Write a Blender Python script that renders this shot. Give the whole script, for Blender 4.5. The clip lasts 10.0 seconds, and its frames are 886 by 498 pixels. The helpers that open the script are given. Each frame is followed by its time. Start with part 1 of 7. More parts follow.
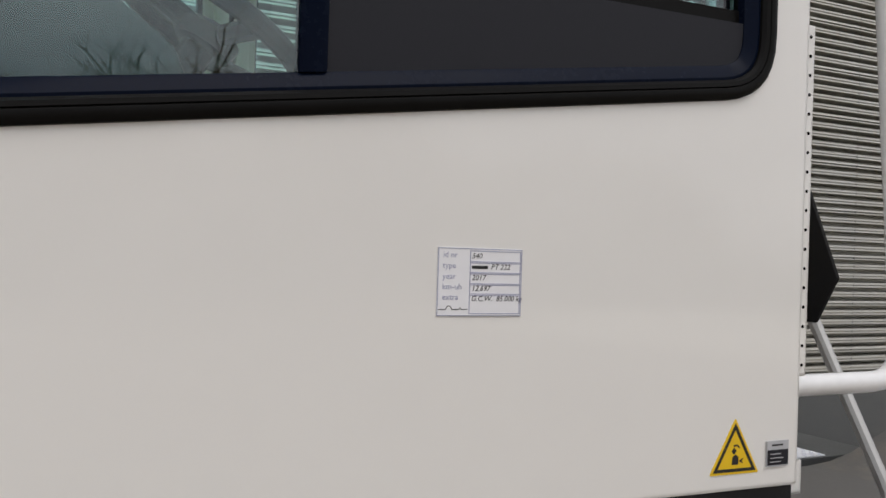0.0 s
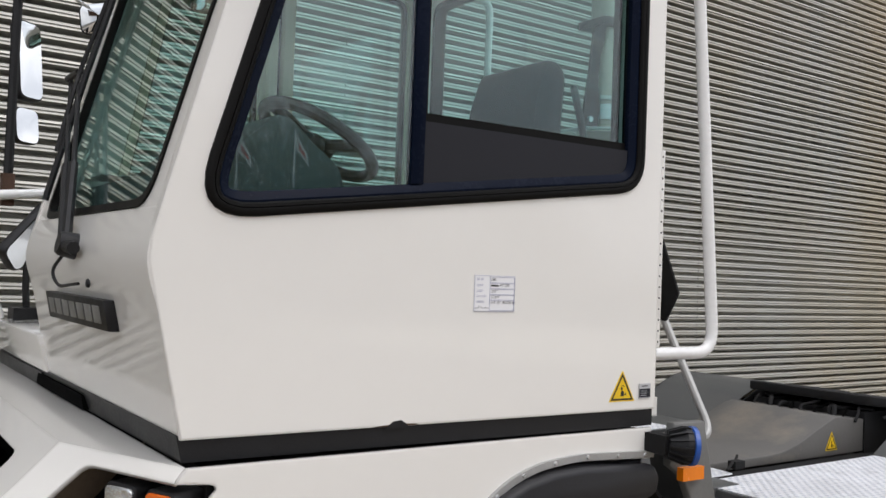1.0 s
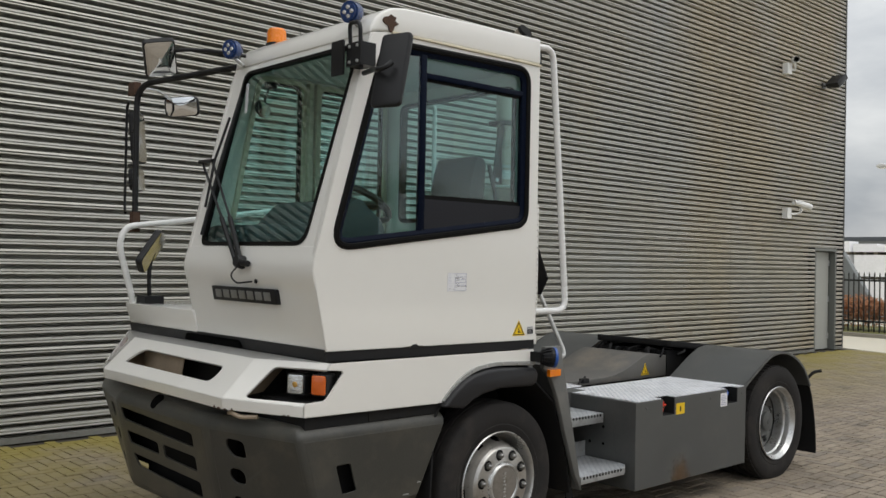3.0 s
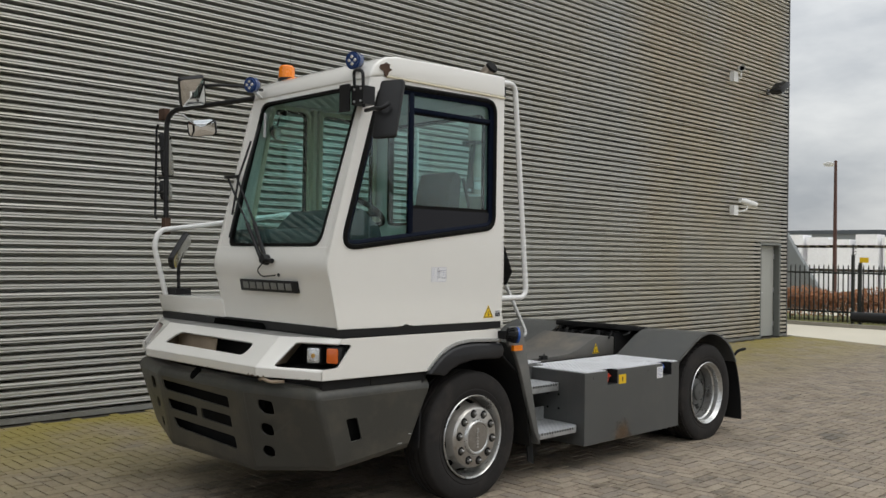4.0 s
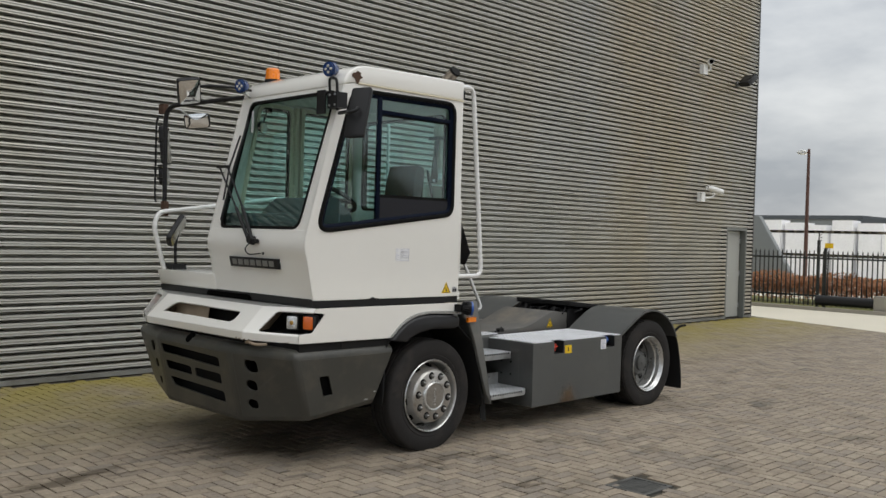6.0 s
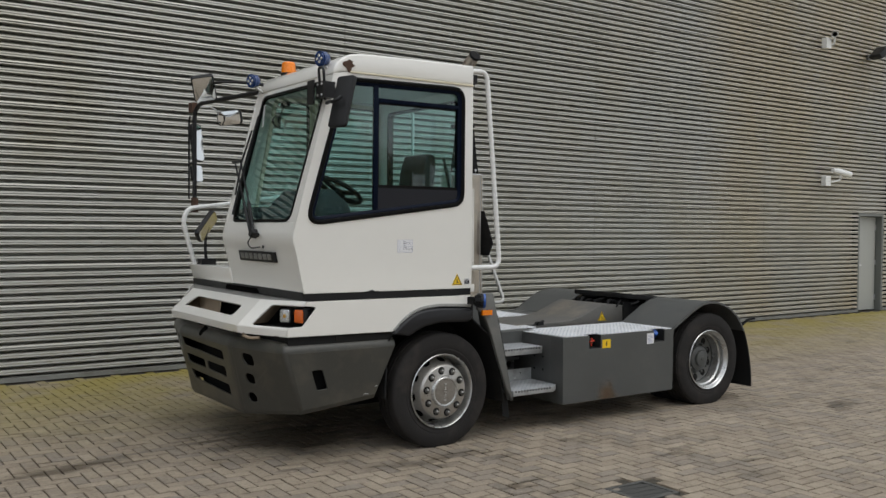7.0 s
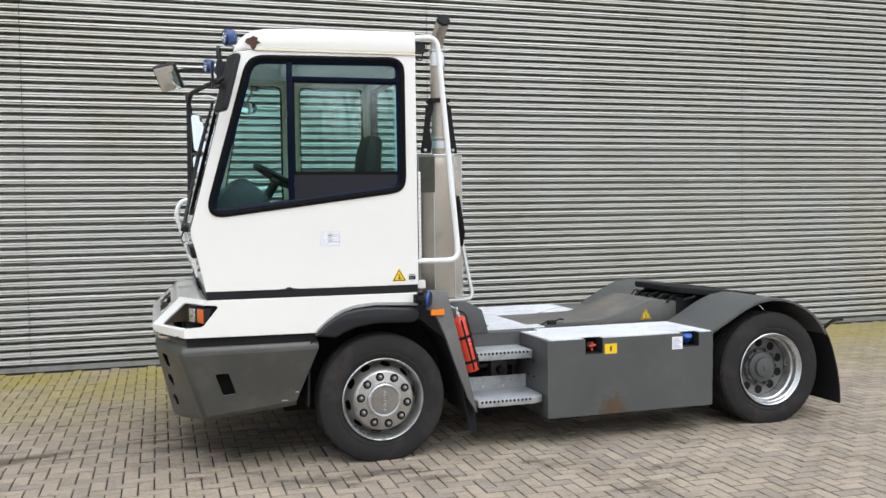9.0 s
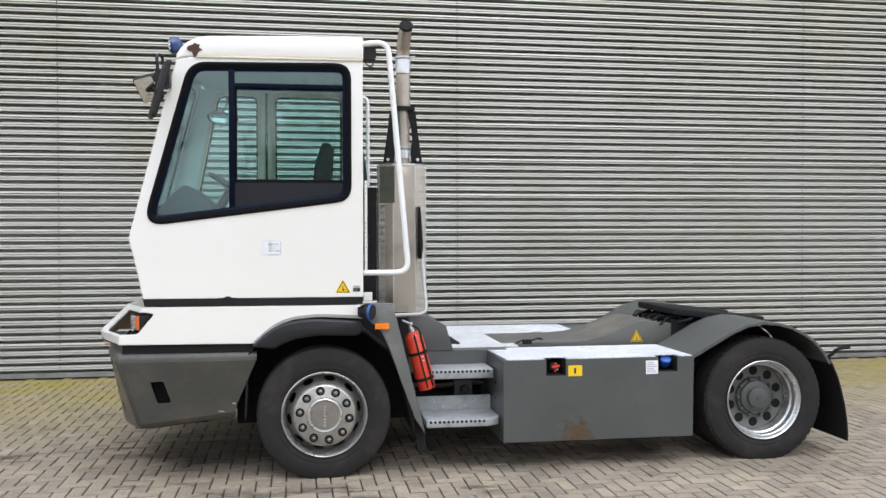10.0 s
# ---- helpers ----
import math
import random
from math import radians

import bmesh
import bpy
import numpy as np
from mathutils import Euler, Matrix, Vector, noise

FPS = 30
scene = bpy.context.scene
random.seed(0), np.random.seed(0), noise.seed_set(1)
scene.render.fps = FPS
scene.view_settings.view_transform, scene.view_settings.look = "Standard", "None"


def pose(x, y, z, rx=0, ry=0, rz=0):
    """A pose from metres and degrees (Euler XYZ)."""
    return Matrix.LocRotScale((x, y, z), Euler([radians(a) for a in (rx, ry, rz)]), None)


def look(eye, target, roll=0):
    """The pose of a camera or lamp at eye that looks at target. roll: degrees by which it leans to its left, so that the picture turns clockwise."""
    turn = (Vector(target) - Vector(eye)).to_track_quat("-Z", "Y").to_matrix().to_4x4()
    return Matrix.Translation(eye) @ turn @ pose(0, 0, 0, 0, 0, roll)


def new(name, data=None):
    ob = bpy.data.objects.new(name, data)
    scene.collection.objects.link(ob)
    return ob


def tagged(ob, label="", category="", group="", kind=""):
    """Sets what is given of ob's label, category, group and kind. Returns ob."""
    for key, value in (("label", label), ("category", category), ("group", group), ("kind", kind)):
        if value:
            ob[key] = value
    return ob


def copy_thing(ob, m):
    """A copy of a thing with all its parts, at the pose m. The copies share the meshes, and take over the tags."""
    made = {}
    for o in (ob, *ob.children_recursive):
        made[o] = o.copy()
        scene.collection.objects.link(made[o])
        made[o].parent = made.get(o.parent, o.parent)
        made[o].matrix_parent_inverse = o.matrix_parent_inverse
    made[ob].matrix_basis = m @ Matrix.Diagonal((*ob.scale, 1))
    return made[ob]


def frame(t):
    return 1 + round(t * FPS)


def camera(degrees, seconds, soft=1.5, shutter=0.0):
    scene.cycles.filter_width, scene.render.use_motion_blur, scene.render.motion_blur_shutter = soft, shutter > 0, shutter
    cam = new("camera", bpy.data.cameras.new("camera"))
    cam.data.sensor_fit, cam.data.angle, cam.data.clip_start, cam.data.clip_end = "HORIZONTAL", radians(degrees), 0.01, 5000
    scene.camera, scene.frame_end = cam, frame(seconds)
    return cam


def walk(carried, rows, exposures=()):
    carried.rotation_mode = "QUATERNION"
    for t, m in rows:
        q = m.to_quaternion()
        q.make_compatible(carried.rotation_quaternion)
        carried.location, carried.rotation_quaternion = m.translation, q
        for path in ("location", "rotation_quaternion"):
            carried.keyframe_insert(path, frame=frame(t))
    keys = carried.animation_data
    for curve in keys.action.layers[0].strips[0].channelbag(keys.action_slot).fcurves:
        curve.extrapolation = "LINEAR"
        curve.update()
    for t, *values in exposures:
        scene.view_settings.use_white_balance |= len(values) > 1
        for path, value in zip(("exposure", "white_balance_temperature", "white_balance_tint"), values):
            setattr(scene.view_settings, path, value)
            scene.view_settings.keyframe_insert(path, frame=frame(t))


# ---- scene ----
cam = camera(52.1, 10.0)
PATH = [
    (0, (0.912, 0.073, 1.705), (1.808, 1.86, 1.714), 1.8),
    (0.5, (0.472, -0.281, 1.721), (1.55, 1.404, 1.761), 1.9),
    (1, (-0.021, -0.748, 1.709), (1.126, 0.89, 1.767), 2.2),
    (1.3, (-0.307, -1.002, 1.714), (0.861, 0.621, 1.762), 2.3),
    (1.5, (-0.520, -1.152, 1.744), (0.703, 0.430, 1.776), 2.0),
    (1.7, (-0.731, -1.301, 1.714), (0.538, 0.244, 1.762), 1.5),
    (2, (-1.03, -1.638, 1.745), (0.243, -0.097, 1.798), 1.9),
    (2.2, (-1.219, -1.773, 1.749), (0.071, -0.246, 1.802), 1.8),
    (3.3, (-2.284, -2.798, 1.789), (-0.924, -1.332, 1.812), 1.1),
    (3.5, (-2.48, -2.975, 1.761), (-1.115, -1.514, 1.786), 1.1),
    (4, (-2.941, -3.36, 1.794), (-1.538, -1.934, 1.81), 0.8),
    (4.5, (-3.337, -3.702, 1.808), (-1.925, -2.285, 1.842), 1.2),
    (5, (-3.653, -3.857, 1.803), (-2.218, -2.464, 1.816), 1.5),
    (5.5, (-3.743, -4.029, 1.822), (-2.3, -2.645, 1.799), 1.5),
    (5.7, (-3.679, -4.091, 1.828), (-2.244, -2.698, 1.801), 1.6),
    (6.8, (-2.623, -4.752, 1.83), (-1.378, -3.188, 1.791), 0.7),
    (7, (-2.361, -4.853, 1.814), (-1.21, -3.218, 1.767), 0.5),
    (7.5, (-1.718, -5.052, 1.814), (-0.719, -3.321, 1.759), 0.5),
    (8, (-0.997, -5.157, 1.773), (-0.123, -3.36, 1.703), 0.2),
    (8.2, (-0.760, -5.154, 1.770), (0.062, -3.332, 1.705), 0.0),
    (8.5, (-0.286, -5.259, 1.831), (0.438, -3.396, 1.749), -0.1),
    (8.7, (-0.041, -5.259, 1.807), (0.660, -3.387, 1.726), -0.3),
    (9, (0.398, -5.24, 1.869), (0.994, -3.333, 1.78), -0.8),
    (9.5, (1.055, -5.273, 1.838), (1.519, -3.329, 1.768), -0.4),
    (10, (1.744, -5.285, 1.768), (2.067, -3.312, 1.732), -0.1),
]
# the picture brightens and turns cooler as the camera comes round to the side
EXPOSURES = [(0, 0.0, 6550, 12), (1.0, 0.32, 6480, 12), (1.5, 0.20, 6510, 11), (2.0, -0.06, 6560, 9), (3.5, -0.04, 6610, 7), (5.5, -0.03, 6580, 7), (7.0, -0.09, 6480, 7), (7.5, 0.56, 6290, 8), (8.0, 0.86, 6220, 8), (10, 0.80, 6160, 9)]
walk(cam, [(t, look(eye, target, roll)) for t, eye, target, roll in PATH], EXPOSURES)

from mathutils.geometry import tessellate_polygon as tessellate

# ---- light ----
world = bpy.data.worlds.new("overcast_sky")
scene.world = world
world.use_nodes = True
wn, wl = world.node_tree.nodes, world.node_tree.links
sky = wn.new("ShaderNodeTexSky")
sky.sky_type, sky.sun_disc = "NISHITA", False
sky.sun_elevation, sky.sun_rotation = radians(58), radians(164)
sky.dust_density, sky.air_density = 3.0, 1.0
coords = wn.new("ShaderNodeTexCoord")
stretch = wn.new("ShaderNodeMapping")
stretch.inputs["Scale"].default_value = (1.0, 1.0, 2.6)
cloud = wn.new("ShaderNodeTexNoise")
cloud.inputs["Scale"].default_value, cloud.inputs["Detail"].default_value = 3.0, 7.0
cloud.inputs["Roughness"].default_value = 0.52
ramp = wn.new("ShaderNodeValToRGB")
ramp.color_ramp.elements[0].position, ramp.color_ramp.elements[0].color = 0.36, (4.7, 4.95, 5.45, 1)
ramp.color_ramp.elements[1].position, ramp.color_ramp.elements[1].color = 0.64, (9.9, 9.9, 10.0, 1)
blend = wn.new("ShaderNodeMix")
blend.data_type = "RGBA"
blend.inputs[0].default_value = 0.88
wl.new(coords.outputs["Generated"], stretch.inputs["Vector"])
wl.new(stretch.outputs["Vector"], cloud.inputs["Vector"])
wl.new(cloud.outputs["Fac"], ramp.inputs["Fac"])
wl.new(sky.outputs["Color"], blend.inputs[6])
wl.new(ramp.outputs["Color"], blend.inputs[7])
# an overcast sky is three times as bright overhead as at the horizon
height, climb, whole = wn.new("ShaderNodeSeparateXYZ"), wn.new("ShaderNodeMapRange"), wn.new("ShaderNodeMix")
climb.inputs["To Min"].default_value, climb.inputs["To Max"].default_value = 1.1, 2.6
whole.data_type, whole.blend_type = "RGBA", "MULTIPLY"
whole.inputs[0].default_value = 1.0
wl.new(coords.outputs["Generated"], height.inputs[0])
wl.new(height.outputs["Z"], climb.inputs["Value"])
wl.new(blend.outputs[2], whole.inputs[6])
wl.new(climb.outputs["Result"], whole.inputs[7])
wl.new(whole.outputs[2], wn["Background"].inputs["Color"])
wn["Background"].inputs["Strength"].default_value = 0.0775

sun = new("sun", bpy.data.lights.new("sun", "SUN"))
sun.data.energy, sun.data.angle, sun.data.color = 0.55, radians(35), (1.0, 0.97, 0.92)
sun.matrix_world = look((8, -17, 33), (2, 3, 0))


# ---- materials ----
def material(name, colour, rough=0.5, metal=0.0, vary=0.08, scale=6.0, fine=60.0, bump=0.0, coat=0.0, dirt=None, dirt_at=(0.55, 0.75), dirt_scale=2.0,
             emit=0.0, specular=0.5, edge=0.0, patchy=0.08):
    """A surface with variation at two scales, optional blotches of a second colour, fine relief and softly rounded edges."""
    m = bpy.data.materials.new(name)
    m.use_nodes = True
    n, l = m.node_tree.nodes, m.node_tree.links
    b = n["Principled BSDF"]
    geo = n.new("ShaderNodeNewGeometry")
    big, small = n.new("ShaderNodeTexNoise"), n.new("ShaderNodeTexNoise")
    for tex, s in ((big, scale), (small, fine)):
        tex.inputs["Scale"].default_value, tex.inputs["Detail"].default_value = s, 5.0
        l.new(geo.outputs["Position"], tex.inputs["Vector"])
    mixed = n.new("ShaderNodeMath")
    mixed.operation = "ADD"
    l.new(big.outputs["Fac"], mixed.inputs[0])
    l.new(small.outputs["Fac"], mixed.inputs[1])
    tone = n.new("ShaderNodeMapRange")
    tone.inputs["From Min"].default_value, tone.inputs["From Max"].default_value = 0.6, 1.4
    tone.inputs["To Min"].default_value, tone.inputs["To Max"].default_value = 1 - vary, 1 + vary
    l.new(mixed.outputs[0], tone.inputs["Value"])
    paint = n.new("ShaderNodeMix")
    paint.data_type, paint.blend_type = "RGBA", "MULTIPLY"
    paint.inputs[0].default_value = 1.0
    paint.inputs[6].default_value = (*colour, 1)
    l.new(tone.outputs["Result"], paint.inputs[7])
    result = paint.outputs[2]
    if dirt:
        blot = n.new("ShaderNodeTexNoise")
        blot.inputs["Scale"].default_value, blot.inputs["Detail"].default_value, blot.inputs["Roughness"].default_value = dirt_scale, 8.0, 0.65
        l.new(geo.outputs["Position"], blot.inputs["Vector"])
        mask = n.new("ShaderNodeMapRange")
        mask.inputs["From Min"].default_value, mask.inputs["From Max"].default_value = dirt_at
        l.new(blot.outputs["Fac"], mask.inputs["Value"])
        soil = n.new("ShaderNodeMix")
        soil.data_type = "RGBA"
        soil.inputs[7].default_value = (*dirt, 1)
        l.new(mask.outputs["Result"], soil.inputs[0])
        l.new(result, soil.inputs[6])
        result = soil.outputs[2]
    l.new(result, b.inputs["Base Color"])
    b.inputs["Metallic"].default_value = metal
    b.inputs["Specular IOR Level"].default_value = specular
    b.inputs["Coat Weight"].default_value, b.inputs["Coat Roughness"].default_value = coat, 0.05
    gloss = n.new("ShaderNodeMapRange")
    gloss.inputs["From Min"].default_value, gloss.inputs["From Max"].default_value = 0.6, 1.4
    gloss.inputs["To Min"].default_value, gloss.inputs["To Max"].default_value = max(0.02, rough - patchy), min(1, rough + patchy)
    l.new(mixed.outputs[0], gloss.inputs["Value"])
    l.new(gloss.outputs["Result"], b.inputs["Roughness"])
    normal = None
    if edge:
        soft = n.new("ShaderNodeBevel")
        soft.samples = 4
        soft.inputs["Radius"].default_value = edge
        normal = soft.outputs["Normal"]
    if bump:
        relief = n.new("ShaderNodeBump")
        relief.inputs["Strength"].default_value, relief.inputs["Distance"].default_value = bump, 0.01
        l.new(small.outputs["Fac"], relief.inputs["Height"])
        if normal:
            l.new(normal, relief.inputs["Normal"])
        normal = relief.outputs["Normal"]
    if normal:
        l.new(normal, b.inputs["Normal"])
    if emit:
        b.inputs["Emission Color"].default_value, b.inputs["Emission Strength"].default_value = (*colour, 1), emit
    return m


def glass(name, tint, gloss=1.0):
    """A thin pane: clear with a tint, mirror-like at grazing angles."""
    m = bpy.data.materials.new(name)
    m.use_nodes = True
    n, l = m.node_tree.nodes, m.node_tree.links
    n.remove(n["Principled BSDF"])
    clear, shine, mixed, fres = n.new("ShaderNodeBsdfTransparent"), n.new("ShaderNodeBsdfGlossy"), n.new("ShaderNodeMixShader"), n.new("ShaderNodeLayerWeight")
    clear.inputs["Color"].default_value = (*tint, 1)
    shine.inputs["Roughness"].default_value, shine.inputs["Color"].default_value = 0.01, (gloss, gloss, gloss, 1)
    fres.inputs["Blend"].default_value = 0.5
    steep, share = n.new("ShaderNodeMath"), n.new("ShaderNodeMapRange")
    steep.operation, steep.inputs[1].default_value = "POWER", 5.0
    share.inputs["To Min"].default_value, share.inputs["To Max"].default_value = 0.066, 0.78
    l.new(fres.outputs["Facing"], steep.inputs[0])
    l.new(steep.outputs[0], share.inputs["Value"])
    l.new(share.outputs["Result"], mixed.inputs[0])
    l.new(clear.outputs[0], mixed.inputs[1])
    l.new(shine.outputs[0], mixed.inputs[2])
    l.new(mixed.outputs[0], n["Material Output"].inputs["Surface"])
    return m


def dotted(name, colour, spacing, share, metal, rough, hole=True, height=0.0):
    """Sheet metal with a staggered grid of round holes, or of raised studs, in the plane of its longest sides."""
    m = material(name, colour, rough, metal, 0.16, 4.0, 45.0, 0.05, 0, tuple(c * 0.62 for c in colour), (0.52, 0.75), 7.0)
    n, l = m.node_tree.nodes, m.node_tree.links
    b = n["Principled BSDF"]
    uv = n.new("ShaderNodeUVMap")
    vor = n.new("ShaderNodeTexVoronoi")
    vor.voronoi_dimensions, vor.inputs["Randomness"].default_value = "2D", 0.0
    vor.inputs["Scale"].default_value = 1 / spacing
    turn = n.new("ShaderNodeMapping")
    turn.inputs["Rotation"].default_value = (0, 0, radians(45))
    l.new(uv.outputs["UV"], turn.inputs["Vector"])
    l.new(turn.outputs["Vector"], vor.inputs["Vector"])
    if hole:
        inside = n.new("ShaderNodeMath")
        inside.operation, inside.inputs[1].default_value = "GREATER_THAN", share
        l.new(vor.outputs["Distance"], inside.inputs[0])
        l.new(inside.outputs[0], b.inputs["Alpha"])
    else:
        stud = n.new("ShaderNodeMapRange")
        stud.inputs["From Min"].default_value, stud.inputs["From Max"].default_value = share, share * 0.5
        l.new(vor.outputs["Distance"], stud.inputs["Value"])
        relief = n.new("ShaderNodeBump")
        relief.inputs["Strength"].default_value, relief.inputs["Distance"].default_value = 0.9, height
        l.new(stud.outputs["Result"], relief.inputs["Height"])
        l.new(relief.outputs["Normal"], b.inputs["Normal"])
        # the raised studs are tinted darker and slightly blue
        worn = n.new("ShaderNodeMix")
        worn.data_type, worn.blend_type = "RGBA", "MULTIPLY"
        worn.inputs[7].default_value = (0.66, 0.69, 0.74, 1)
        l.new(stud.outputs["Result"], worn.inputs[0])
        l.new(b.inputs["Base Color"].links[0].from_socket, worn.inputs[6])
        l.new(worn.outputs[2], b.inputs["Base Color"])
    return m


WHITE = material("cream_white_paint", (0.80, 0.785, 0.745), 0.3, 0, 0.012, 0.5, 9.0, 0.0, 1.0, edge=0.012, patchy=0.015)
CREAM = material("cream_trim", (0.68, 0.62, 0.47), 0.55, 0, 0.05)
GREY = material("dark_grey_chassis_paint", (0.072, 0.0745, 0.073), 0.42, 0, 0.12, 3.0, 90.0, 0.06, 0.0, (0.098, 0.096, 0.09), (0.52, 0.85), 2.4, edge=0.008)
COLUMN = material("scuffed_grey_paint", (0.125, 0.126, 0.12), 0.45, 0, 0.12, 4.0, 80.0, 0.06, 0.0, (0.19, 0.18, 0.165), (0.5, 0.8), 4.0, edge=0.008)
DUSTY = material("dusty_grey_paint", (0.098, 0.094, 0.087), 0.6, 0, 0.15, 2.5, 60.0, 0.08, 0.0, (0.2, 0.172, 0.135), (0.48, 0.75), 2.2, edge=0.008)
BUMPER = material("dark_grey_bumper_paint", (0.046, 0.0455, 0.040), 0.36, 0, 0.16, 2.5, 110.0, 0.10, 0.0, (0.095, 0.085, 0.066), (0.50, 0.80), 3.2, edge=0.01)
BLACK = material("black_plastic", (0.012, 0.012, 0.013), 0.45, 0, 0.15, 8.0, 120.0, 0.05, specular=0.3)
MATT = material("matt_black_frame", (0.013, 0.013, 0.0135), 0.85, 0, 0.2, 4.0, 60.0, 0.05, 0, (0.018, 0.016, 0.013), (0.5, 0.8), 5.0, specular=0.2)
FENDER = material("black_fender_plastic", (0.015, 0.015, 0.017), 0.42, 0, 0.12, 4.0, 150.0, 0.04, specular=0.35)
RUBBER = material("tyre_rubber", (0.021, 0.0195, 0.019), 0.82, 0, 0.2, 5.0, 70.0, 0.15, 0, (0.048, 0.041, 0.036), (0.50, 0.82), 4.0, specular=0.25)
SEAL = material("window_rubber", (0.006, 0.0058, 0.0055), 0.45, 0, 0.15, 9.0, 140.0, 0.02, specular=0.09)
FRAME = material("blue_black_window_frame", (0.004, 0.007, 0.017), 0.25, 0, 0.1, 8.0, 90.0, 0.0, specular=0.05)
PANEL = material("dark_grey_inner_panel", (0.016, 0.0165, 0.021), 0.5, 0, 0.08, 4.0, 200.0, 0.02, specular=0.2)
GALV = material("galvanised_tube", (0.4, 0.4, 0.39), 0.5, 0.5, 0.1, 6.0, 80.0, 0.04)
TAG = material("pale_grey_label", (0.45, 0.45, 0.46), 0.5, 0, 0.05)
SEATCLOTH = material("dark_seat_cloth", (0.022, 0.025, 0.028), 0.9, 0, 0.15, 8.0, 200.0, 0.2)
HEADLINER = material("grey_roof_lining", (0.52, 0.53, 0.52), 0.85, 0, 0.06, 3.0, 100.0, 0.02)
DASH = material("grey_dashboard", (0.045, 0.052, 0.058), 0.65, 0, 0.12, 3.0, 120.0, 0.015)
ALU = material("aluminium", (0.72, 0.73, 0.75), 0.35, 0.9, 0.08, 5.0, 80.0, 0.05)
STEEL = material("silver_rim_paint", (0.56, 0.565, 0.56), 0.3, 0.78, 0.1, 9.0, 90.0, 0.05, 0, (0.3, 0.27, 0.23), (0.5, 0.8), 7.0)
DISC = material("worn_silver_wheel_disc", (0.47, 0.455, 0.43), 0.33, 0.78, 0.12, 12.0, 110.0, 0.06, 0, (0.24, 0.2, 0.155), (0.5, 0.78), 9.0)
CAPFACE = material("dull_cap_face", (0.27, 0.25, 0.225), 0.5, 0.6, 0.14, 14.0, 120.0, 0.06, 0, (0.17, 0.145, 0.12), (0.5, 0.78), 11.0)
NUT = material("dark_steel_nut", (0.25, 0.245, 0.235), 0.3, 0.9, 0.15, 20.0, 120.0, 0.05)
PIPE = material("weathered_exhaust_steel", (0.46, 0.4, 0.34), 0.42, 0.8, 0.15, 6.0, 70.0, 0.05, 0, (0.25, 0.17, 0.1), (0.55, 0.8), 6.0)
TREAD = dotted("checker_plate", (0.85, 0.86, 0.89), 0.034, 0.34, 0.35, 0.45, False, 0.006)
MESHED = dotted("perforated_heat_shield", (0.64, 0.58, 0.5), 0.0155, 0.3, 0.75, 0.38, True)
RAIL = material("white_tube_paint", (0.78, 0.78, 0.77), 0.35, 0, 0.04, 6.0, 60.0, 0.02, 0.3)
LINER = material("brown_beige_sheet", (0.3, 0.235, 0.17), 0.6, 0, 0.2, 8.0, 60.0)
OLIVE = material("heat_stained_steel", (0.15, 0.145, 0.115), 0.5, 0.4, 0.2, 5.0, 60.0, 0.05, 0, (0.23, 0.19, 0.13), (0.45, 0.75), 6.0)
RUST = material("rusty_brown_metal", (0.075, 0.04, 0.025), 0.85, 0.1, 0.3, 20.0, 150.0, 0.3)
ORANGE = material("orange_lens", (0.62, 0.115, 0.01), 0.2, 0, 0.05, coat=0.6)
ROOFBLUE = material("dark_blue_lamp_housing", (0.010, 0.036, 0.14), 0.25, 0, 0.1, coat=0.4)
STEPPLAIN = material("dull_step_aluminium", (0.4, 0.41, 0.41), 0.5, 0.5, 0.15, 6.0, 70.0, 0.08, 0, (0.25, 0.25, 0.24), (0.5, 0.75), 9.0)
STEPALU = dotted("worn_step_aluminium", (0.5, 0.515, 0.535), 0.034, 0.3, 0.55, 0.48, False, 0.005)
AMBER = material("amber_lens", (0.85, 0.22, 0.004), 0.25, 0, 0.05, coat=0.5)
VOID = material("dark_opening", (0.002, 0.002, 0.002), 0.9, 0, 0.1, specular=0.05)
BLUE = material("blue_plastic", (0.013, 0.075, 0.33), 0.35, 0, 0.1, coat=0.3)
AMBERGLASS = material("amber_bulb_glass", (0.5, 0.28, 0.06), 0.2, 0.2, 0.1, coat=0.5)
LAMPGLASS = material("lamp_lens", (0.7, 0.72, 0.73), 0.16, 0.85, 0.25, 30.0, 70.0, 0.35, coat=0.8)
RED = material("red_extinguisher_paint", (0.62, 0.045, 0.018), 0.3, 0, 0.06, coat=0.4)
YELLOW = material("yellow_sign_film", (0.8, 0.52, 0.01), 0.4, 0, 0.03)
INK = material("black_print", (0.012, 0.012, 0.012), 0.6, 0, 0.05)
BLUEINK = material("blue_print", (0.32, 0.33, 0.46), 0.7, 0, 0.1)
PAPER = material("white_paper_label", (0.79, 0.79, 0.80), 0.6, 0, 0.02)
SILVERPRINT = material("brushed_grey_letters", (0.22, 0.22, 0.21), 0.4, 0.3, 0.1)
MIRROR = material("mirror_glass", (0.85, 0.87, 0.88), 0.02, 1.0, 0.0)
TINTED = glass("tinted_green_glass", (0.80, 0.935, 0.93))
CLEARG = glass("windscreen_glass", (0.80, 0.93, 0.91))


# ---- mesh tools ----
def put_mesh(name, mesh, mat):
    mesh.materials.append(mat)
    mesh.shade_smooth()
    mesh.set_sharp_from_angle(angle=radians(32))
    return new(name, mesh)


def under(ob, parent):
    ob.parent = parent
    if parent.type == "EMPTY":
        ob.matrix_parent_inverse = Matrix.Translation(-parent.location)
    return ob


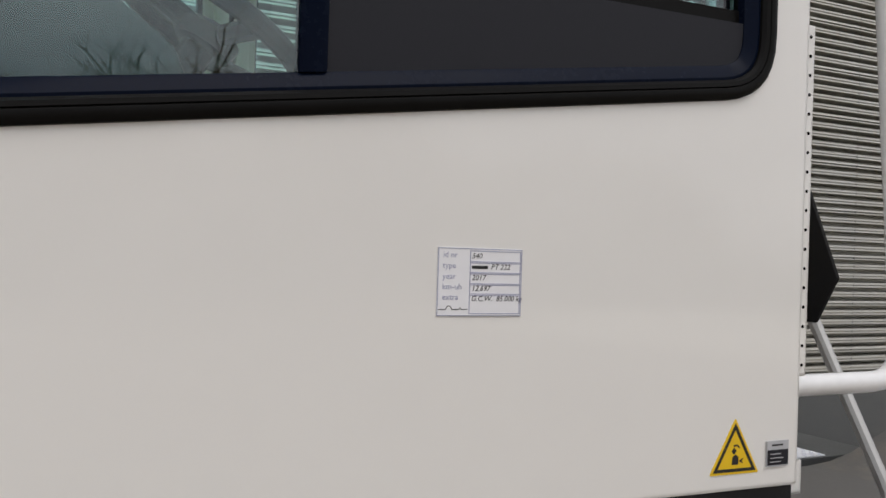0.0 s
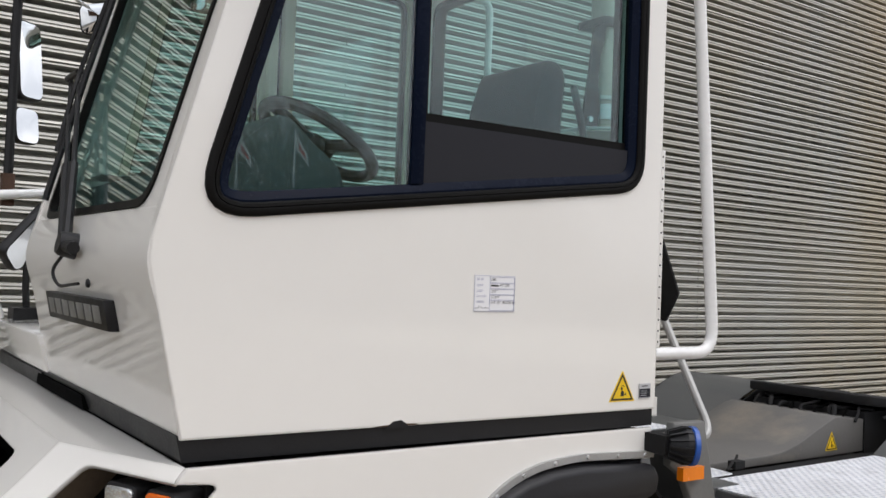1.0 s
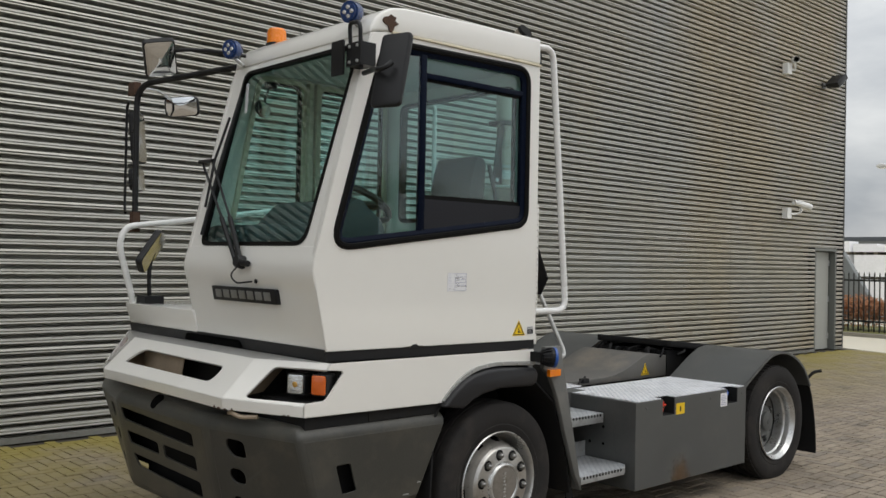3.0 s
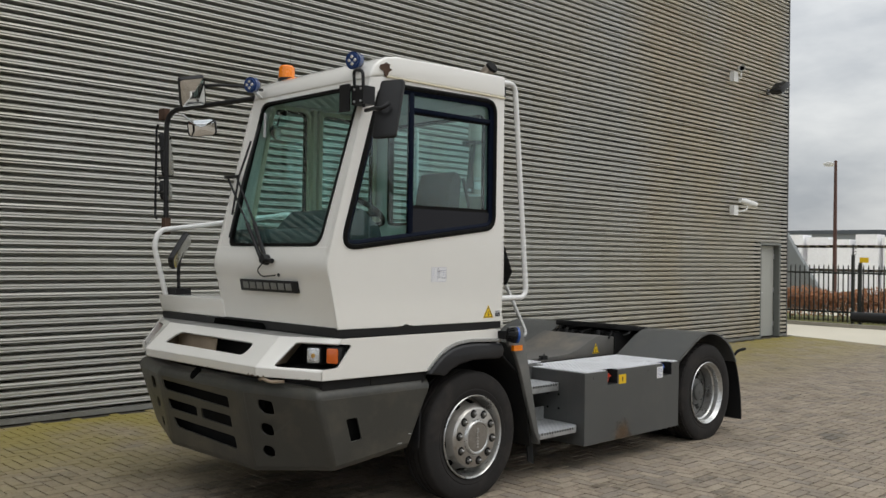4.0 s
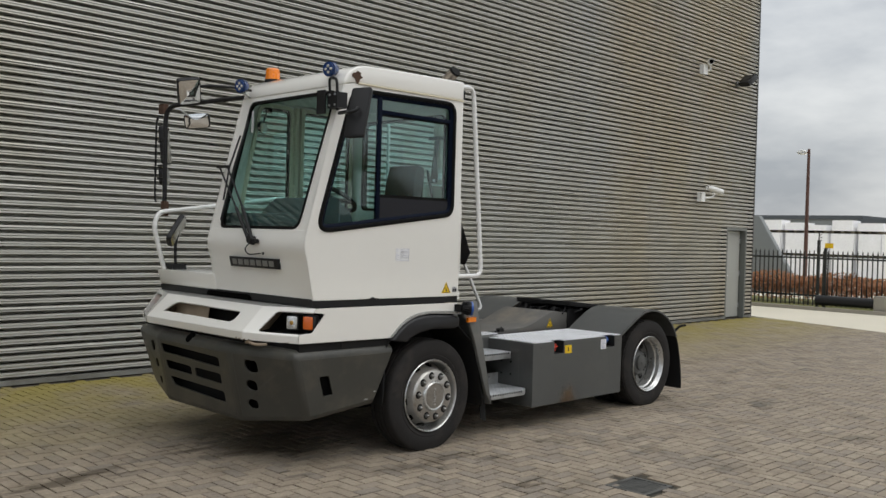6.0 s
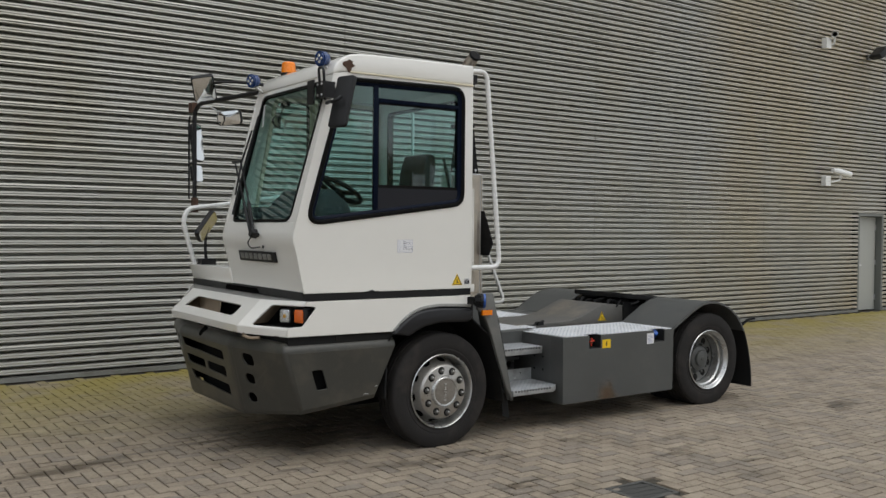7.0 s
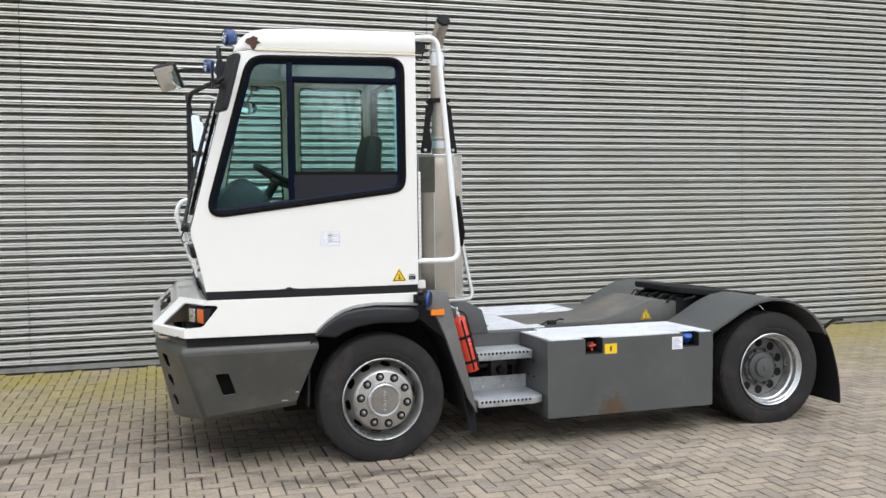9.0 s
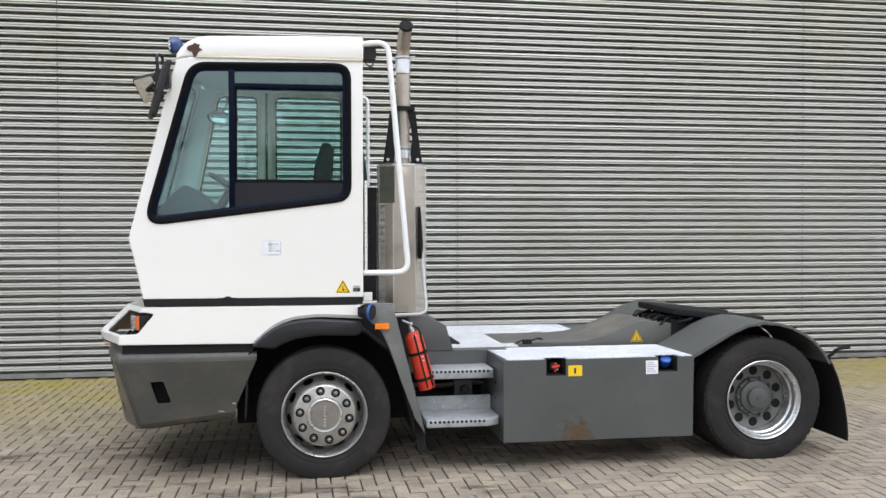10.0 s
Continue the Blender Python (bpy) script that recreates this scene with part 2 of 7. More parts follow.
def part(name, bm, mat, parent, label=""):
    """Links a bmesh, built at its place in the world, as one mesh under a thing or under a part."""
    bmesh.ops.recalc_face_normals(bm, faces=bm.faces)
    mesh = bpy.data.meshes.new(name)
    bm.to_mesh(mesh)
    bm.free()
    ob = under(put_mesh(name, mesh, mat), parent)
    return tagged(ob, label)


def thing(name, place, label, category, group="", kind=""):
    ob = new(name)
    ob.location = place
    ob.empty_display_size = 0.2
    return tagged(ob, label, category, group, kind)


def solid(name, bm, mat, label, category, kind="", group=""):
    """A thing of one single mesh."""
    bmesh.ops.recalc_face_normals(bm, faces=bm.faces)
    mesh = bpy.data.meshes.new(name)
    bm.to_mesh(mesh)
    bm.free()
    return tagged(put_mesh(name, mesh, mat), label, category, group, kind)


def sharp_bevel(bm, r, segments=2, angle=40):
    edges = [e for e in bm.edges if len(e.link_faces) == 2 and e.calc_face_angle(0) > radians(angle)]
    if edges and r:
        bmesh.ops.bevel(bm, geom=edges, offset=r, segments=segments, profile=0.5, affect="EDGES", clamp_overlap=True)
    return bm


def box(x0, x1, y0, y1, z0, z1, r=0.0, segments=2, bm=None):
    own = bmesh.new()
    v = [own.verts.new(p) for p in ((x0, y0, z0), (x1, y0, z0), (x1, y1, z0), (x0, y1, z0), (x0, y0, z1), (x1, y0, z1), (x1, y1, z1), (x0, y1, z1))]
    for f in ((0, 3, 2, 1), (4, 5, 6, 7), (0, 1, 5, 4), (1, 2, 6, 5), (2, 3, 7, 6), (3, 0, 4, 7)):
        own.faces.new([v[i] for i in f])
    sharp_bevel(own, r, segments)
    return merge(own, bm)


def merge(own, bm):
    if bm is None:
        return own
    mesh = bpy.data.meshes.new("joined")
    own.to_mesh(mesh)
    own.free()
    bm.from_mesh(mesh)
    bpy.data.meshes.remove(mesh)
    return bm


def prism(points, fn, a, b, r=0.0, segments=2, bm=None):
    """The outline points (u, v) swept from a to b along w; fn(u, v, w) gives the place."""
    own = bmesh.new()
    low = [own.verts.new(fn(u, v, a)) for u, v in points]
    top = [own.verts.new(fn(u, v, b)) for u, v in points]
    own.faces.new(low[::-1])
    own.faces.new(top)
    for i in range(len(points)):
        j = (i + 1) % len(points)
        own.faces.new((low[i], low[j], top[j], top[i]))
    bmesh.ops.recalc_face_normals(own, faces=own.faces)
    sharp_bevel(own, r, segments)
    return merge(own, bm)


def xz(u, v, w):
    return (u, w, v)


def xy(u, v, w):
    return (u, v, w)


def yz(u, v, w):
    return (w, u, v)


def quad_map(p00, p10, p11, p01, inward):
    """Maps (s, h) in the unit square on the four corners, w metres towards inward."""
    p00, p10, p11, p01, inward = (Vector(p) for p in (p00, p10, p11, p01, inward))
    return lambda s, h, w: p00 * (1 - s) * (1 - h) + p10 * s * (1 - h) + p11 * s * h + p01 * (1 - s) * h + inward * w


def plate(outer, holes, fn, a, b, bm=None):
    """A sheet with openings that go right through it."""
    from_loops = [[Vector((u, v, 0)) for u, v in loop] for loop in (outer, *holes)]
    flat = [p for loop in from_loops for p in loop]
    own = bmesh.new()
    low = [own.verts.new(fn(p.x, p.y, a)) for p in flat]
    top = [own.verts.new(fn(p.x, p.y, b)) for p in flat]
    for t in tessellate(from_loops):
        for ring in ([low[i] for i in t], [top[i] for i in reversed(t)]):
            try:
                own.faces.new(ring)
            except ValueError:
                pass
    start = 0
    for loop in from_loops:
        n = len(loop)
        for i in range(n):
            p, q = start + i, start + (i + 1) % n
            own.faces.new((low[p], low[q], top[q], top[p]))
        start += n
    bmesh.ops.recalc_face_normals(own, faces=own.faces)
    return merge(own, bm)


def rounded(points, r, n=5):
    """The outline with its corners rounded; r is one radius or one for each corner."""
    out = []
    count = len(points)
    for i in range(count):
        p, a, b = Vector(points[i]), Vector(points[i - 1]), Vector(points[(i + 1) % count])
        size = r[i] if isinstance(r, (list, tuple)) else r
        da, db = (a - p), (b - p)
        reach = min(size, da.length * 0.45, db.length * 0.45)
        s, e = p + da.normalized() * reach, p + db.normalized() * reach
        for k in range(n + 1):
            t = k / n
            out.append(tuple(s * (1 - t) ** 2 + p * 2 * t * (1 - t) + e * t * t))
    return out


def smooth_path(points, r, n=5):
    """An open path whose inner corners are rounded."""
    pts = [Vector(p) for p in points]
    out = [pts[0]]
    for a, p, b in zip(pts, pts[1:], pts[2:]):
        reach = min(r, (a - p).length * 0.48, (b - p).length * 0.48)
        s, e = p + (a - p).normalized() * reach, p + (b - p).normalized() * reach
        out += [s * (1 - k / n) ** 2 + p * 2 * (k / n) * (1 - k / n) + e * (k / n) ** 2 for k in range(n + 1)]
    return out + [pts[-1]]


def tube(points, r, n=10, bm=None, taper=1.0):
    """A round bar along a path."""
    bm = bm or bmesh.new()
    pts = [Vector(p) for p in points]
    way = (pts[1] - pts[0]).normalized()
    side = way.orthogonal().normalized()
    rings = []
    for i, p in enumerate(pts):
        d = (pts[min(i + 1, len(pts) - 1)] - pts[max(i - 1, 0)]).normalized()
        side = (side - d * side.dot(d)).normalized()
        up = d.cross(side)
        size = r * (1 + (taper - 1) * i / (len(pts) - 1))
        rings.append([bm.verts.new(p + (side * math.cos(2 * math.pi * k / n) + up * math.sin(2 * math.pi * k / n)) * size) for k in range(n)])
    for a, b in zip(rings, rings[1:]):
        for k in range(n):
            bm.faces.new((a[k], a[(k + 1) % n], b[(k + 1) % n], b[k]))
    bm.faces.new(rings[0][::-1])
    bm.faces.new(rings[-1])
    return bm


def lathe(profile, centre, axis=(0, 1, 0), n=32, bm=None):
    """Turns a profile of (radius, height along the axis) round the axis through centre."""
    bm = bm or bmesh.new()
    c, a = Vector(centre), Vector(axis).normalized()
    s = a.orthogonal().normalized()
    t = a.cross(s)
    rings = []
    for r, h in profile:
        if r < 1e-5:
            rings.append([bm.verts.new(c + a * h)])
        else:
            rings.append([bm.verts.new(c + a * h + (s * math.cos(2 * math.pi * k / n) + t * math.sin(2 * math.pi * k / n)) * r) for k in range(n)])
    for p, q in zip(rings, rings[1:]):
        for k in range(n):
            j = (k + 1) % n
            if len(p) == 1 and len(q) == 1:
                continue
            if len(p) == 1:
                bm.faces.new((p[0], q[j], q[k]))
            elif len(q) == 1:
                bm.faces.new((p[k], p[j], q[0]))
            else:
                bm.faces.new((p[k], p[j], q[j], q[k]))
    return bm


def ribbon(profile, fn, a, b, thick, bm=None):
    """A bent sheet: the open profile (u, v) swept along w from a to b, with a thickness."""
    pts = [Vector(p) for p in profile]
    back = []
    for i, p in enumerate(pts):
        d = (pts[min(i + 1, len(pts) - 1)] - pts[max(i - 1, 0)]).normalized()
        back.append(p + Vector((-d.y, d.x)) * thick)
    return prism([tuple(p) for p in pts] + [tuple(p) for p in reversed(back)], fn, a, b, 0, 1, bm)


def lofted(loops, bm=None):
    """A closed ring skinned over loops that all have the same number of points."""
    bm = bm or bmesh.new()
    rows = [[bm.verts.new(p) for p in loop] for loop in loops]
    for a, b in zip(rows, rows[1:] + rows[:1]):
        for k in range(len(a)):
            j = (k + 1) % len(a)
            bm.faces.new((a[k], a[j], b[j], b[k]))
    return bm


def planar_uv(ob, u_axis, v_axis):
    """Lays metres of the world on a mesh as its map."""
    layer = ob.data.uv_layers.new(name="metres")
    u, v = Vector(u_axis), Vector(v_axis)
    for poly in ob.data.polygons:
        for i in poly.loop_indices:
            co = ob.data.vertices[ob.data.loops[i].vertex_index].co
            layer.data[i].uv = (co.dot(u), co.dot(v))
    return ob

# ---- building ----
RIB, DEPTH, FACE = 0.0928, 0.15, 6.556
BAYS = (-20.9, -15.95, -11.0, -6.05, -1.1, 3.85, 8.75, 13.5, 18.30)
ROWS_UP = (12, 11, 10, 10, 10, 10, 10, 10, 10, 10, 10, 10)
BASE = 0.058
CLAD = material("silver_grey_cladding", (0.435, 0.433, 0.405), 0.42, 0.4, 0.05, 0.35, 90.0, 0.0, 0, (0.35, 0.335, 0.275), (0.5, 0.78), 0.5, patchy=0.02)


def weather_cladding(m):
    """Tan dust and algae washed down the sheets near the corner, and thin dark runs below the joints."""
    n, l = m.node_tree.nodes, m.node_tree.links
    b = n["Principled BSDF"]
    source = b.inputs["Base Color"].links[0].from_socket
    geo, split = n.new("ShaderNodeNewGeometry"), n.new("ShaderNodeSeparateXYZ")
    l.new(geo.outputs["Position"], split.inputs[0])
    for stretch, reach, strength, colour in (((0.42, 1.0, 0.16), (0.36, 0.62), 0.8, (0.46, 0.40, 0.29)), ((2.4, 1.0, 0.10), (0.52, 0.74), 0.22, (0.27, 0.24, 0.18))):
        squeeze, blot, mask, east, amount, mix = (n.new("ShaderNode" + k) for k in ("Mapping", "TexNoise", "MapRange", "MapRange", "Math", "Mix"))
        squeeze.inputs["Scale"].default_value = stretch
        blot.inputs["Scale"].default_value, blot.inputs["Detail"].default_value, blot.inputs["Roughness"].default_value = 1.0, 6.0, 0.6
        mask.inputs["From Min"].default_value, mask.inputs["From Max"].default_value, mask.inputs["To Max"].default_value = *reach, strength
        east.inputs["From Min"].default_value, east.inputs["From Max"].default_value, east.inputs["To Min"].default_value = 6.5, 12.5, 0.12
        amount.operation = "MULTIPLY"
        mix.data_type, mix.inputs[7].default_value = "RGBA", (*colour, 1)
        l.new(geo.outputs["Position"], squeeze.inputs["Vector"])
        l.new(squeeze.outputs["Vector"], blot.inputs["Vector"])
        l.new(blot.outputs["Fac"], mask.inputs["Value"])
        l.new(split.outputs["X"], east.inputs["Value"])
        l.new(mask.outputs["Result"], amount.inputs[0])
        l.new(east.outputs["Result"], amount.inputs[1])
        l.new(amount.outputs[0], mix.inputs[0])
        l.new(source, mix.inputs[6])
        source = mix.outputs[2]
    l.new(source, b.inputs["Base Color"])


weather_cladding(CLAD)
CONCRETE = material("grey_concrete", (0.3, 0.29, 0.26), 0.85, 0, 0.15, 2.0, 40.0, 0.2)
SILL = material("grey_drip_flashing", (0.26, 0.26, 0.245), 0.5, 0.3, 0.15, 1.5, 30.0, 0.02, 0, (0.15, 0.14, 0.11), (0.5, 0.75), 3.0)
FLASH = material("dark_flashing", (0.1, 0.1, 0.095), 0.45, 0.3, 0.1)


def sheet_mesh(width, ribs, first):
    """One horizontally ribbed sheet, with its lower left corner at the origin; every fifth rib of the wall carries an open lap."""
    steps = ((0.0, 0.0), (0.34, 0.0), (0.385, -DEPTH + 0.006), (0.40, -DEPTH + 0.002), (0.43, -DEPTH), (0.575, -DEPTH + 0.004), (0.60, -DEPTH + 0.012), (0.65, -DEPTH + 0.012), (0.675, -DEPTH + 0.001), (0.70, -DEPTH), (0.89, -DEPTH + 0.004), (0.93, -DEPTH + 0.010))
    lapped = ((0.0, 0.0), (0.34, 0.0), (0.385, -DEPTH + 0.006), (0.40, -DEPTH + 0.002), (0.43, -DEPTH), (0.545, -DEPTH + 0.003), (0.57, -DEPTH + 0.030), (0.66, -DEPTH + 0.032), (0.67, -DEPTH - 0.002), (0.70, -DEPTH - 0.003), (0.89, -DEPTH + 0.004), (0.93, -DEPTH + 0.010))
    line = [(y, (k + f) * RIB) for k in range(ribs) for f, y in (lapped if (first + k) % 5 == 3 else steps)] + [(0.0, ribs * RIB)]
    verts = [(x, y, z) for y, z in line for x in (0.0, width)]
    faces = [(2 * i, 2 * i + 1, 2 * i + 3, 2 * i + 2) for i in range(len(line) - 1)]
    mesh = bpy.data.meshes.new("cladding_sheet")
    mesh.from_pydata(verts, [], faces)
    mesh.materials.append(CLAD)
    return mesh


DOOR_X0, DOOR_X1, DOOR_Z = 16.98, 17.955, 2.19
bm = box(BAYS[0], DOOR_X0, 6.57, 6.78, 0, 11.6)
box(DOOR_X1, 18.30, 6.57, 6.78, 0, 11.6, bm=bm)
box(DOOR_X0, DOOR_X1, 6.57, 6.78, DOOR_Z, 11.6, bm=bm)
facade = solid("wall_north", bm, CONCRETE, "tall warehouse wall clad in silver grey horizontal ribbed sheets", "wall", "structure")
sheets = {}


def hang_sheet(x0, x1, z, ribs, n, first):
    key = (round(x1 - x0, 3), ribs, first % 5)
    if key not in sheets:
        sheets[key] = sheet_mesh(x1 - x0 - 0.008, ribs, first)
    ob = new("cladding_sheet", sheets[key])
    ob.location = (x0 + 0.004, FACE - 0.0015 * (n % 2), z)
    ob.parent = facade


z = BASE
for n, ribs in enumerate(ROWS_UP):
    for i, (x0, x1) in enumerate(zip(BAYS, BAYS[1:])):
        if n < 2 and x1 > DOOR_X1:
            hang_sheet(x0, DOOR_X0 - 0.03, z, ribs, i, sum(ROWS_UP[:n]))
            hang_sheet(DOOR_X1 + 0.03, x1, z, ribs, i, sum(ROWS_UP[:n]))
        else:
            hang_sheet(x0, x1, z, ribs, i, sum(ROWS_UP[:n]))
    z += ribs * RIB
WALL_TOP = z
solid("wall_end", box(18.0, 18.30, 6.78, 40, 0, 11.6), CLAD, "end wall of the warehouse in silver grey sheet", "wall", "structure")
bm = box(18.30, 18.345, 6.40, 6.80, 0.02, WALL_TOP, 0.004)
solid("corner_trim", bm, FLASH, "dark folded corner flashing of the cladding", "trim", "structure")
bm = box(BAYS[0], DOOR_X0 - 0.03, 6.40, 6.46, 0.0, BASE)
box(DOOR_X1 + 0.03, 18.30, 6.40, 6.46, 0.0, BASE, bm=bm)
solid("baseboard", bm, SILL, "grey drip flashing along the foot of the wall", "trim", "structure")
solid("roof", box(BAYS[0], 18.35, 6.38, 40, WALL_TOP, WALL_TOP + 0.12), FLASH, "flat warehouse roof edge", "roof", "structure")
# rows of small fixing screws along the sheet joints
bm = bmesh.new()
for x in (-6.05, -4.4, -2.75, -1.1, 0.55, 2.2, 3.85, 5.5, 7.15, 8.75, 10.35, 11.95, 13.5, 15.1, 16.8):
    for k in range(0, 92):
        if k % 2 == 0 or abs((x + 1.1) % 4.9) < 0.25:
            zz = BASE + (k + 0.62) * RIB
            bmesh.ops.create_cone(bm, cap_ends=True, segments=6, radius1=0.0075, radius2=0.006, depth=0.006,
                                  matrix=Matrix.Translation((x, FACE - DEPTH + 0.009, zz)) @ Matrix.Rotation(radians(90), 4, "X"))
solid("fixing_screws", bm, FLASH, "small dark screws along the sheet joints", "screws", "stuff")

DOORPAINT = material("light_grey_door_paint", (0.36, 0.365, 0.345), 0.5, 0, 0.04, 2.0, 40.0, 0.02)
DOORDARK = material("grey_green_door_frame", (0.15, 0.158, 0.148), 0.5, 0, 0.05, 2.0, 40.0, 0.02)
door = solid("door_1", box(DOOR_X0 + 0.05, DOOR_X1 - 0.05, 6.55, 6.60, 0.02, DOOR_Z - 0.05, 0.004), DOORPAINT,
             "closed grey steel service door in the ribbed wall", "door", "structure")
bm = box(DOOR_X0 - 0.03, DOOR_X0 + 0.03, 6.408, 6.76, 0, DOOR_Z + 0.05, 0.003)
box(DOOR_X1 - 0.03, DOOR_X1 + 0.03, 6.408, 6.76, 0, DOOR_Z + 0.05, 0.003, bm=bm)
box(DOOR_X0 + 0.03, DOOR_X1 - 0.03, 6.408, 6.76, DOOR_Z - 0.03, DOOR_Z + 0.03, 0.003, bm=bm)
part("door_frame", bm, DOORDARK, door, "grey green steel frame")
part("door_handle", tube([(DOOR_X0 + 0.13, 6.56, 1.05), (DOOR_X0 + 0.13, 6.49, 1.05), (DOOR_X0 + 0.25, 6.49, 1.05)], 0.011, 8), ALU, door)
for hz in (0.3, 1.1, 1.9):
    part("hinge", box(DOOR_X1 - 0.075, DOOR_X1 - 0.045, 6.535, 6.55, hz - 0.06, hz + 0.06, 0.003), ALU, door)


def wall_camera(x, z, head, way, long):
    ob = thing("security_camera", (x, 6.41, z), "white security camera with junction box on the ribbed wall", "camera", "wall cameras")
    head, tip = Vector(head), Vector(way).normalized()
    part("junction_box", box(x - 0.09, x + 0.09, 6.30, 6.415, z - 0.11, z + 0.11, 0.012), RAIL, ob)
    part("bracket", tube(smooth_path([(x + 0.06, 6.33, z - 0.02), (x + 0.16, 6.27, z - 0.02), tuple(head - Vector((0, 0, 0.15))), tuple(head - tip * 0.04)], 0.05), 0.022, 8), RAIL, ob)
    body = part("camera_body", lathe([(0, -long), (0.055, -long), (0.06, -long + 0.02), (0.06, long * 0.8), (0.05, long * 0.85), (0.05, long * 0.75)], head, tip, 16), RAIL, ob)
    part("lens", lathe([(0.0, long * 0.77), (0.03, long * 0.80), (0.052, long * 0.78)], head, tip, 16), VOID, body)
    part("sun_shield", lathe([(0.066, -long * 0.7), (0.068, long * 1.1), (0.072, long * 1.1), (0.07, -long * 0.7)], head + Vector((0, 0, 0.006)), tip, 16), RAIL, ob)
    return ob


wall_camera(15.5, 5.82, (15.60, 6.24, 6.0), (-0.80, -0.58, -0.12), 0.13)
wall_camera(15.57, 2.89, (15.86, 6.19, 3.07), (0.93, -0.30, -0.20), 0.22)
lamp = thing("flood_light", (17.2, 6.41, 5.72), "dark wall flood lamp on a short arm", "lamp")
part("wall_plate", box(17.14, 17.26, 6.37, 6.412, 5.66, 5.78, 0.006), FLASH, lamp)
part("arm", tube([(17.2, 6.40, 5.72), (17.12, 6.2, 5.69), (17.1, 6.1, 5.72)], 0.022, 8), FLASH, lamp)
part("housing", prism(rounded([(16.90, 5.69), (17.02, 5.61), (17.42, 5.86), (17.34, 5.93), (17.22, 5.92)], 0.03, 3), xz, 5.96, 6.22, 0.012), BLACK, lamp)
part("lamp_glass", prism([(17.03, 5.612), (17.42, 5.855), (17.428, 5.845), (17.038, 5.602)], xz, 5.98, 6.20), LAMPGLASS, lamp)


# ---- ground ----
# oil spills; the first also puts shade under the truck's front into the colour
SPILLS_SHADE = ((0.95, 2.30, -18, 1.1, 0.70, 0.30), (-0.55, 2.29, 17, 0.95, 0.12, 0.30), (0.35, 2.45, 8, 0.45, 0.12, 0.32), (1.75, 1.0, 5, 0.75, 0.22, 0.24), (3.05, 0.82, -25, 0.45, 0.20, 0.25), (3.7, 0.36, 10, 0.30, 0.12, 0.24), (5.1, 0.94, 5, 0.55, 0.18, 0.22), (6.5, 0.45, 5, 0.7, 0.25, 0.2), (-1.9, 1.6, 25, 1.0, 0.3, 0.15))


def ground_material(name, bricks):
    m = material(name, (0.266, 0.228, 0.183), 0.82, 0, 0.26, 2.2, 45.0, 0.45, 0, (0.187, 0.157, 0.121), (0.52, 0.70), 1.6, specular=0.35)
    n, l = m.node_tree.nodes, m.node_tree.links
    b = n["Principled BSDF"]
    source = b.inputs["Base Color"].links[0].from_socket
    if bricks:
        geo, info = n.new("ShaderNodeNewGeometry"), n.new("ShaderNodeObjectInfo")
        pick = n.new("ShaderNodeMath")
        pick.operation = "ADD"
        l.new(geo.outputs["Random Per Island"], pick.inputs[0])
        l.new(info.outputs["Random"], pick.inputs[1])
        wrap = n.new("ShaderNodeMath")
        wrap.operation = "FRACT"
        l.new(pick.outputs[0], wrap.inputs[0])
        ramp = n.new("ShaderNodeValToRGB")
        for e, (pos, col) in zip(ramp.color_ramp.elements, ((0.0, (0.84, 0.84, 0.86, 1)), (1.0, (1.13, 1.11, 1.06, 1)))):
            e.position, e.color = pos, col
        middle = ramp.color_ramp.elements.new(0.5)
        middle.color = (1.02, 0.98, 0.93, 1)
        l.new(wrap.outputs[0], ramp.inputs["Fac"])
        tint = n.new("ShaderNodeMix")
        tint.data_type, tint.blend_type = "RGBA", "MULTIPLY"
        tint.inputs[0].default_value = 1.0
        l.new(source, tint.inputs[6])
        l.new(ramp.outputs["Color"], tint.inputs[7])
        source = tint.outputs[2]
    # dark damp and oil stains drawn out along the yard
    where, squeeze = n.new("ShaderNodeNewGeometry"), n.new("ShaderNodeMapping")
    squeeze.inputs["Scale"].default_value, squeeze.inputs["Rotation"].default_value = (0.35, 1.1, 1.0), (0, 0, radians(-14))
    oil, film = n.new("ShaderNodeTexNoise"), n.new("ShaderNodeMapRange")
    oil.inputs["Scale"].default_value, oil.inputs["Detail"].default_value, oil.inputs["Roughness"].default_value = 2.4, 10.0, 0.78
    film.inputs["From Min"].default_value, film.inputs["From Max"].default_value = 0.60, 0.74
    film.inputs["To Max"].default_value = 0.85
    l.new(where.outputs["Position"], squeeze.inputs["Vector"])
    l.new(squeeze.outputs["Vector"], oil.inputs["Vector"])
    # old oil spills, a drip trail and painted shade under the front: place, turn, length, width, strength
    heap = None
    for cx, cy, turn, lx, ly, strength in SPILLS_SHADE:
        spill, near, gather = n.new("ShaderNodeMapping"), n.new("ShaderNodeVectorMath"), n.new("ShaderNodeMapRange")
        spill.vector_type = "TEXTURE"
        spill.inputs["Location"].default_value, spill.inputs["Rotation"].default_value, spill.inputs["Scale"].default_value = (cx, cy, 0), (0, 0, radians(turn)), (lx, ly, 50)
        near.operation = "LENGTH"
        gather.inputs["From Min"].default_value, gather.inputs["From Max"].default_value, gather.inputs["To Min"].default_value, gather.inputs["To Max"].default_value = 0.25, 1.0, strength, 0.0
        l.new(where.outputs["Position"], spill.inputs["Vector"])
        l.new(spill.outputs["Vector"], near.inputs[0])
        l.new(near.outputs["Value"], gather.inputs["Value"])
        if heap is None:
            heap = gather.outputs["Result"]
        else:
            most = n.new("ShaderNodeMath")
            most.operation = "MAXIMUM"
            l.new(heap, most.inputs[0])
            l.new(gather.outputs["Result"], most.inputs[1])
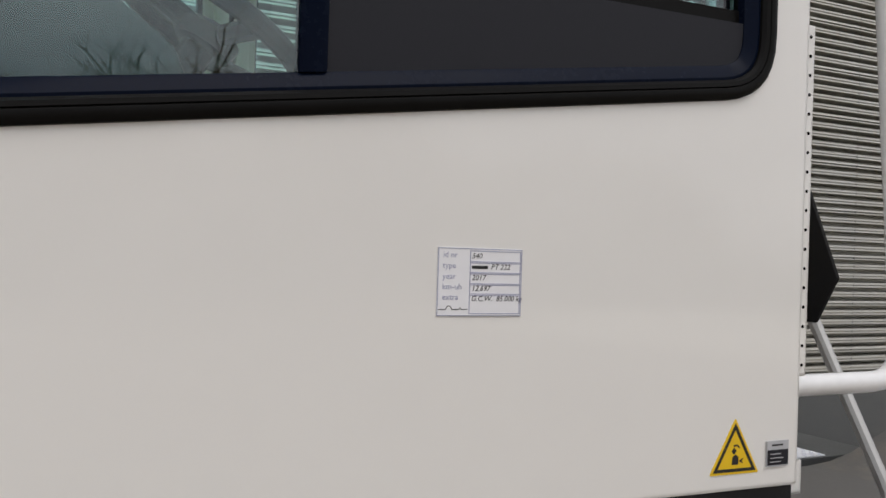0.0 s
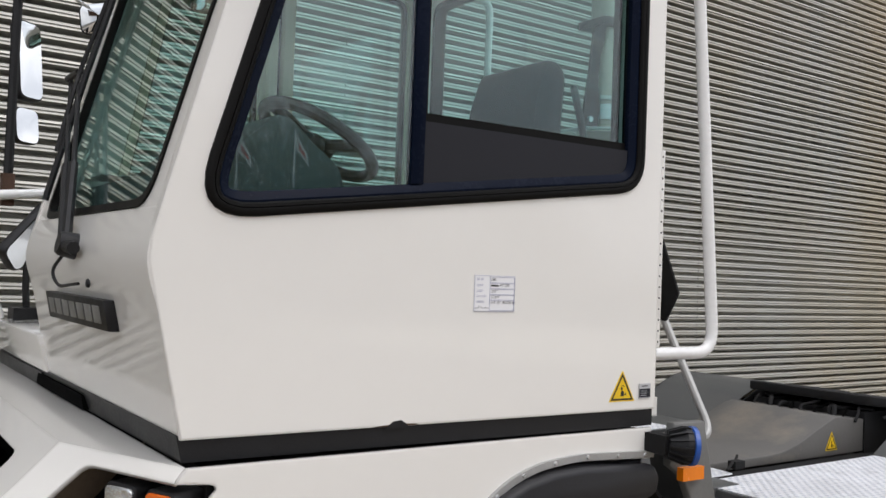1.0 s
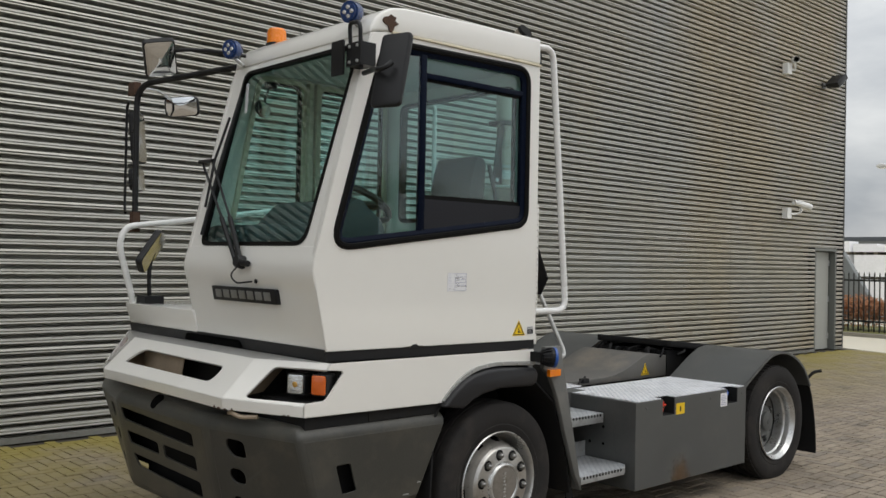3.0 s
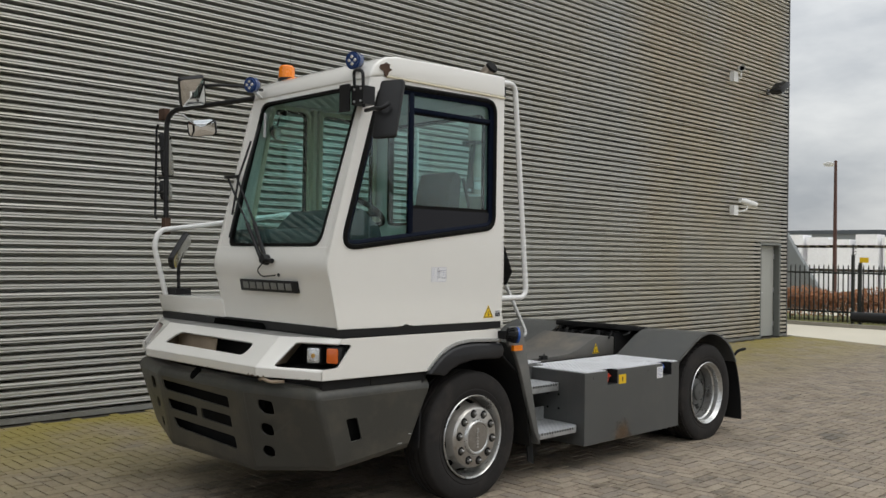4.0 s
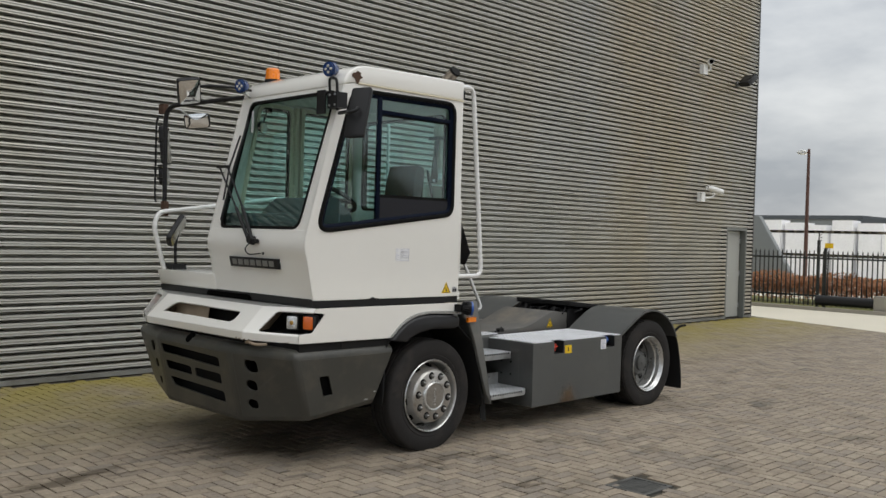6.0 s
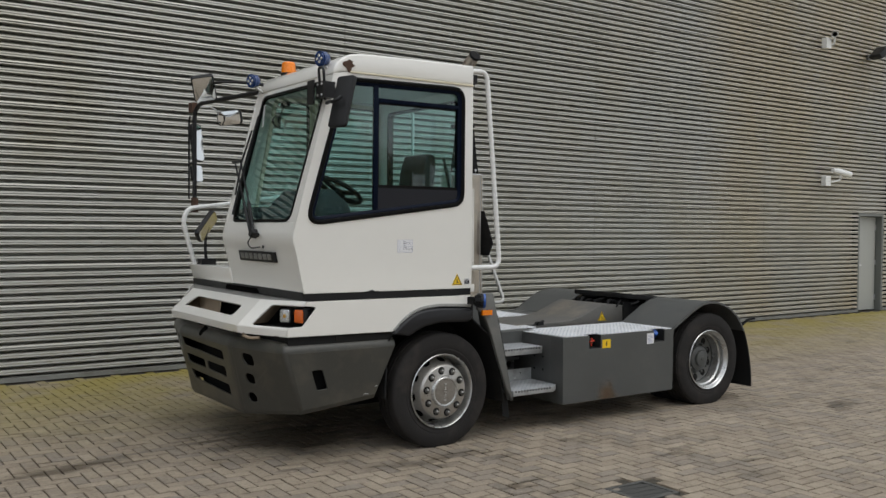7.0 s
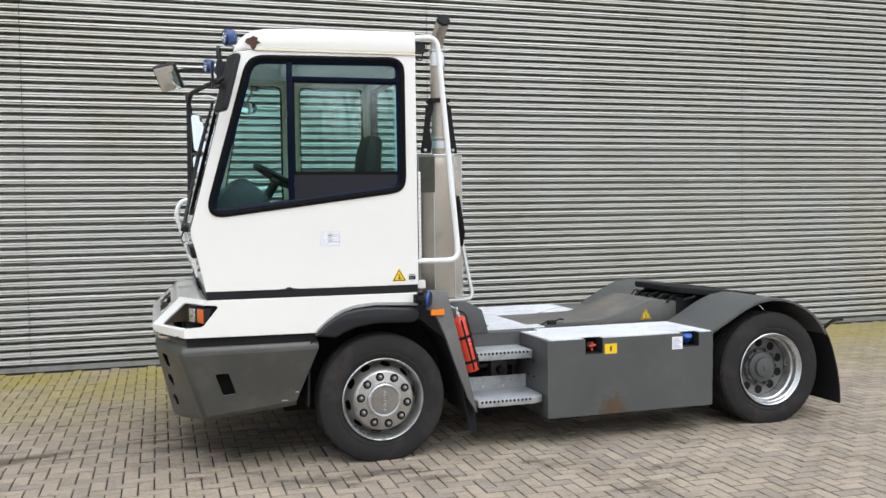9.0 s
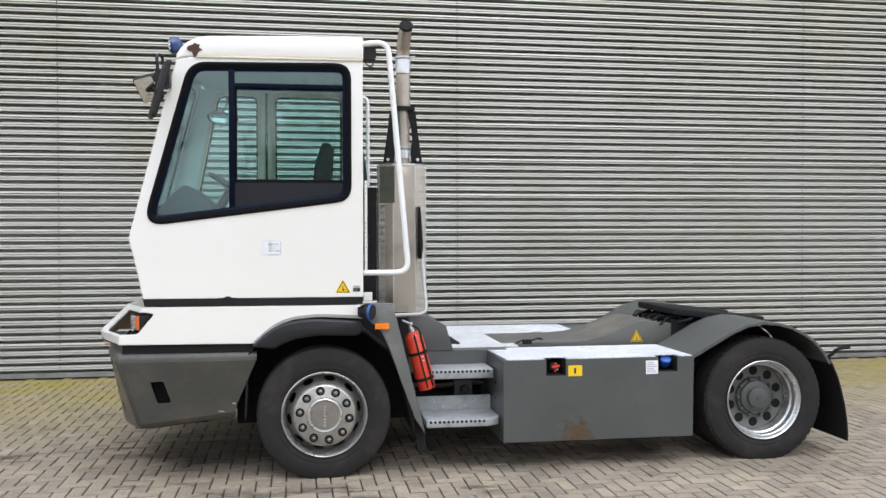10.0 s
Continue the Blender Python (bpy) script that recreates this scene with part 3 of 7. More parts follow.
            heap = most.outputs[0]
    lift = n.new("ShaderNodeMath")
    lift.operation = "ADD"
    ragged = n.new("ShaderNodeMath")
    ragged.operation, ragged.inputs[1].default_value, ragged.inputs[2].default_value = "MULTIPLY_ADD", 1.9, -0.47
    l.new(oil.outputs["Fac"], ragged.inputs[0])
    l.new(ragged.outputs[0], lift.inputs[0])
    l.new(heap, lift.inputs[1])
    l.new(lift.outputs[0], film.inputs["Value"])
    wet = n.new("ShaderNodeMapRange")
    wet.inputs["To Min"].default_value, wet.inputs["To Max"].default_value = 0.82, 0.5
    l.new(film.outputs["Result"], wet.inputs["Value"])
    l.new(wet.outputs["Result"], b.inputs["Roughness"])
    soak = n.new("ShaderNodeMix")
    soak.data_type, soak.blend_type = "RGBA", "MULTIPLY"
    soak.inputs[7].default_value = (0.30, 0.28, 0.25, 1)
    l.new(film.outputs["Result"], soak.inputs[0])
    l.new(source, soak.inputs[6])
    source = soak.outputs[2]
    # small dark specks and scuffs trodden into the bricks
    speck, few, grime = n.new("ShaderNodeTexNoise"), n.new("ShaderNodeMapRange"), n.new("ShaderNodeMix")
    speck.inputs["Scale"].default_value, speck.inputs["Detail"].default_value, speck.inputs["Roughness"].default_value = 11.0, 7.0, 0.75
    few.inputs["From Min"].default_value, few.inputs["From Max"].default_value, few.inputs["To Max"].default_value = 0.54, 0.70, 0.7
    grime.data_type, grime.blend_type = "RGBA", "MULTIPLY"
    grime.inputs[7].default_value = (0.45, 0.42, 0.38, 1)
    l.new(where.outputs["Position"], speck.inputs["Vector"])
    l.new(speck.outputs["Fac"], few.inputs["Value"])
    l.new(few.outputs["Result"], grime.inputs[0])
    l.new(source, grime.inputs[6])
    source = grime.outputs[2]
    # pale droppings and dried cement spots
    dab, rare, chalk = n.new("ShaderNodeTexNoise"), n.new("ShaderNodeMapRange"), n.new("ShaderNodeMix")
    dab.inputs["Scale"].default_value, dab.inputs["Detail"].default_value, dab.inputs["Roughness"].default_value = 3.4, 5.0, 0.7
    rare.inputs["From Min"].default_value, rare.inputs["From Max"].default_value, rare.inputs["To Max"].default_value = 0.70, 0.735, 0.7
    chalk.data_type, chalk.inputs[7].default_value = "RGBA", (0.44, 0.42, 0.38, 1)
    l.new(where.outputs["Position"], dab.inputs["Vector"])
    l.new(dab.outputs["Fac"], rare.inputs["Value"])
    l.new(rare.outputs["Result"], chalk.inputs[0])
    l.new(source, chalk.inputs[6])
    source = chalk.outputs[2]
    # moss on the damp strip along the wall
    place, split = n.new("ShaderNodeNewGeometry"), n.new("ShaderNodeSeparateXYZ")
    l.new(place.outputs["Position"], split.inputs[0])
    damp = n.new("ShaderNodeMapRange")
    damp.inputs["From Min"].default_value, damp.inputs["From Max"].default_value = 2.6, 6.2
    l.new(split.outputs["Y"], damp.inputs["Value"])
    patch = n.new("ShaderNodeTexNoise")
    patch.inputs["Scale"].default_value, patch.inputs["Detail"].default_value = 1.4, 8.0
    l.new(place.outputs["Position"], patch.inputs["Vector"])
    spread = n.new("ShaderNodeMapRange")
    spread.inputs["From Min"].default_value, spread.inputs["From Max"].default_value = 0.22, 0.55
    l.new(patch.outputs["Fac"], spread.inputs["Value"])
    amount = n.new("ShaderNodeMath")
    amount.operation = "MULTIPLY"
    l.new(damp.outputs["Result"], amount.inputs[0])
    l.new(spread.outputs["Result"], amount.inputs[1])
    moss = n.new("ShaderNodeMix")
    moss.data_type = "RGBA"
    moss.inputs[7].default_value = (0.262, 0.216, 0.058, 1)
    l.new(amount.outputs[0], moss.inputs[0])
    l.new(source, moss.inputs[6])
    l.new(moss.outputs[2], b.inputs["Base Color"])
    return m


PAVER = ground_material("clay_pavers", True)
SAND = material("joint_sand", (0.05, 0.042, 0.03), 0.95, 0, 0.25, 2.0, 60.0, 0.4)
YARD = ground_material("yard_paving_far", False)
CELL = 0.1046
OX, OY = 2.41 - 23 * CELL, 0.285 - 3 * CELL


def paver_mesh(w, d):
    g, c, hz = 0.0055, 0.007, 0.018
    x0, x1, y0, y1 = g, w - g, g, d - g
    verts = [(x0, y0, -hz), (x1, y0, -hz), (x1, y1, -hz), (x0, y1, -hz),
             (x0, y0, -0.003), (x1, y0, -0.003), (x1, y1, -0.003), (x0, y1, -0.003),
             (x0 + c, y0 + c, 0), (x1 - c, y0 + c, 0), (x1 - c, y1 - c, 0), (x0 + c, y1 - c, 0)]
    faces = [(8, 9, 10, 11)] + [(a + k, a + (k + 1) % 4, a + 4 + (k + 1) % 4, a + 4 + k) for a in (0, 4) for k in range(4)]
    return verts, faces


def paving():
    rng = random.Random(4)
    flat_v, flat_f = paver_mesh(2 * CELL, CELL)
    tall_v, tall_f = paver_mesh(CELL, 2 * CELL)
    single = {}
    for key, (v, f) in (("flat", (flat_v, flat_f)), ("tall", (tall_v, tall_f))):
        single[key] = bpy.data.meshes.new("brick")
        single[key].from_pydata(v, [], f)
        single[key].materials.append(PAVER)
    verts, faces, loose = [], [], []
    for j in range(-82, 60):
        for i in range(-112, 175):
            c = (i - j) % 4
            x, y = OX + (i + 23) * CELL - 23 * CELL + 0.0, OY + j * CELL
            if c not in (0, 3) or y > 6.38 or y < -8.3 or x > 18.1:
                continue
            v, key = (flat_v, "flat") if c == 0 else (tall_v, "tall")
            if y + (CELL if c == 0 else 2 * CELL) > 6.42:
                continue
            # the cut round the drain
            if 2.18 < x + CELL * 0.6 < 2.60 and -0.74 < y + CELL * 0.6 < -0.34:
                continue
            dz = rng.uniform(-0.0025, 0.0015)
            if 1.3 < x < 4.2 and -0.9 < y < 1.15 and len(loose) < 300:
                loose.append((key, (x, y, dz), rng.uniform(-0.004, 0.004)))
                continue
            k = len(verts)
            ax, ay = rng.uniform(-0.008, 0.008), rng.uniform(-0.008, 0.008)
            verts += [(x + p[0], y + p[1], p[2] + dz + ax * (p[0] - CELL) + ay * (p[1] - CELL)) for p in v]
            faces += [tuple(k + q for q in f) for f in flat_f]
    return verts, faces, loose, single


bm = bmesh.new()
outer = [bm.verts.new(p) for p in ((-600, -600, -0.018), (600, -600, -0.018), (600, 600, -0.018), (-600, 600, -0.018))]
bm.faces.new(outer)
ground = solid("ground", bm, SAND, "sandy bed of the paved yard reaching to the horizon", "ground", "structure")
bm = box(-40, -11.8, -40, 6.39, -0.3, -0.001)
box(-11.8, 17.9, -40, -8.35, -0.3, -0.001, bm=bm)
box(-11.8, 17.9, -8.35, -8.12, -0.3, -0.006, bm=bm)
box(-11.8, -11.5, -8.12, 6.39, -0.3, -0.006, bm=bm)
solid("yard_paving", bm, YARD, "worn brown brick paved yard", "pavement", "structure")

# ---- yard tractor ----
tractor = thing("yard_tractor", (3.3, 2.47, 0), "cream white yard tractor with dark grey chassis on brick paving", "truck")
MID = 2.47


def left(points, r=0.0, n=4):
    return rounded(points, r, n) if r else points


# cab shell
CY0, CY1, CX1, CZ0, CZ1 = 1.25, 2.74, 2.232, 1.307, 3.005
SIDE = [(0.70, CZ0), (CX1, CZ0), (CX1, CZ1), (1.06, CZ1), (0.945, 2.985), (0.905, 2.89), (0.612, 1.775), (0.608, 1.72)]
WIN = rounded([(0.690, 1.811), (2.150, 1.997), (2.150, 2.984), (1.018, 2.97)], (0.17, 0.11, 0.12, 0.12), 7)


def inset(points, d):
    """The closed outline, moved inwards by d."""
    pts = [Vector(p) for p in points]
    area = sum(a.x * b.y - b.x * a.y for a, b in zip(pts, pts[1:] + pts[:1]))
    sign = 1 if area > 0 else -1
    out = []
    for i, p in enumerate(pts):
        t = (pts[(i + 1) % len(pts)] - pts[i - 1]).normalized()
        out.append(tuple(p + Vector((-t.y, t.x)) * d * sign))
    return out


TAPER = 0.032


def cab_left(u, v, w):
    return (u, w + (CX1 - u) * TAPER, v)


def cab_right(u, v, w):
    return (u, w - (CX1 - u) * TAPER, v)


YF0, YF1 = CY0 + (CX1 - 0.61) * TAPER, CY1 - (CX1 - 0.61) * TAPER
part("cab_side", plate(SIDE, [inset(WIN, 0.012)], cab_left, CY0, CY0 + 0.03), WHITE, tractor)
WA = rounded([(0.86, 1.72), (1.445, 1.72), (1.445, 2.95), (1.10, 2.95)], 0.07)
WB = rounded([(1.575, 1.80), (2.165, 1.80), (2.165, 2.95), (1.575, 2.95)], 0.07)
part("cab_side", plate(SIDE, [WA, WB], cab_right, CY1 - 0.03, CY1), WHITE, tractor, "cream wall with two windows")
for hole in (WA, WB):
    win = part("side_window", plate(hole, [inset(hole, 0.022)], cab_right, CY1 - 0.02, CY1 + 0.01), SEAL, tractor, "black rubber framed window")
    part("pane", prism(inset(hole, 0.012), cab_right, CY1 - 0.016, CY1 - 0.012), TINTED, win)
    part("window_trim", plate(inset(hole, -0.022), [inset(hole, 0.010)], cab_right, CY1 - 0.05, CY1 - 0.0305), CREAM, win, "worn cream inner trim")
for x0, x1 in ((1.462, 1.500), (1.522, 1.560)):
    part("pillar_cover", prism(rounded([(x0, 1.60), (x1, 1.60), (x1, 2.97), (x0, 2.97)], 0.01, 2), cab_right, CY1 - 0.085, CY1 - 0.031, 0.012), CREAM, tractor, "cream pillar cover")
part("pillar_gap", prism([(1.500, 1.60), (1.522, 1.60), (1.522, 2.97), (1.500, 2.97)], cab_right, CY1 - 0.05, CY1 - 0.0305), PANEL, tractor)
REAR = [(CY0 + 0.03, CZ0), (CY1 - 0.03, CZ0), (CY1 - 0.03, CZ1), (CY0 + 0.03, CZ1)]
WR = rounded([(1.42, 2.05), (2.55, 2.05), (2.55, 2.9), (1.42, 2.9)], 0.07)
part("cab_back", plate(REAR, [WR], yz, CX1 - 0.03, CX1), WHITE, tractor)
win = part("rear_window", plate(WR, [inset(WR, 0.022)], yz, CX1 - 0.045, CX1 + 0.01), SEAL, tractor, "black rubber framed window")
part("pane", prism(inset(WR, 0.012), yz, CX1 - 0.016, CX1 - 0.012), TINTED, win)

# front: lower panel, then the raked windscreen surround
def nose(z):
    """How far forward the rounded lower front stands at a height."""
    low = 0.608 + (1.74 - z) * 0.2125
    high = 0.608 + (z - 1.74) * 0.2627
    k = min(1.0, max(0.0, (z - 1.60) / 0.24))
    k = k * k * (3 - 2 * k)
    return low * (1 - k) + high * k - 0.003


levels = [CZ0, 1.42, 1.52] + [1.58 + 0.022 * k for k in range(13)]
face = [[(nose(z) + d, YF0 + 0.001 if e == 0 else YF1 - 0.001, z) for z in levels] for e in (0, 1) for d in (0.0, 0.03)]
bm = bmesh.new()
near_out, near_in, far_out, far_in = [[bm.verts.new(p) for p in line] for line in face]
for k in range(len(levels) - 1):
    for p, q in ((near_out, far_out), (far_in, near_in), (near_in, near_out), (far_out, far_in)):
        bm.faces.new((p[k], q[k], q[k + 1], p[k + 1]))
bm.faces.new((near_out[0], near_in[0], far_in[0], far_out[0]))
bm.faces.new((near_out[-1], far_out[-1], far_in[-1], near_in[-1]))
part("cab_front", bm, WHITE, tractor)
front = quad_map((0.608, YF0 + 0.002, 1.74), (0.608, YF1 - 0.002, 1.74), (0.935, YF1 + 0.008, 2.985), (0.935, YF0 - 0.008, 2.985), (0.97, 0, -0.25))
WS = rounded([(0.085, 0.085), (0.895, 0.085), (0.895, 0.965), (0.045, 0.965)], (0.07, 0.05, 0.05, 0.05), 6)
part("windscreen_surround", plate([(0, 0), (1, 0), (1, 1), (0, 1)], [WS], front, 0.0, 0.03), WHITE, tractor)
ws_in = [(0.5 + (s - 0.49) * 0.967 - 0.01, 0.525 + (h - 0.525) * 0.962) for s, h in WS]
screen = part("windscreen", plate(WS, [ws_in], front, -0.006, 0.02), SEAL, tractor, "raked windscreen in black rubber")
part("pane", prism([(0.5 + (s - 0.49) * 0.98 - 0.01, 0.525 + (h - 0.525) * 0.98) for s, h in WS], front, 0.010, 0.014), CLEARG, screen)

# left window: rubber, frame, sliding pane, lower panel
def window_ring(steps):
    """A ring round the side window: each step is an inset from the outline and a depth from the cab's side."""
    return lofted([[cab_left(u, v, CY0 + w) for u, v in inset(WIN, d)] for d, w in steps])


win = part("door_window", window_ring([(0.0, 0.002), (0.001, -0.006), (0.006, -0.011), (0.014, -0.013), (0.020, -0.012), (0.0215, -0.009), (0.023, -0.012), (0.030, -0.011), (0.035, -0.005), (0.036, 0.02), (0.0, 0.02)]), SEAL, tractor, "wide black rubber window seal")
part("window_frame", window_ring([(0.034, 0.0), (0.040, -0.001), (0.056, 0.006), (0.062, 0.010), (0.062, 0.026), (0.034, 0.026)]), FRAME, win)
part("divider", prism([(1.288, 1.948), (1.33, 1.953), (1.33, 2.935), (1.288, 2.935)], cab_left, CY0 + 0.003, CY0 + 0.03, 0.004), FRAME, win)
part("slider_rail", prism([(1.33, 2.795), (2.11, 2.795), (2.11, 2.828), (1.33, 2.828)], cab_left, CY0 + 0.006, CY0 + 0.026, 0.004), FRAME, win)
part("slider_frame", plate([(1.33, 2.112), (2.12, 2.112), (2.12, 2.80), (1.33, 2.80)], [[(1.345, 2.150), (2.095, 2.150), (2.095, 2.785), (1.345, 2.785)]], cab_left, CY0 + 0.023, CY0 + 0.045), SEAL, win)
part("lower_panel", prism([(1.325, 1.935), (2.10, 2.035), (2.125, 2.08), (2.125, 2.125), (1.325, 2.125)], cab_left, CY0 + 0.012, CY0 + 0.022), PANEL, win, "dark grey solid panel")
loop = [p for p in inset(WIN, 0.05) if p[0] < 1.25]
low_corner, high_corner = [p for p in loop if p[1] < 2.4], [p for p in loop if p[1] >= 2.4]
# the fixed pane leans in a little towards the front
part("pane", prism(low_corner + [(1.30, 1.94), (1.30, 2.928)] + high_corner, lambda u, v, w: cab_left(u, v, w + (1.30 - u) * 0.035), CY0 + 0.010, CY0 + 0.014), TINTED, win)
part("pane", prism([(1.32, 2.13), (2.12, 2.13), (2.12, 2.94), (1.32, 2.94)], cab_left, CY0 + 0.034, CY0 + 0.038), TINTED, win)

# roof cap
ROOF = [(0.925, 2.975), (0.935, 3.02), (0.965, 3.07), (1.01, 3.11), (1.07, 3.14), (1.16, 3.155), (1.7, 3.168), (CX1 + 0.005, 3.172), (CX1 + 0.005, 3.012), (1.08, 3.006), (1.0, 3.0)]
part("roof_cap", prism(ROOF, lambda u, v, w: (u, CY0 - 0.004 + (CX1 - u) * TAPER + w * (CY1 - CY0 - 2 * (CX1 - u) * TAPER), v), 0.0, 1.0, 0.016, 3), WHITE, tractor)
part("gutter", prism([(1.07, 2.998), (CX1, 2.998), (CX1, 3.011), (1.07, 3.011)], cab_left, CY0 - 0.012, CY0 + 0.01, 0.003), CREAM, tractor)
part("cab_floor", box(0.72, CX1 - 0.03, CY0 + 0.09, CY1 - 0.09, CZ0, CZ0 + 0.04), DASH, tractor)
part("headliner", box(1.0, CX1 - 0.03, CY0 + 0.075, CY1 - 0.075, 2.985, 3.0), HEADLINER, tractor)

part("rear_lamp", box(2.25, 2.335, 1.33, 1.43, 3.04, 3.115, 0.012), BLACK, tractor)
part("lamp_wire", tube(smooth_path([(2.25, 1.37, 3.03), (2.275, 1.35, 2.985), (2.31, 1.35, 2.98), (2.325, 1.36, 3.045)], 0.03), 0.005, 6), BLACK, tractor)
edge = part("perforated_angle", box(2.243, 2.263, 1.264, 1.268, 1.50, 2.145, 0.001), WHITE, tractor, "narrow perforated steel angle")
for k in range(18):
    part("hole", lathe([(0.0, 0.0012), (0.0032, 0.001), (0.0032, -0.001)], (2.2525, 1.264, 1.52 + k * 0.0355), (0, -1, 0), 8), VOID, edge)
part("cab_catch", box(2.236, 2.30, 1.30, 1.36, 1.272, 1.335, 0.006), WHITE, tractor)
part("cab_hose", tube(smooth_path([(2.25, 1.70, 2.42), (2.285, 1.66, 2.2), (2.265, 1.62, 1.95), (2.30, 1.72, 1.6), (2.29, 1.78, 1.3)], 0.1), 0.014, 8), BLACK, tractor)
part("band_tear", prism([(1.235, 1.30), (1.31, 1.30), (1.30, 1.314), (1.285, 1.322), (1.262, 1.320), (1.25, 1.312)], cab_left, CY0 - 0.001, CY0 + 0.002), BLACK, tractor, "torn edge of the black band")
part("paint_chip", prism([(1.20, 1.3075), (1.34, 1.3075), (1.335, 1.311), (1.28, 1.3125), (1.22, 1.310)], cab_left, CY0 - 0.0006, CY0 + 0.002), RUST, tractor)

# black band under the cab
part("seal_band", prism([(0.705, 1.254), (CX1 - 0.005, 1.254), (CX1 - 0.005, CZ0 + 0.01), (0.69, CZ0 + 0.01)], cab_left, CY0 + 0.006, CY1), BLACK, tractor, "black rubber band")
part("seal_band", prism([(0.70, 1.238), (0.9, 1.238), (0.9, CZ0), (0.685, CZ0)], xz, CY1, 3.64), BLACK, tractor)
part("vent_slot", prism(rounded([(2.13, 1.258), (2.82, 1.258), (2.80, 1.300), (2.16, 1.300)], 0.015, 3), yz, 0.686, 0.71), VOID, tractor)
# side deck beyond the cab
part("side_deck", prism([(0.69, CZ0), (2.2, CZ0), (2.2, 1.45), (0.645, 1.45)], xz, YF1 - 0.03, 3.645, 0.012), WHITE, tractor)

# lower body: folded fascia with a flat ledge, a sloping face, two corner faces and a thick lip
LOWER = [(0.70, 1.252), (2.22, 1.248), (2.22, 1.15), (1.9, 1.166), (1.735, 1.15), (1.64, 1.115), (1.56, 1.065), (1.477, 0.985), (0.541, 0.993), (0.540, 1.047),
         (0.553, 1.063), (0.655, 1.067), (0.674, 1.077), (0.771, 1.196), (0.768, 1.207), (0.750, 1.212), (0.674, 1.219)]
part("lower_body_side", plate(LOWER, [], xz, CY0, CY0 + 0.012), WHITE, tractor)
part("lower_body_side", plate([(0.70, 1.252), (2.22, 1.248), (2.22, 1.15), (1.9, 1.166), (1.64, 1.115), (1.477, 0.985), (0.541, 0.993), (0.540, 1.047)], [], xz, 3.678, 3.69), WHITE, tractor)
F_NEAR, F_FAR = 1.70, 3.21
HEAD_AT, TURN_AT = (0.612, 1.435, 1.135), (0.662, 1.302, 1.140)
SLOT = [(u / 1.51, v / 0.275) for u, v in rounded([(0.205, 0.085), (1.25, 0.074), (1.335, 0.190), (0.225, 0.198)], (0.07, 0.06, 0.025, 0.055), 6)]
fas = part("fascia", plate([(0, 0), (1, 0), (1, 1), (0, 1)], [SLOT],
                           quad_map((0.528, F_NEAR + 0.01, 1.247), (0.528, F_FAR - 0.01, 1.247), (0.330, F_FAR, 1.055), (0.330, F_NEAR, 1.055), (0.68, 0, -0.73)), 0, 0.012), WHITE, tractor)
part("fascia_ledge", plate([(0.70, 1.263), (0.70, 3.677), (0.528, F_FAR - 0.01), (0.528, F_NEAR + 0.01)], [], lambda u, v, w: (u, v, 1.247 + (u - 0.528) * 0.03 + w), -0.012, 0.0), WHITE, fas)
part("slot_liner", plate([(0, 0), (1, 0), (1, 1), (0, 1)], [], quad_map((0.50, 2.45, 1.19), (0.56, 3.12, 1.20), (0.56, 3.12, 0.99), (0.47, 2.45, 0.99), (1, 0, 0)), 0, 0.006), LINER, fas, "beige sheet behind the slot")
part("slot_tag", box(0.45, 0.47, 1.93, 2.0, 1.075, 1.10, 0.004), YELLOW, fas)
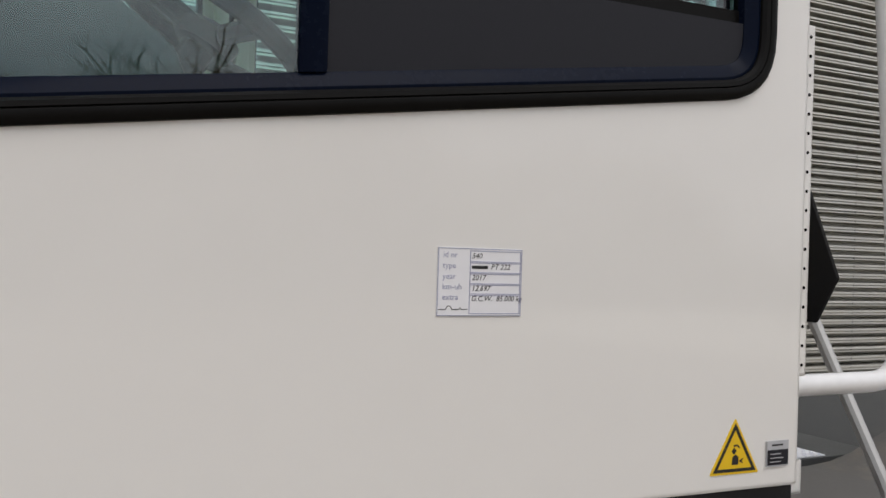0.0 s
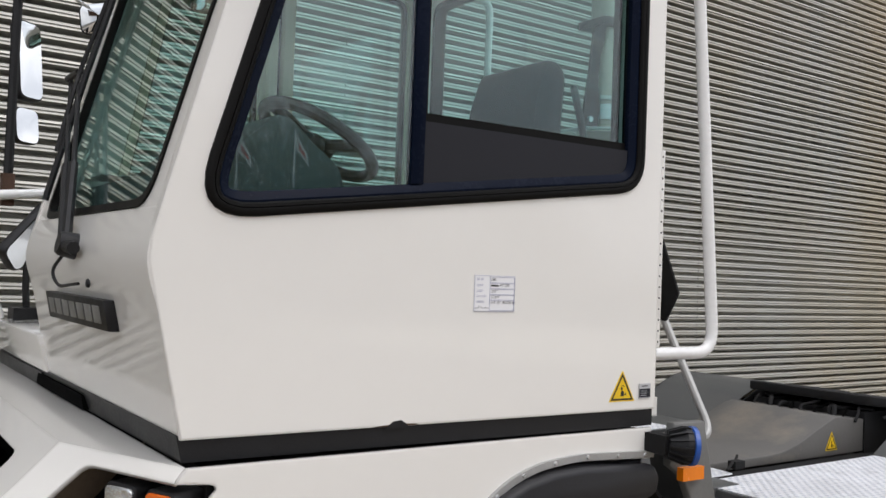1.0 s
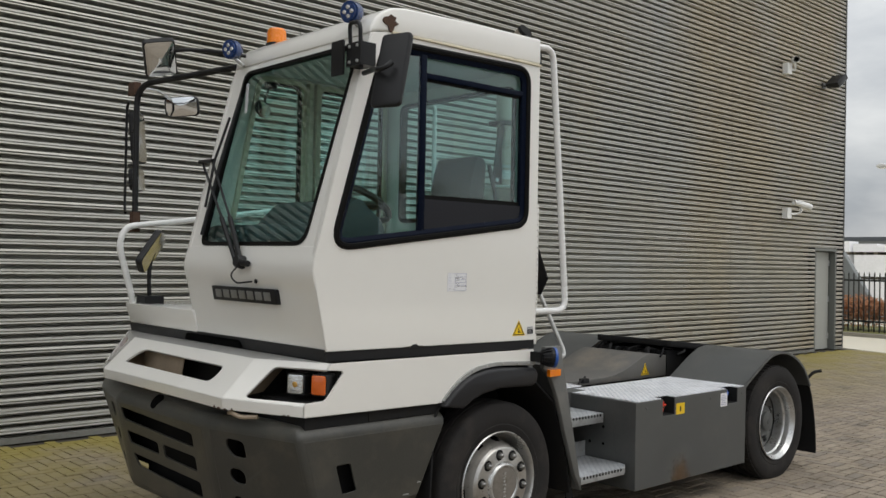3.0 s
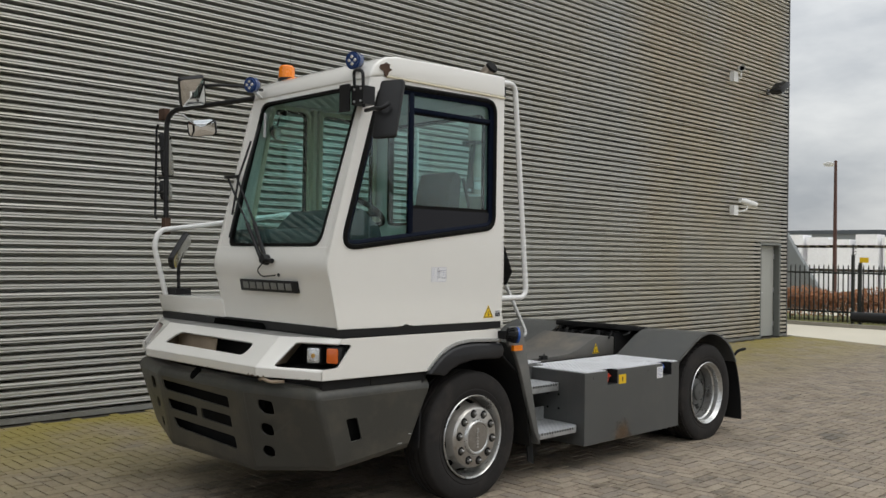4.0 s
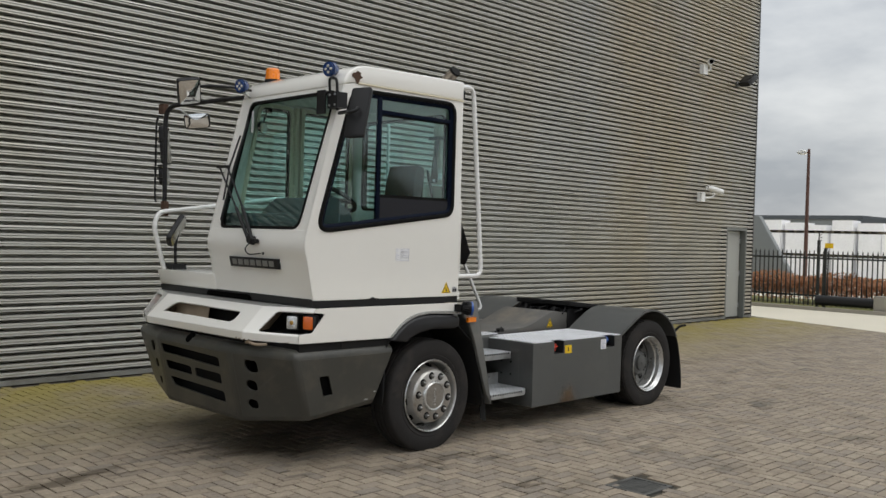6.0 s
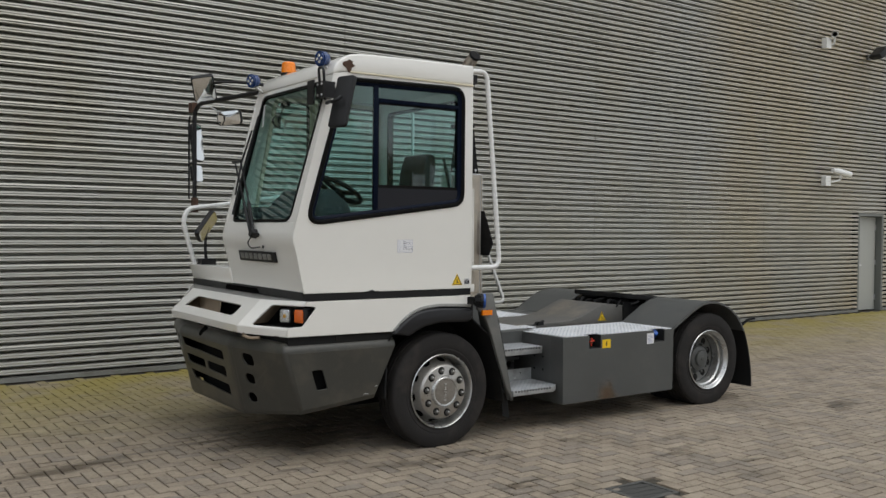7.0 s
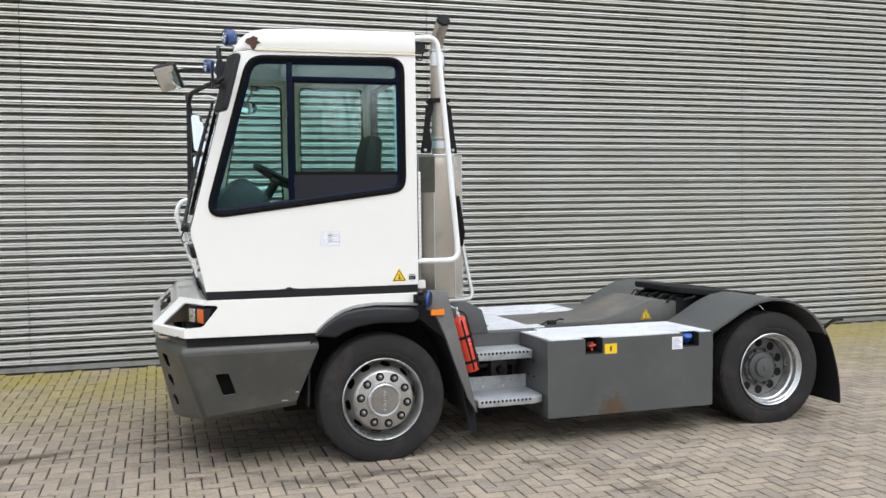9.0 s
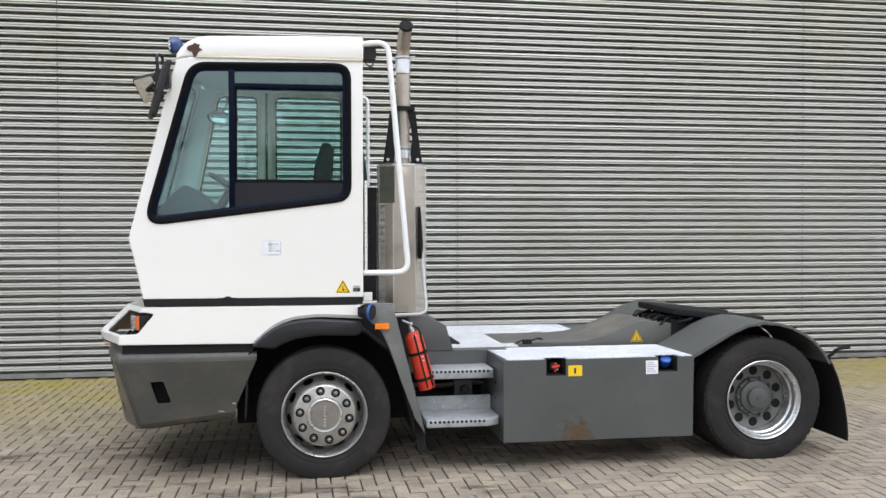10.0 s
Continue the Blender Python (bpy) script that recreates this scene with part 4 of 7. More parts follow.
for sign in (1, -1):
    ye, yi = (CY0 + 0.0125, F_NEAR) if sign > 0 else (2 * MID - CY0 - 0.0125, F_FAR)
    rin = yi + 0.01 * sign
    corner = part("fascia_corner", plate([(0, 0), (1, 0), (1, 1), (0, 1), (0, 0.92), (0.66, 0.935), (0.715, 0.915), (0.735, 0.86), (0.665, 0.22), (0.64, 0.172), (0.60, 0.16), (0, 0.16)], [],
                                         quad_map((0.70, ye, 1.252), (0.528, rin, 1.247), (0.330, yi, 1.055), (0.540, ye, 1.047), (0.62, 0.3 * sign, -0.7)), 0, 0.012), WHITE, tractor)
    part("fascia_lip", plate([(0, 0), (1, 0), (1, 1), (0, 1)], [],
                             quad_map((0.540, ye, 1.047), (0.330, yi, 1.055), (0.340, yi, 0.996), (0.541, ye, 0.993), (0.9, 0.4 * sign, 0)), 0, 0.012), WHITE, corner)
    yo = 0.02 * sign
    lamp = part("headlight", box(0.76, 0.96, min(ye + yo, yi + 0.06 * sign), max(ye + yo, yi + 0.06 * sign), 1.0, 1.235), MATT, tractor, "black headlight bucket")
    part("bucket_floor", box(0.57, 0.76, min(ye + yo, yi), max(ye + yo, yi), 1.035, 1.05), MATT, lamp)
    part("bucket_wall", plate([(0, 0), (1, 0), (1, 1), (0, 1)], [], quad_map((0.43, yi - 0.05 * sign, 1.062), (0.60, yi + 0.03 * sign, 1.062), (0.74, yi - 0.02 * sign, 1.235), (0.56, yi - 0.10 * sign, 1.225), (0, sign, 0)), 0, 0.006), LINER, lamp, "dull brown inner sheet")
    way, out = Vector((-0.42, 0.907 * sign, 0)), Vector((-0.907, -0.42 * sign, 0))
    for name, a, mat, label in (("head_lamp", HEAD_AT, LAMPGLASS, "clear square lamp in a black housing"), ("turn_lamp", TURN_AT, ORANGE, "orange turn lamp in a black housing")):
        a = Vector((a[0], a[1] if sign > 0 else 2 * MID - a[1], a[2])) - out * (0.06 if sign < 0 else 0.0)
        spot = lambda u, v, w, a=a: a + way * u + Vector((0, 0, v)) + out * w
        half = 0.046 if name == "head_lamp" else 0.040
        shape = rounded([(-half, -0.049), (half, -0.049), (half, 0.049), (-half, 0.049)], 0.014, 4)
        housing = part(name, prism([(u * 1.16, v * 1.13) for u, v in shape], spot, -0.09, 0.004, 0.006), BLACK, lamp, label)
        part("lens", prism(shape, spot, 0.0, 0.014, 0.005, 3), mat, housing)
        if mat is LAMPGLASS:
            part("bulb", lathe([(0.0, 0.004), (0.012, 0.002), (0.016, -0.002)], a + out * 0.0155, out, 14), AMBERGLASS, housing)
part("fascia_lip", plate([(0, 0), (1, 0), (1, 1), (0, 1)], [],
                         quad_map((0.330, F_NEAR, 1.055), (0.330, F_FAR, 1.055), (0.340, F_FAR, 0.996), (0.340, F_NEAR, 0.996), (1, 0, 0)), 0, 0.012), WHITE, fas)
# chipped and bent spots along the lip
for y, w, h in ((1.78, 0.02, 0.016), (1.735, 0.045, 0.011), (2.30, 0.012, 0.006), (2.62, 0.010, 0.006)):
    part("paint_chip", prism([(y - w / 2, 0.9955), (y + w / 2, 0.9955), (y + w * 0.3, 0.9955 + h * 0.6), (y, 0.9955 + h)], lambda u, v, s: (0.339 + s, u, v), -0.0025, 0.001), RUST, fas, "rusty chip in the paint")
for k, w, h in ((0.16, 0.03, 0.012), (0.2, 0.05, 0.008), (0.86, 0.03, 0.014), (0.94, 0.05, 0.009)):
    q = quad_map((0.540, 1.2625, 1.047), (0.330, F_NEAR, 1.055), (0.340, F_NEAR, 0.996), (0.541, 1.2625, 0.993), (-0.9, -0.4, 0))
    part("paint_chip", prism([(k, 0.995), (k + w, 0.995), (k + w * 0.6, 0.995 - h * 14), (k + w * 0.2, 0.995 - h * 9)], q, -0.001, 0.0025), RUST, fas, "rusty chip in the paint")
part("bent_bracket", tube(smooth_path([(0.40, 1.74, 0.968), (0.37, 1.66, 0.985), (0.385, 1.60, 0.965), (0.44, 1.52, 0.972)], 0.03), 0.012, 6), LINER, fas, "bent rusty bracket below the lip")
part("inner_body", box(0.96, 1.45, 1.27, 3.67, 0.93, 1.24), MATT, tractor)
part("inner_body", box(1.45, 2.2, 1.27, 3.67, 1.10, 1.24), MATT, tractor)
part("inner_body", box(0.62, 0.96, 1.80, 3.14, 0.75, 1.17), MATT, tractor)
part("gap_seal", box(0.56, 1.44, 1.275, 3.66, 0.90, 0.99), MATT, tractor)




# bumper: flat faces joined by rounded corners
def bumper():
    ztop = 0.905
    top = [(1.475, 1.25), (0.515, 1.25), (0.345, 1.90), (0.345, 3.04), (0.515, 3.69), (1.475, 3.69)]
    low = [(1.31, 1.275, 0.495), (0.655, 1.275, 0.43), (0.46, 1.90, 0.36), (0.46, 3.04, 0.36), (0.655, 3.665, 0.43), (1.31, 3.665, 0.495)]
    arcs = rounded(top, (0, 0.028, 0.035, 0.035, 0.028, 0), 5)
    ground_arcs = rounded([(p[0], p[1]) for p in low], (0, 0.028, 0.035, 0.035, 0.028, 0), 5)
    centre = Vector((1.0, MID))
    bmp = bmesh.new()
    rows = []
    for k, (a, b) in enumerate(zip(arcs, ground_arcs)):
        corner, zb = k // 6, 0
        zb = low[corner][2]
        a, b = Vector(a), Vector(b)
        if corner in (0, 5):
            inn = Vector((0, 1 if corner == 0 else -1))
        else:
            inn = (centre - a).normalized()
        roll = [(0.19, 0.036), (0.075, 0.038), (0.056, 0.035), (0.038, 0.028), (0.022, 0.017), (0.010, 0.002), (0.003, -0.014)]
        rows.append([Vector((*(a + inn * d), ztop + h)) for d, h in roll] + [Vector((*a, ztop - 0.032)), Vector((*b, zb)), Vector((*(b + inn * 0.02), zb - 0.03)), Vector((*(b + inn * 0.16), zb - 0.06))])
    return rows


ROWSB = bumper()
bm = bmesh.new()
flat_spans = []
ring = [[bm.verts.new(p) for p in row] for row in ROWSB]
for k, (a, b) in enumerate(zip(ring, ring[1:])):
    if (ROWSB[k][7] - ROWSB[k + 1][7]).length < 1e-6:
        continue
    wide = (ROWSB[k][7] - ROWSB[k + 1][7]).length > 0.2
    for m in range(10):
        if m == 7 and wide:
            flat_spans.append((ROWSB[k][7], ROWSB[k + 1][7], ROWSB[k + 1][8], ROWSB[k][8]))
            continue
        bm.faces.new((a[m], b[m], b[m + 1], a[m + 1]))
bmesh.ops.remove_doubles(bm, verts=bm.verts, dist=1e-5)
bump = part("bumper", bm, BUMPER, tractor, "dark grey steel bumper with slots and worn edges")


def slots(kind):
    if kind == "side":
        return [rounded([(0.705, 0.335), (0.815, 0.335), (0.785, 0.695), (0.66, 0.695)], 0.025, 3)]
    if kind == "angle":
        return [rounded([(0.60, 0.09), (0.80, 0.07), (0.82, 0.17), (0.76, 0.27), (0.60, 0.28)], 0.05, 3), rounded([(0.66, 0.42), (0.80, 0.39), (0.85, 0.47), (0.80, 0.56), (0.66, 0.58)], 0.06, 3),
                rounded([(0.70, 0.73), (0.83, 0.70), (0.88, 0.78), (0.83, 0.86), (0.70, 0.87)], 0.06, 3)]
    return [rounded([(0.12, 0.11), (0.985, 0.06), (0.965, 0.21), (0.12, 0.27)], 0.03, 3), rounded([(0.13, 0.37), (0.50, 0.36), (0.50, 0.51), (0.13, 0.54)], 0.03, 3),
            rounded([(0.56, 0.36), (0.955, 0.34), (0.935, 0.49), (0.56, 0.51)], 0.03, 3), rounded([(0.12, 0.65), (0.925, 0.61), (0.875, 0.76), (0.12, 0.83)], 0.03, 3)]


for span, kind, flip in zip(flat_spans, ("side", "angle", "grille", "angle", "side"), (0, 0, 0, 1, 1)):
    p00, p10, p11, p01 = span
    normal = (p10 - p00).cross(p01 - p00).normalized()
    towards = Vector((1.0, MID, 0.6)) - p00
    if normal.dot(towards) < 0:
        normal.negate()
    holes = [[(1 - s if flip else s, h) for s, h in loop] for loop in slots(kind)]
    part("bumper_face", plate([(0, 0), (1, 0), (1, 1), (0, 1)], holes, quad_map(p00, p10, p11, p01, normal), 0, 0.01), BUMPER, bump)
part("bumper_back", box(0.66, 1.25, 1.36, 3.58, 0.45, 0.92), MATT, bump)
part("bumper_back", box(0.56, 1.0, 1.92, 3.02, 0.34, 0.90), MATT, bump)
for x, z, w in ((1.02, 0.868, 0.05), (0.80, 0.86, 0.03), (0.58, 0.80, 0.012), (1.30, 0.56, 0.03), (1.20, 0.505, 0.05)):
    part("paint_chip", prism([(x, z), (x + w, z - 0.002), (x + w * 0.9, z + 0.005), (x + w * 0.3, z + 0.007)], lambda u, v, s: (u, 1.25 + (0.935 - v) * 0.053 + s, v), -0.0012, 0.0), STEPPLAIN, bump, "bare metal chip in the paint")
part("tow_eye", lathe([(0.0, 0.005), (0.046, 0.004), (0.05, -0.012)], (0.372, 2.53, 0.930), (-0.8, 0, 0.6), 16), VOID, bump, "black tow eye opening")


# wheels
AXLE_Z = 0.461


def wheel(x, y, side, twin):
    """A wheel whose outer sidewall lies at y; side is -1 where it faces -y."""
    axis, c = (0, side, 0), (x, y, AXLE_Z)
    prof = [(0.30, -0.262), (0.36, -0.283), (0.43, -0.279), (0.462, -0.262), (0.478, -0.238), (0.483, -0.20), (0.483, -0.198), (0.470, -0.195), (0.470, -0.185), (0.484, -0.182),
            (0.485, -0.148), (0.472, -0.145), (0.472, -0.135), (0.485, -0.132), (0.484, -0.10), (0.471, -0.097), (0.471, -0.087), (0.483, -0.084), (0.482, -0.045), (0.476, -0.022),
            (0.468, -0.014), (0.455, -0.010), (0.435, -0.003), (0.40, 0.0), (0.37, 0.0), (0.352, -0.005), (0.348, -0.002), (0.335, -0.004), (0.318, -0.012), (0.30, -0.018)]
    if twin:
        disc = [(0.285, -0.03), (0.262, -0.16), (0.255, -0.175), (0.245, -0.18), (0.15, -0.18), (0.15, -0.15)]
        hub = [(0.0, -0.078), (0.02, -0.078), (0.022, -0.083), (0.07, -0.085), (0.082, -0.09), (0.086, -0.115), (0.118, -0.12), (0.128, -0.126), (0.132, -0.15), (0.15, -0.153), (0.155, -0.18)]
    else:
        disc = None
        hub = [(0.0, 0.026), (0.13, 0.026), (0.136, 0.028), (0.142, 0.025), (0.207, 0.025), (0.214, 0.022), (0.219, 0.015), (0.226, 0.004)]
    name = "wheel"
    if twin:
        base = part(name, lathe(disc[2:], c, axis, 48), COLUMN, tractor, "deep dished silver twin wheel")
        for dy in (0, -0.32 * side):
            part("tyre", lathe(prof, (x, y + dy, AXLE_Z), axis, 72), RUBBER, base, "black rubber tyre")
            lugs = bmesh.new()
            for k in range(52):
                a = 2 * math.pi * k / 52
                for near in (0, 1):
                    h0, h1 = (-0.245, -0.20) if near else (-0.083, -0.028)
                    turn = Matrix.Translation((x, y + dy, AXLE_Z)) @ Matrix.Rotation(a + 0.05 * near, 4, "Y")
                    box(-0.021, 0.021, min(side * h0, side * h1), max(side * h0, side * h1), 0.472, 0.4865, bm=lugs)
                    lugs.verts.ensure_lookup_table()
                    for v in lugs.verts[-8:]:
                        v.co = turn @ v.co
            tagged(part("tread", lugs, RUBBER, base), kind="stuff")
        part("hub", lathe(hub, c, axis, 32), GREY, base, "dark grey axle hub")
        # stepped rim flange
        part("rim", lathe([(0.292, -0.05), (0.297, -0.02), (0.304, -0.008), (0.309, -0.002), (0.304, 0.003), (0.296, -0.004), (0.290, -0.02), (0.284, -0.030), (0.279, -0.034), (0.276, -0.05), (0.274, -0.075), (0.268, -0.082), (0.262, -0.086), (0.259, -0.10), (0.255, -0.165)], c, axis, 72), STEEL, base)
        for k in range(10):
            a = 2 * math.pi * (k + 0.5) / 10
            p = Vector((x + 0.205 * math.cos(a), y - side * 0.1795, AXLE_Z + 0.205 * math.sin(a)))
            bm = lathe([(0.0, 0.003), (0.033, 0.003), (0.037, 0.0), (0.037, -0.03)], p, axis, 16)
            part("vent_hole", bm, MATT, base)
            b = 2 * math.pi * k / 10
            q = Vector((x + 0.150 * math.cos(b), y - side * 0.150, AXLE_Z + 0.150 * math.sin(b)))
            part("wheel_nut", lathe([(0.0, 0.026), (0.012, 0.024), (0.016, 0.012), (0.018, -0.01)], q, axis, 8), GREY, base)
        return base
    bm = lathe(hub, c, axis, 60)
    # conical web with oval hand holes
    n, bands = 120, [(0.226, 0.004), (0.240, -0.052), (0.247, -0.068), (0.261, -0.098), (0.268, -0.112), (0.280, -0.128)]
    s, t = Vector((1, 0, 0)), Vector((0, 0, 1))
    rows = [[bm.verts.new(Vector(c) + Vector(axis) * h + (s * math.cos(2 * math.pi * k / n) + t * math.sin(2 * math.pi * k / n)) * r) for k in range(n)] for r, h in bands]
    gaps = {1: (1, 2, 3, 4), 2: (0, 1, 2, 3, 4, 5), 3: (1, 2, 3, 4)}
    for b, (p, q) in enumerate(zip(rows, rows[1:])):
        for k in range(n):
            if k % 12 in gaps.get(b, ()):
                continue
            bm.faces.new((p[k], p[(k + 1) % n], q[(k + 1) % n], q[k]))
    base = part(name, bm, DISC, tractor, "worn silver front wheel with ten nuts")
    part("hub_cap", lathe([(0.0, 0.040), (0.104, 0.040), (0.108, 0.046), (0.116, 0.048), (0.123, 0.044), (0.129, 0.034), (0.132, 0.026)], c, axis, 48), STEEL, base)
    part("cap_face", lathe([(0.0, 0.0415), (0.102, 0.0415), (0.1035, 0.0395)], c, axis, 40), CAPFACE, base, "dull brownish cap face")
    part("tyre", lathe(prof, c, axis, 72), RUBBER, base, "black rubber tyre")
    part("rim", lathe([(0.277, -0.19), (0.280, -0.128), (0.281, -0.08), (0.285, -0.05), (0.291, -0.02), (0.296, -0.004), (0.304, 0.003), (0.309, -0.002), (0.304, -0.012), (0.296, -0.03)], c, axis, 72), STEEL, base)
    part("brake_drum", lathe([(0.0, -0.2), (0.275, -0.2), (0.275, -0.26)], c, axis, 32), MATT, base)
    y_face = y + side * 0.0425
    for k in range(7):
        z = AXLE_Z - 0.075 + k * 0.022
        part("raised_mark", box(x - 0.010, x + 0.010, min(y_face - side * 0.002, y_face + side * 0.0015), max(y_face - side * 0.002, y_face + side * 0.0015), z, z + 0.014, 0.001), STEEL, base)
    for k in range(10):
        a = 2 * math.pi * (k + 0.77) / 10
        p = (x + 0.177 * math.cos(a), y + side * 0.026, AXLE_Z + 0.177 * math.sin(a))
        part("wheel_nut", lathe([(0.0, 0.032), (0.008, 0.030), (0.014, 0.024), (0.017, 0.014), (0.019, 0.0)], p, axis, 12), NUT, base)
        part("nut_seat", lathe([(0.016, 0.0022), (0.030, 0.0020), (0.033, -0.002)], p, axis, 16), MATT, base)
    return base


wheel(1.951, 1.262, -1, False)
wheel(1.951, 2 * MID - 1.262, 1, False)
wheel(5.350, 1.256, -1, True)
wheel(5.350, 2 * MID - 1.256, 1, True)
for x in (1.951, 5.350):
    part("axle", tube([(x, 1.45, AXLE_Z), (x, 3.5, AXLE_Z)], 0.09, 12), MATT, tractor)
for y in (2.02, 2.82):
    part("frame_rail", box(1.2, 6.15, y, y + 0.1, 0.52, 0.79, 0.006), MATT, tractor)
# two unseen boxes added to keep light from the ground under the truck
part("under_blocker", box(0.66, 1.12, 1.45, 3.49, 0.40, 0.46, 0.02), MATT, tractor)
part("under_blocker", box(1.3, 3.2, 1.85, 3.09, 0.30, 0.5, 0.02), MATT, tractor)
part("engine_block", box(1.3, 3.1, 2.12, 2.82, 0.42, 0.85, 0.03), MATT, tractor)

# front fender flare, liner and step column
FL = [(1.44, 0.965), (1.52, 1.045), (1.6, 1.1), (1.68, 1.132), (1.78, 1.15), (1.9, 1.156), (2.2, 1.138), (2.225, 1.10), (2.215, 1.045), (2.17, 1.028), (1.9, 1.036), (1.75, 1.014), (1.66, 0.982), (1.60, 0.945)]
part("front_fender", prism(FL, xz, 1.205, 1.72, 0.02, 3), FENDER, tractor, "bulging black plastic fender")
part("fender_trim", ribbon([(p.x, p.z) for p in smooth_path([(1.47, 0, 0.985), (1.55, 0, 1.062), (1.63, 0, 1.117), (1.735, 0, 1.155), (1.9, 0, 1.170), (2.22, 0, 1.155)], 0.06, 4)], xz, 1.236, 1.26, 0.02), GALV, tractor, "riveted metal trim")
for x, z in ((1.50, 1.022), (1.585, 1.098), (1.68, 1.147), (1.80, 1.171), (1.93, 1.179), (2.06, 1.172), (2.18, 1.166)):
    part("rivet", lathe([(0.0, 0.005), (0.005, 0.004), (0.007, 0.0)], (x, 1.236, z), (0, -1, 0), 8), STEEL, tractor)
part("fender_liner", ribbon([(1.40, 0.45), (1.42, 0.9), (1.5, 1.01), (1.7, 1.09), (1.95, 1.1), (2.25, 1.04), (2.42, 0.9), (2.52, 0.68), (2.60, 0.3)], xz, 1.26, 1.74, 0.012), MATT, tractor)
part("liner_back", box(1.38, 2.62, 1.74, 1.76, 0.4, 1.2), MATT, tractor)
COL = [(2.289, 1.262), (2.44, 1.26), (2.475, 1.122), (2.675, 0.314), (2.655, 0.335), (2.60, 0.42), (2.49, 0.72), (2.425, 0.91), (2.375, 1.02), (2.34, 1.085), (2.276, 1.125)]
part("step_column", prism(COL, xz, 1.215, 1.25, 0.006), COLUMN, tractor)
part("step_column_return", plate([(0, 0), (1, 0), (1, 1), (0, 1)], [], quad_map((2.475, 1.225, 1.122), (2.475, 1.48, 1.122), (2.675, 1.48, 0.314), (2.675, 1.225, 0.314), (-1, 0, -0.25)), 0, 0.008), COLUMN, tractor)
part("splash_flap", prism([(2.60, 0.42), (2.675, 0.34), (2.70, 0.14), (2.63, 0.17)], xz, 1.30, 1.312), MATT, tractor)
part("side_marker", box(2.310, 2.412, 1.190, 1.216, 1.077, 1.119, 0.008), AMBER, tractor, "orange side marker lamp")
LX, LAX = Vector((2.258, 1.145, 1.205)), Vector((0.85, -0.5, -0.05)).normalized()
worklamp = part("work_lamp", lathe([(0.0, 0.036), (0.05, 0.036), (0.056, 0.03), (0.057, -0.005), (0.046, -0.02), (0.032, -0.055), (0.0, -0.058)], LX, LAX, 24), BLACK, tractor, "round black finned lamp with a blue bezel")
part("lamp_bezel", lathe([(0.056, 0.031), (0.061, 0.031), (0.062, 0.016), (0.057, 0.014)], LX, LAX, 24), BLUE, worklamp)
across = Vector((0, 0, 1)).cross(LAX).normalized()
upward = LAX.cross(across)
for k in range(14):
    a = 2 * math.pi * k / 14
    out = across * math.cos(a) + upward * math.sin(a)
    way = LAX.cross(out)
    fin = bmesh.new()
    corners = [fin.verts.new(LX + LAX * h + out * r + way * w) for w in (-0.0022, 0.0022) for h, r in ((0.012, 0.05), (0.012, 0.060), (-0.012, 0.060), (-0.058, 0.044), (-0.058, 0.028))]
    for ring in (corners[4::-1], corners[5:]):
        fin.faces.new(ring)
    for i in range(5):
        fin.faces.new((corners[i], corners[(i + 1) % 5], corners[5 + (i + 1) % 5], corners[5 + i]))
    part("cooling_fin", fin, BLACK, worklamp)
part("lamp_bracket", box(2.19, 2.235, 1.165, 1.255, 1.175, 1.235, 0.004), MATT, tractor)

# steps
def step(x0, x1, y0, y1, z, h, cut=0.0):
    plan = [(x0, y0), (x1 - cut, y0), (x1 - cut * 0.15, y0 + cut * 0.55), (x1, y0 + 0.12), (x1, y1), (x0, y1)]
    st = part("step", prism(plan, xy, z - h, z - 0.004, 0.003), STEPPLAIN, tractor, "serrated aluminium step")
    planar_uv(st, (1, 0, 0), (0, 1, 0))
    planar_uv(part("tread", prism([(u - 0.001, v + 0.001) for u, v in plan], xy, z - 0.004, z, 0.0015), STEPALU, st), (1, 0, 0), (0, 1, 0))
    bm = bmesh.new()
    k = int((x1 - cut - x0 - 0.02) / 0.033)
    for i in range(k):
        lathe([(0.0, 0.002), (0.010, 0.0015), (0.0125, -0.004)], (x0 + 0.03 + i * 0.033, y0, z - 0.011), (0, -1, 0.15), 8, bm)
    part("tread_teeth", bm, MATT, st, "dark serration holes")


step(2.74, 3.245, 1.48, 1.92, 0.722, 0.065, 0.012)
step(2.69, 3.255, 1.235, 1.655, 0.392, 0.05, 0.10)
riser = planar_uv(part("step_back", box(2.66, 3.255, 1.655, 1.663, 0.36, 0.498), STEPPLAIN, tractor, "riveted aluminium riser"), (1, 0, 0), (0, 0, 1))
for x, z in ((2.798, 0.462), (2.873, 0.415), (3.052, 0.415), (3.125, 0.458)):
    part("rivet", lathe([(0.0, 0.008), (0.010, 0.006), (0.013, 0.0)], (x, 1.655, z), (0, -1, 0), 10), STEEL, riser)
# black filler box: the shade behind the steps put into shape and colour
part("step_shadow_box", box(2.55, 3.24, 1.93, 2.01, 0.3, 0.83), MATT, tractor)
part("air_pipe", tube(smooth_path([(2.66, 1.86, 0.55), (2.95, 1.86, 0.55), (3.02, 1.84, 0.57), (3.24, 1.84, 0.57)], 0.04), 0.022, 10), GREY, tractor)
part("valve_block", box(2.99, 3.13, 1.76, 1.86, 0.46, 0.60, 0.01), GREY, tractor)
part("pedal_valve", lathe([(0.0, 0.05), (0.03, 0.05), (0.035, 0.0)], (3.065, 1.76, 0.53), (0, -1, 0), 14), BLACK, tractor)

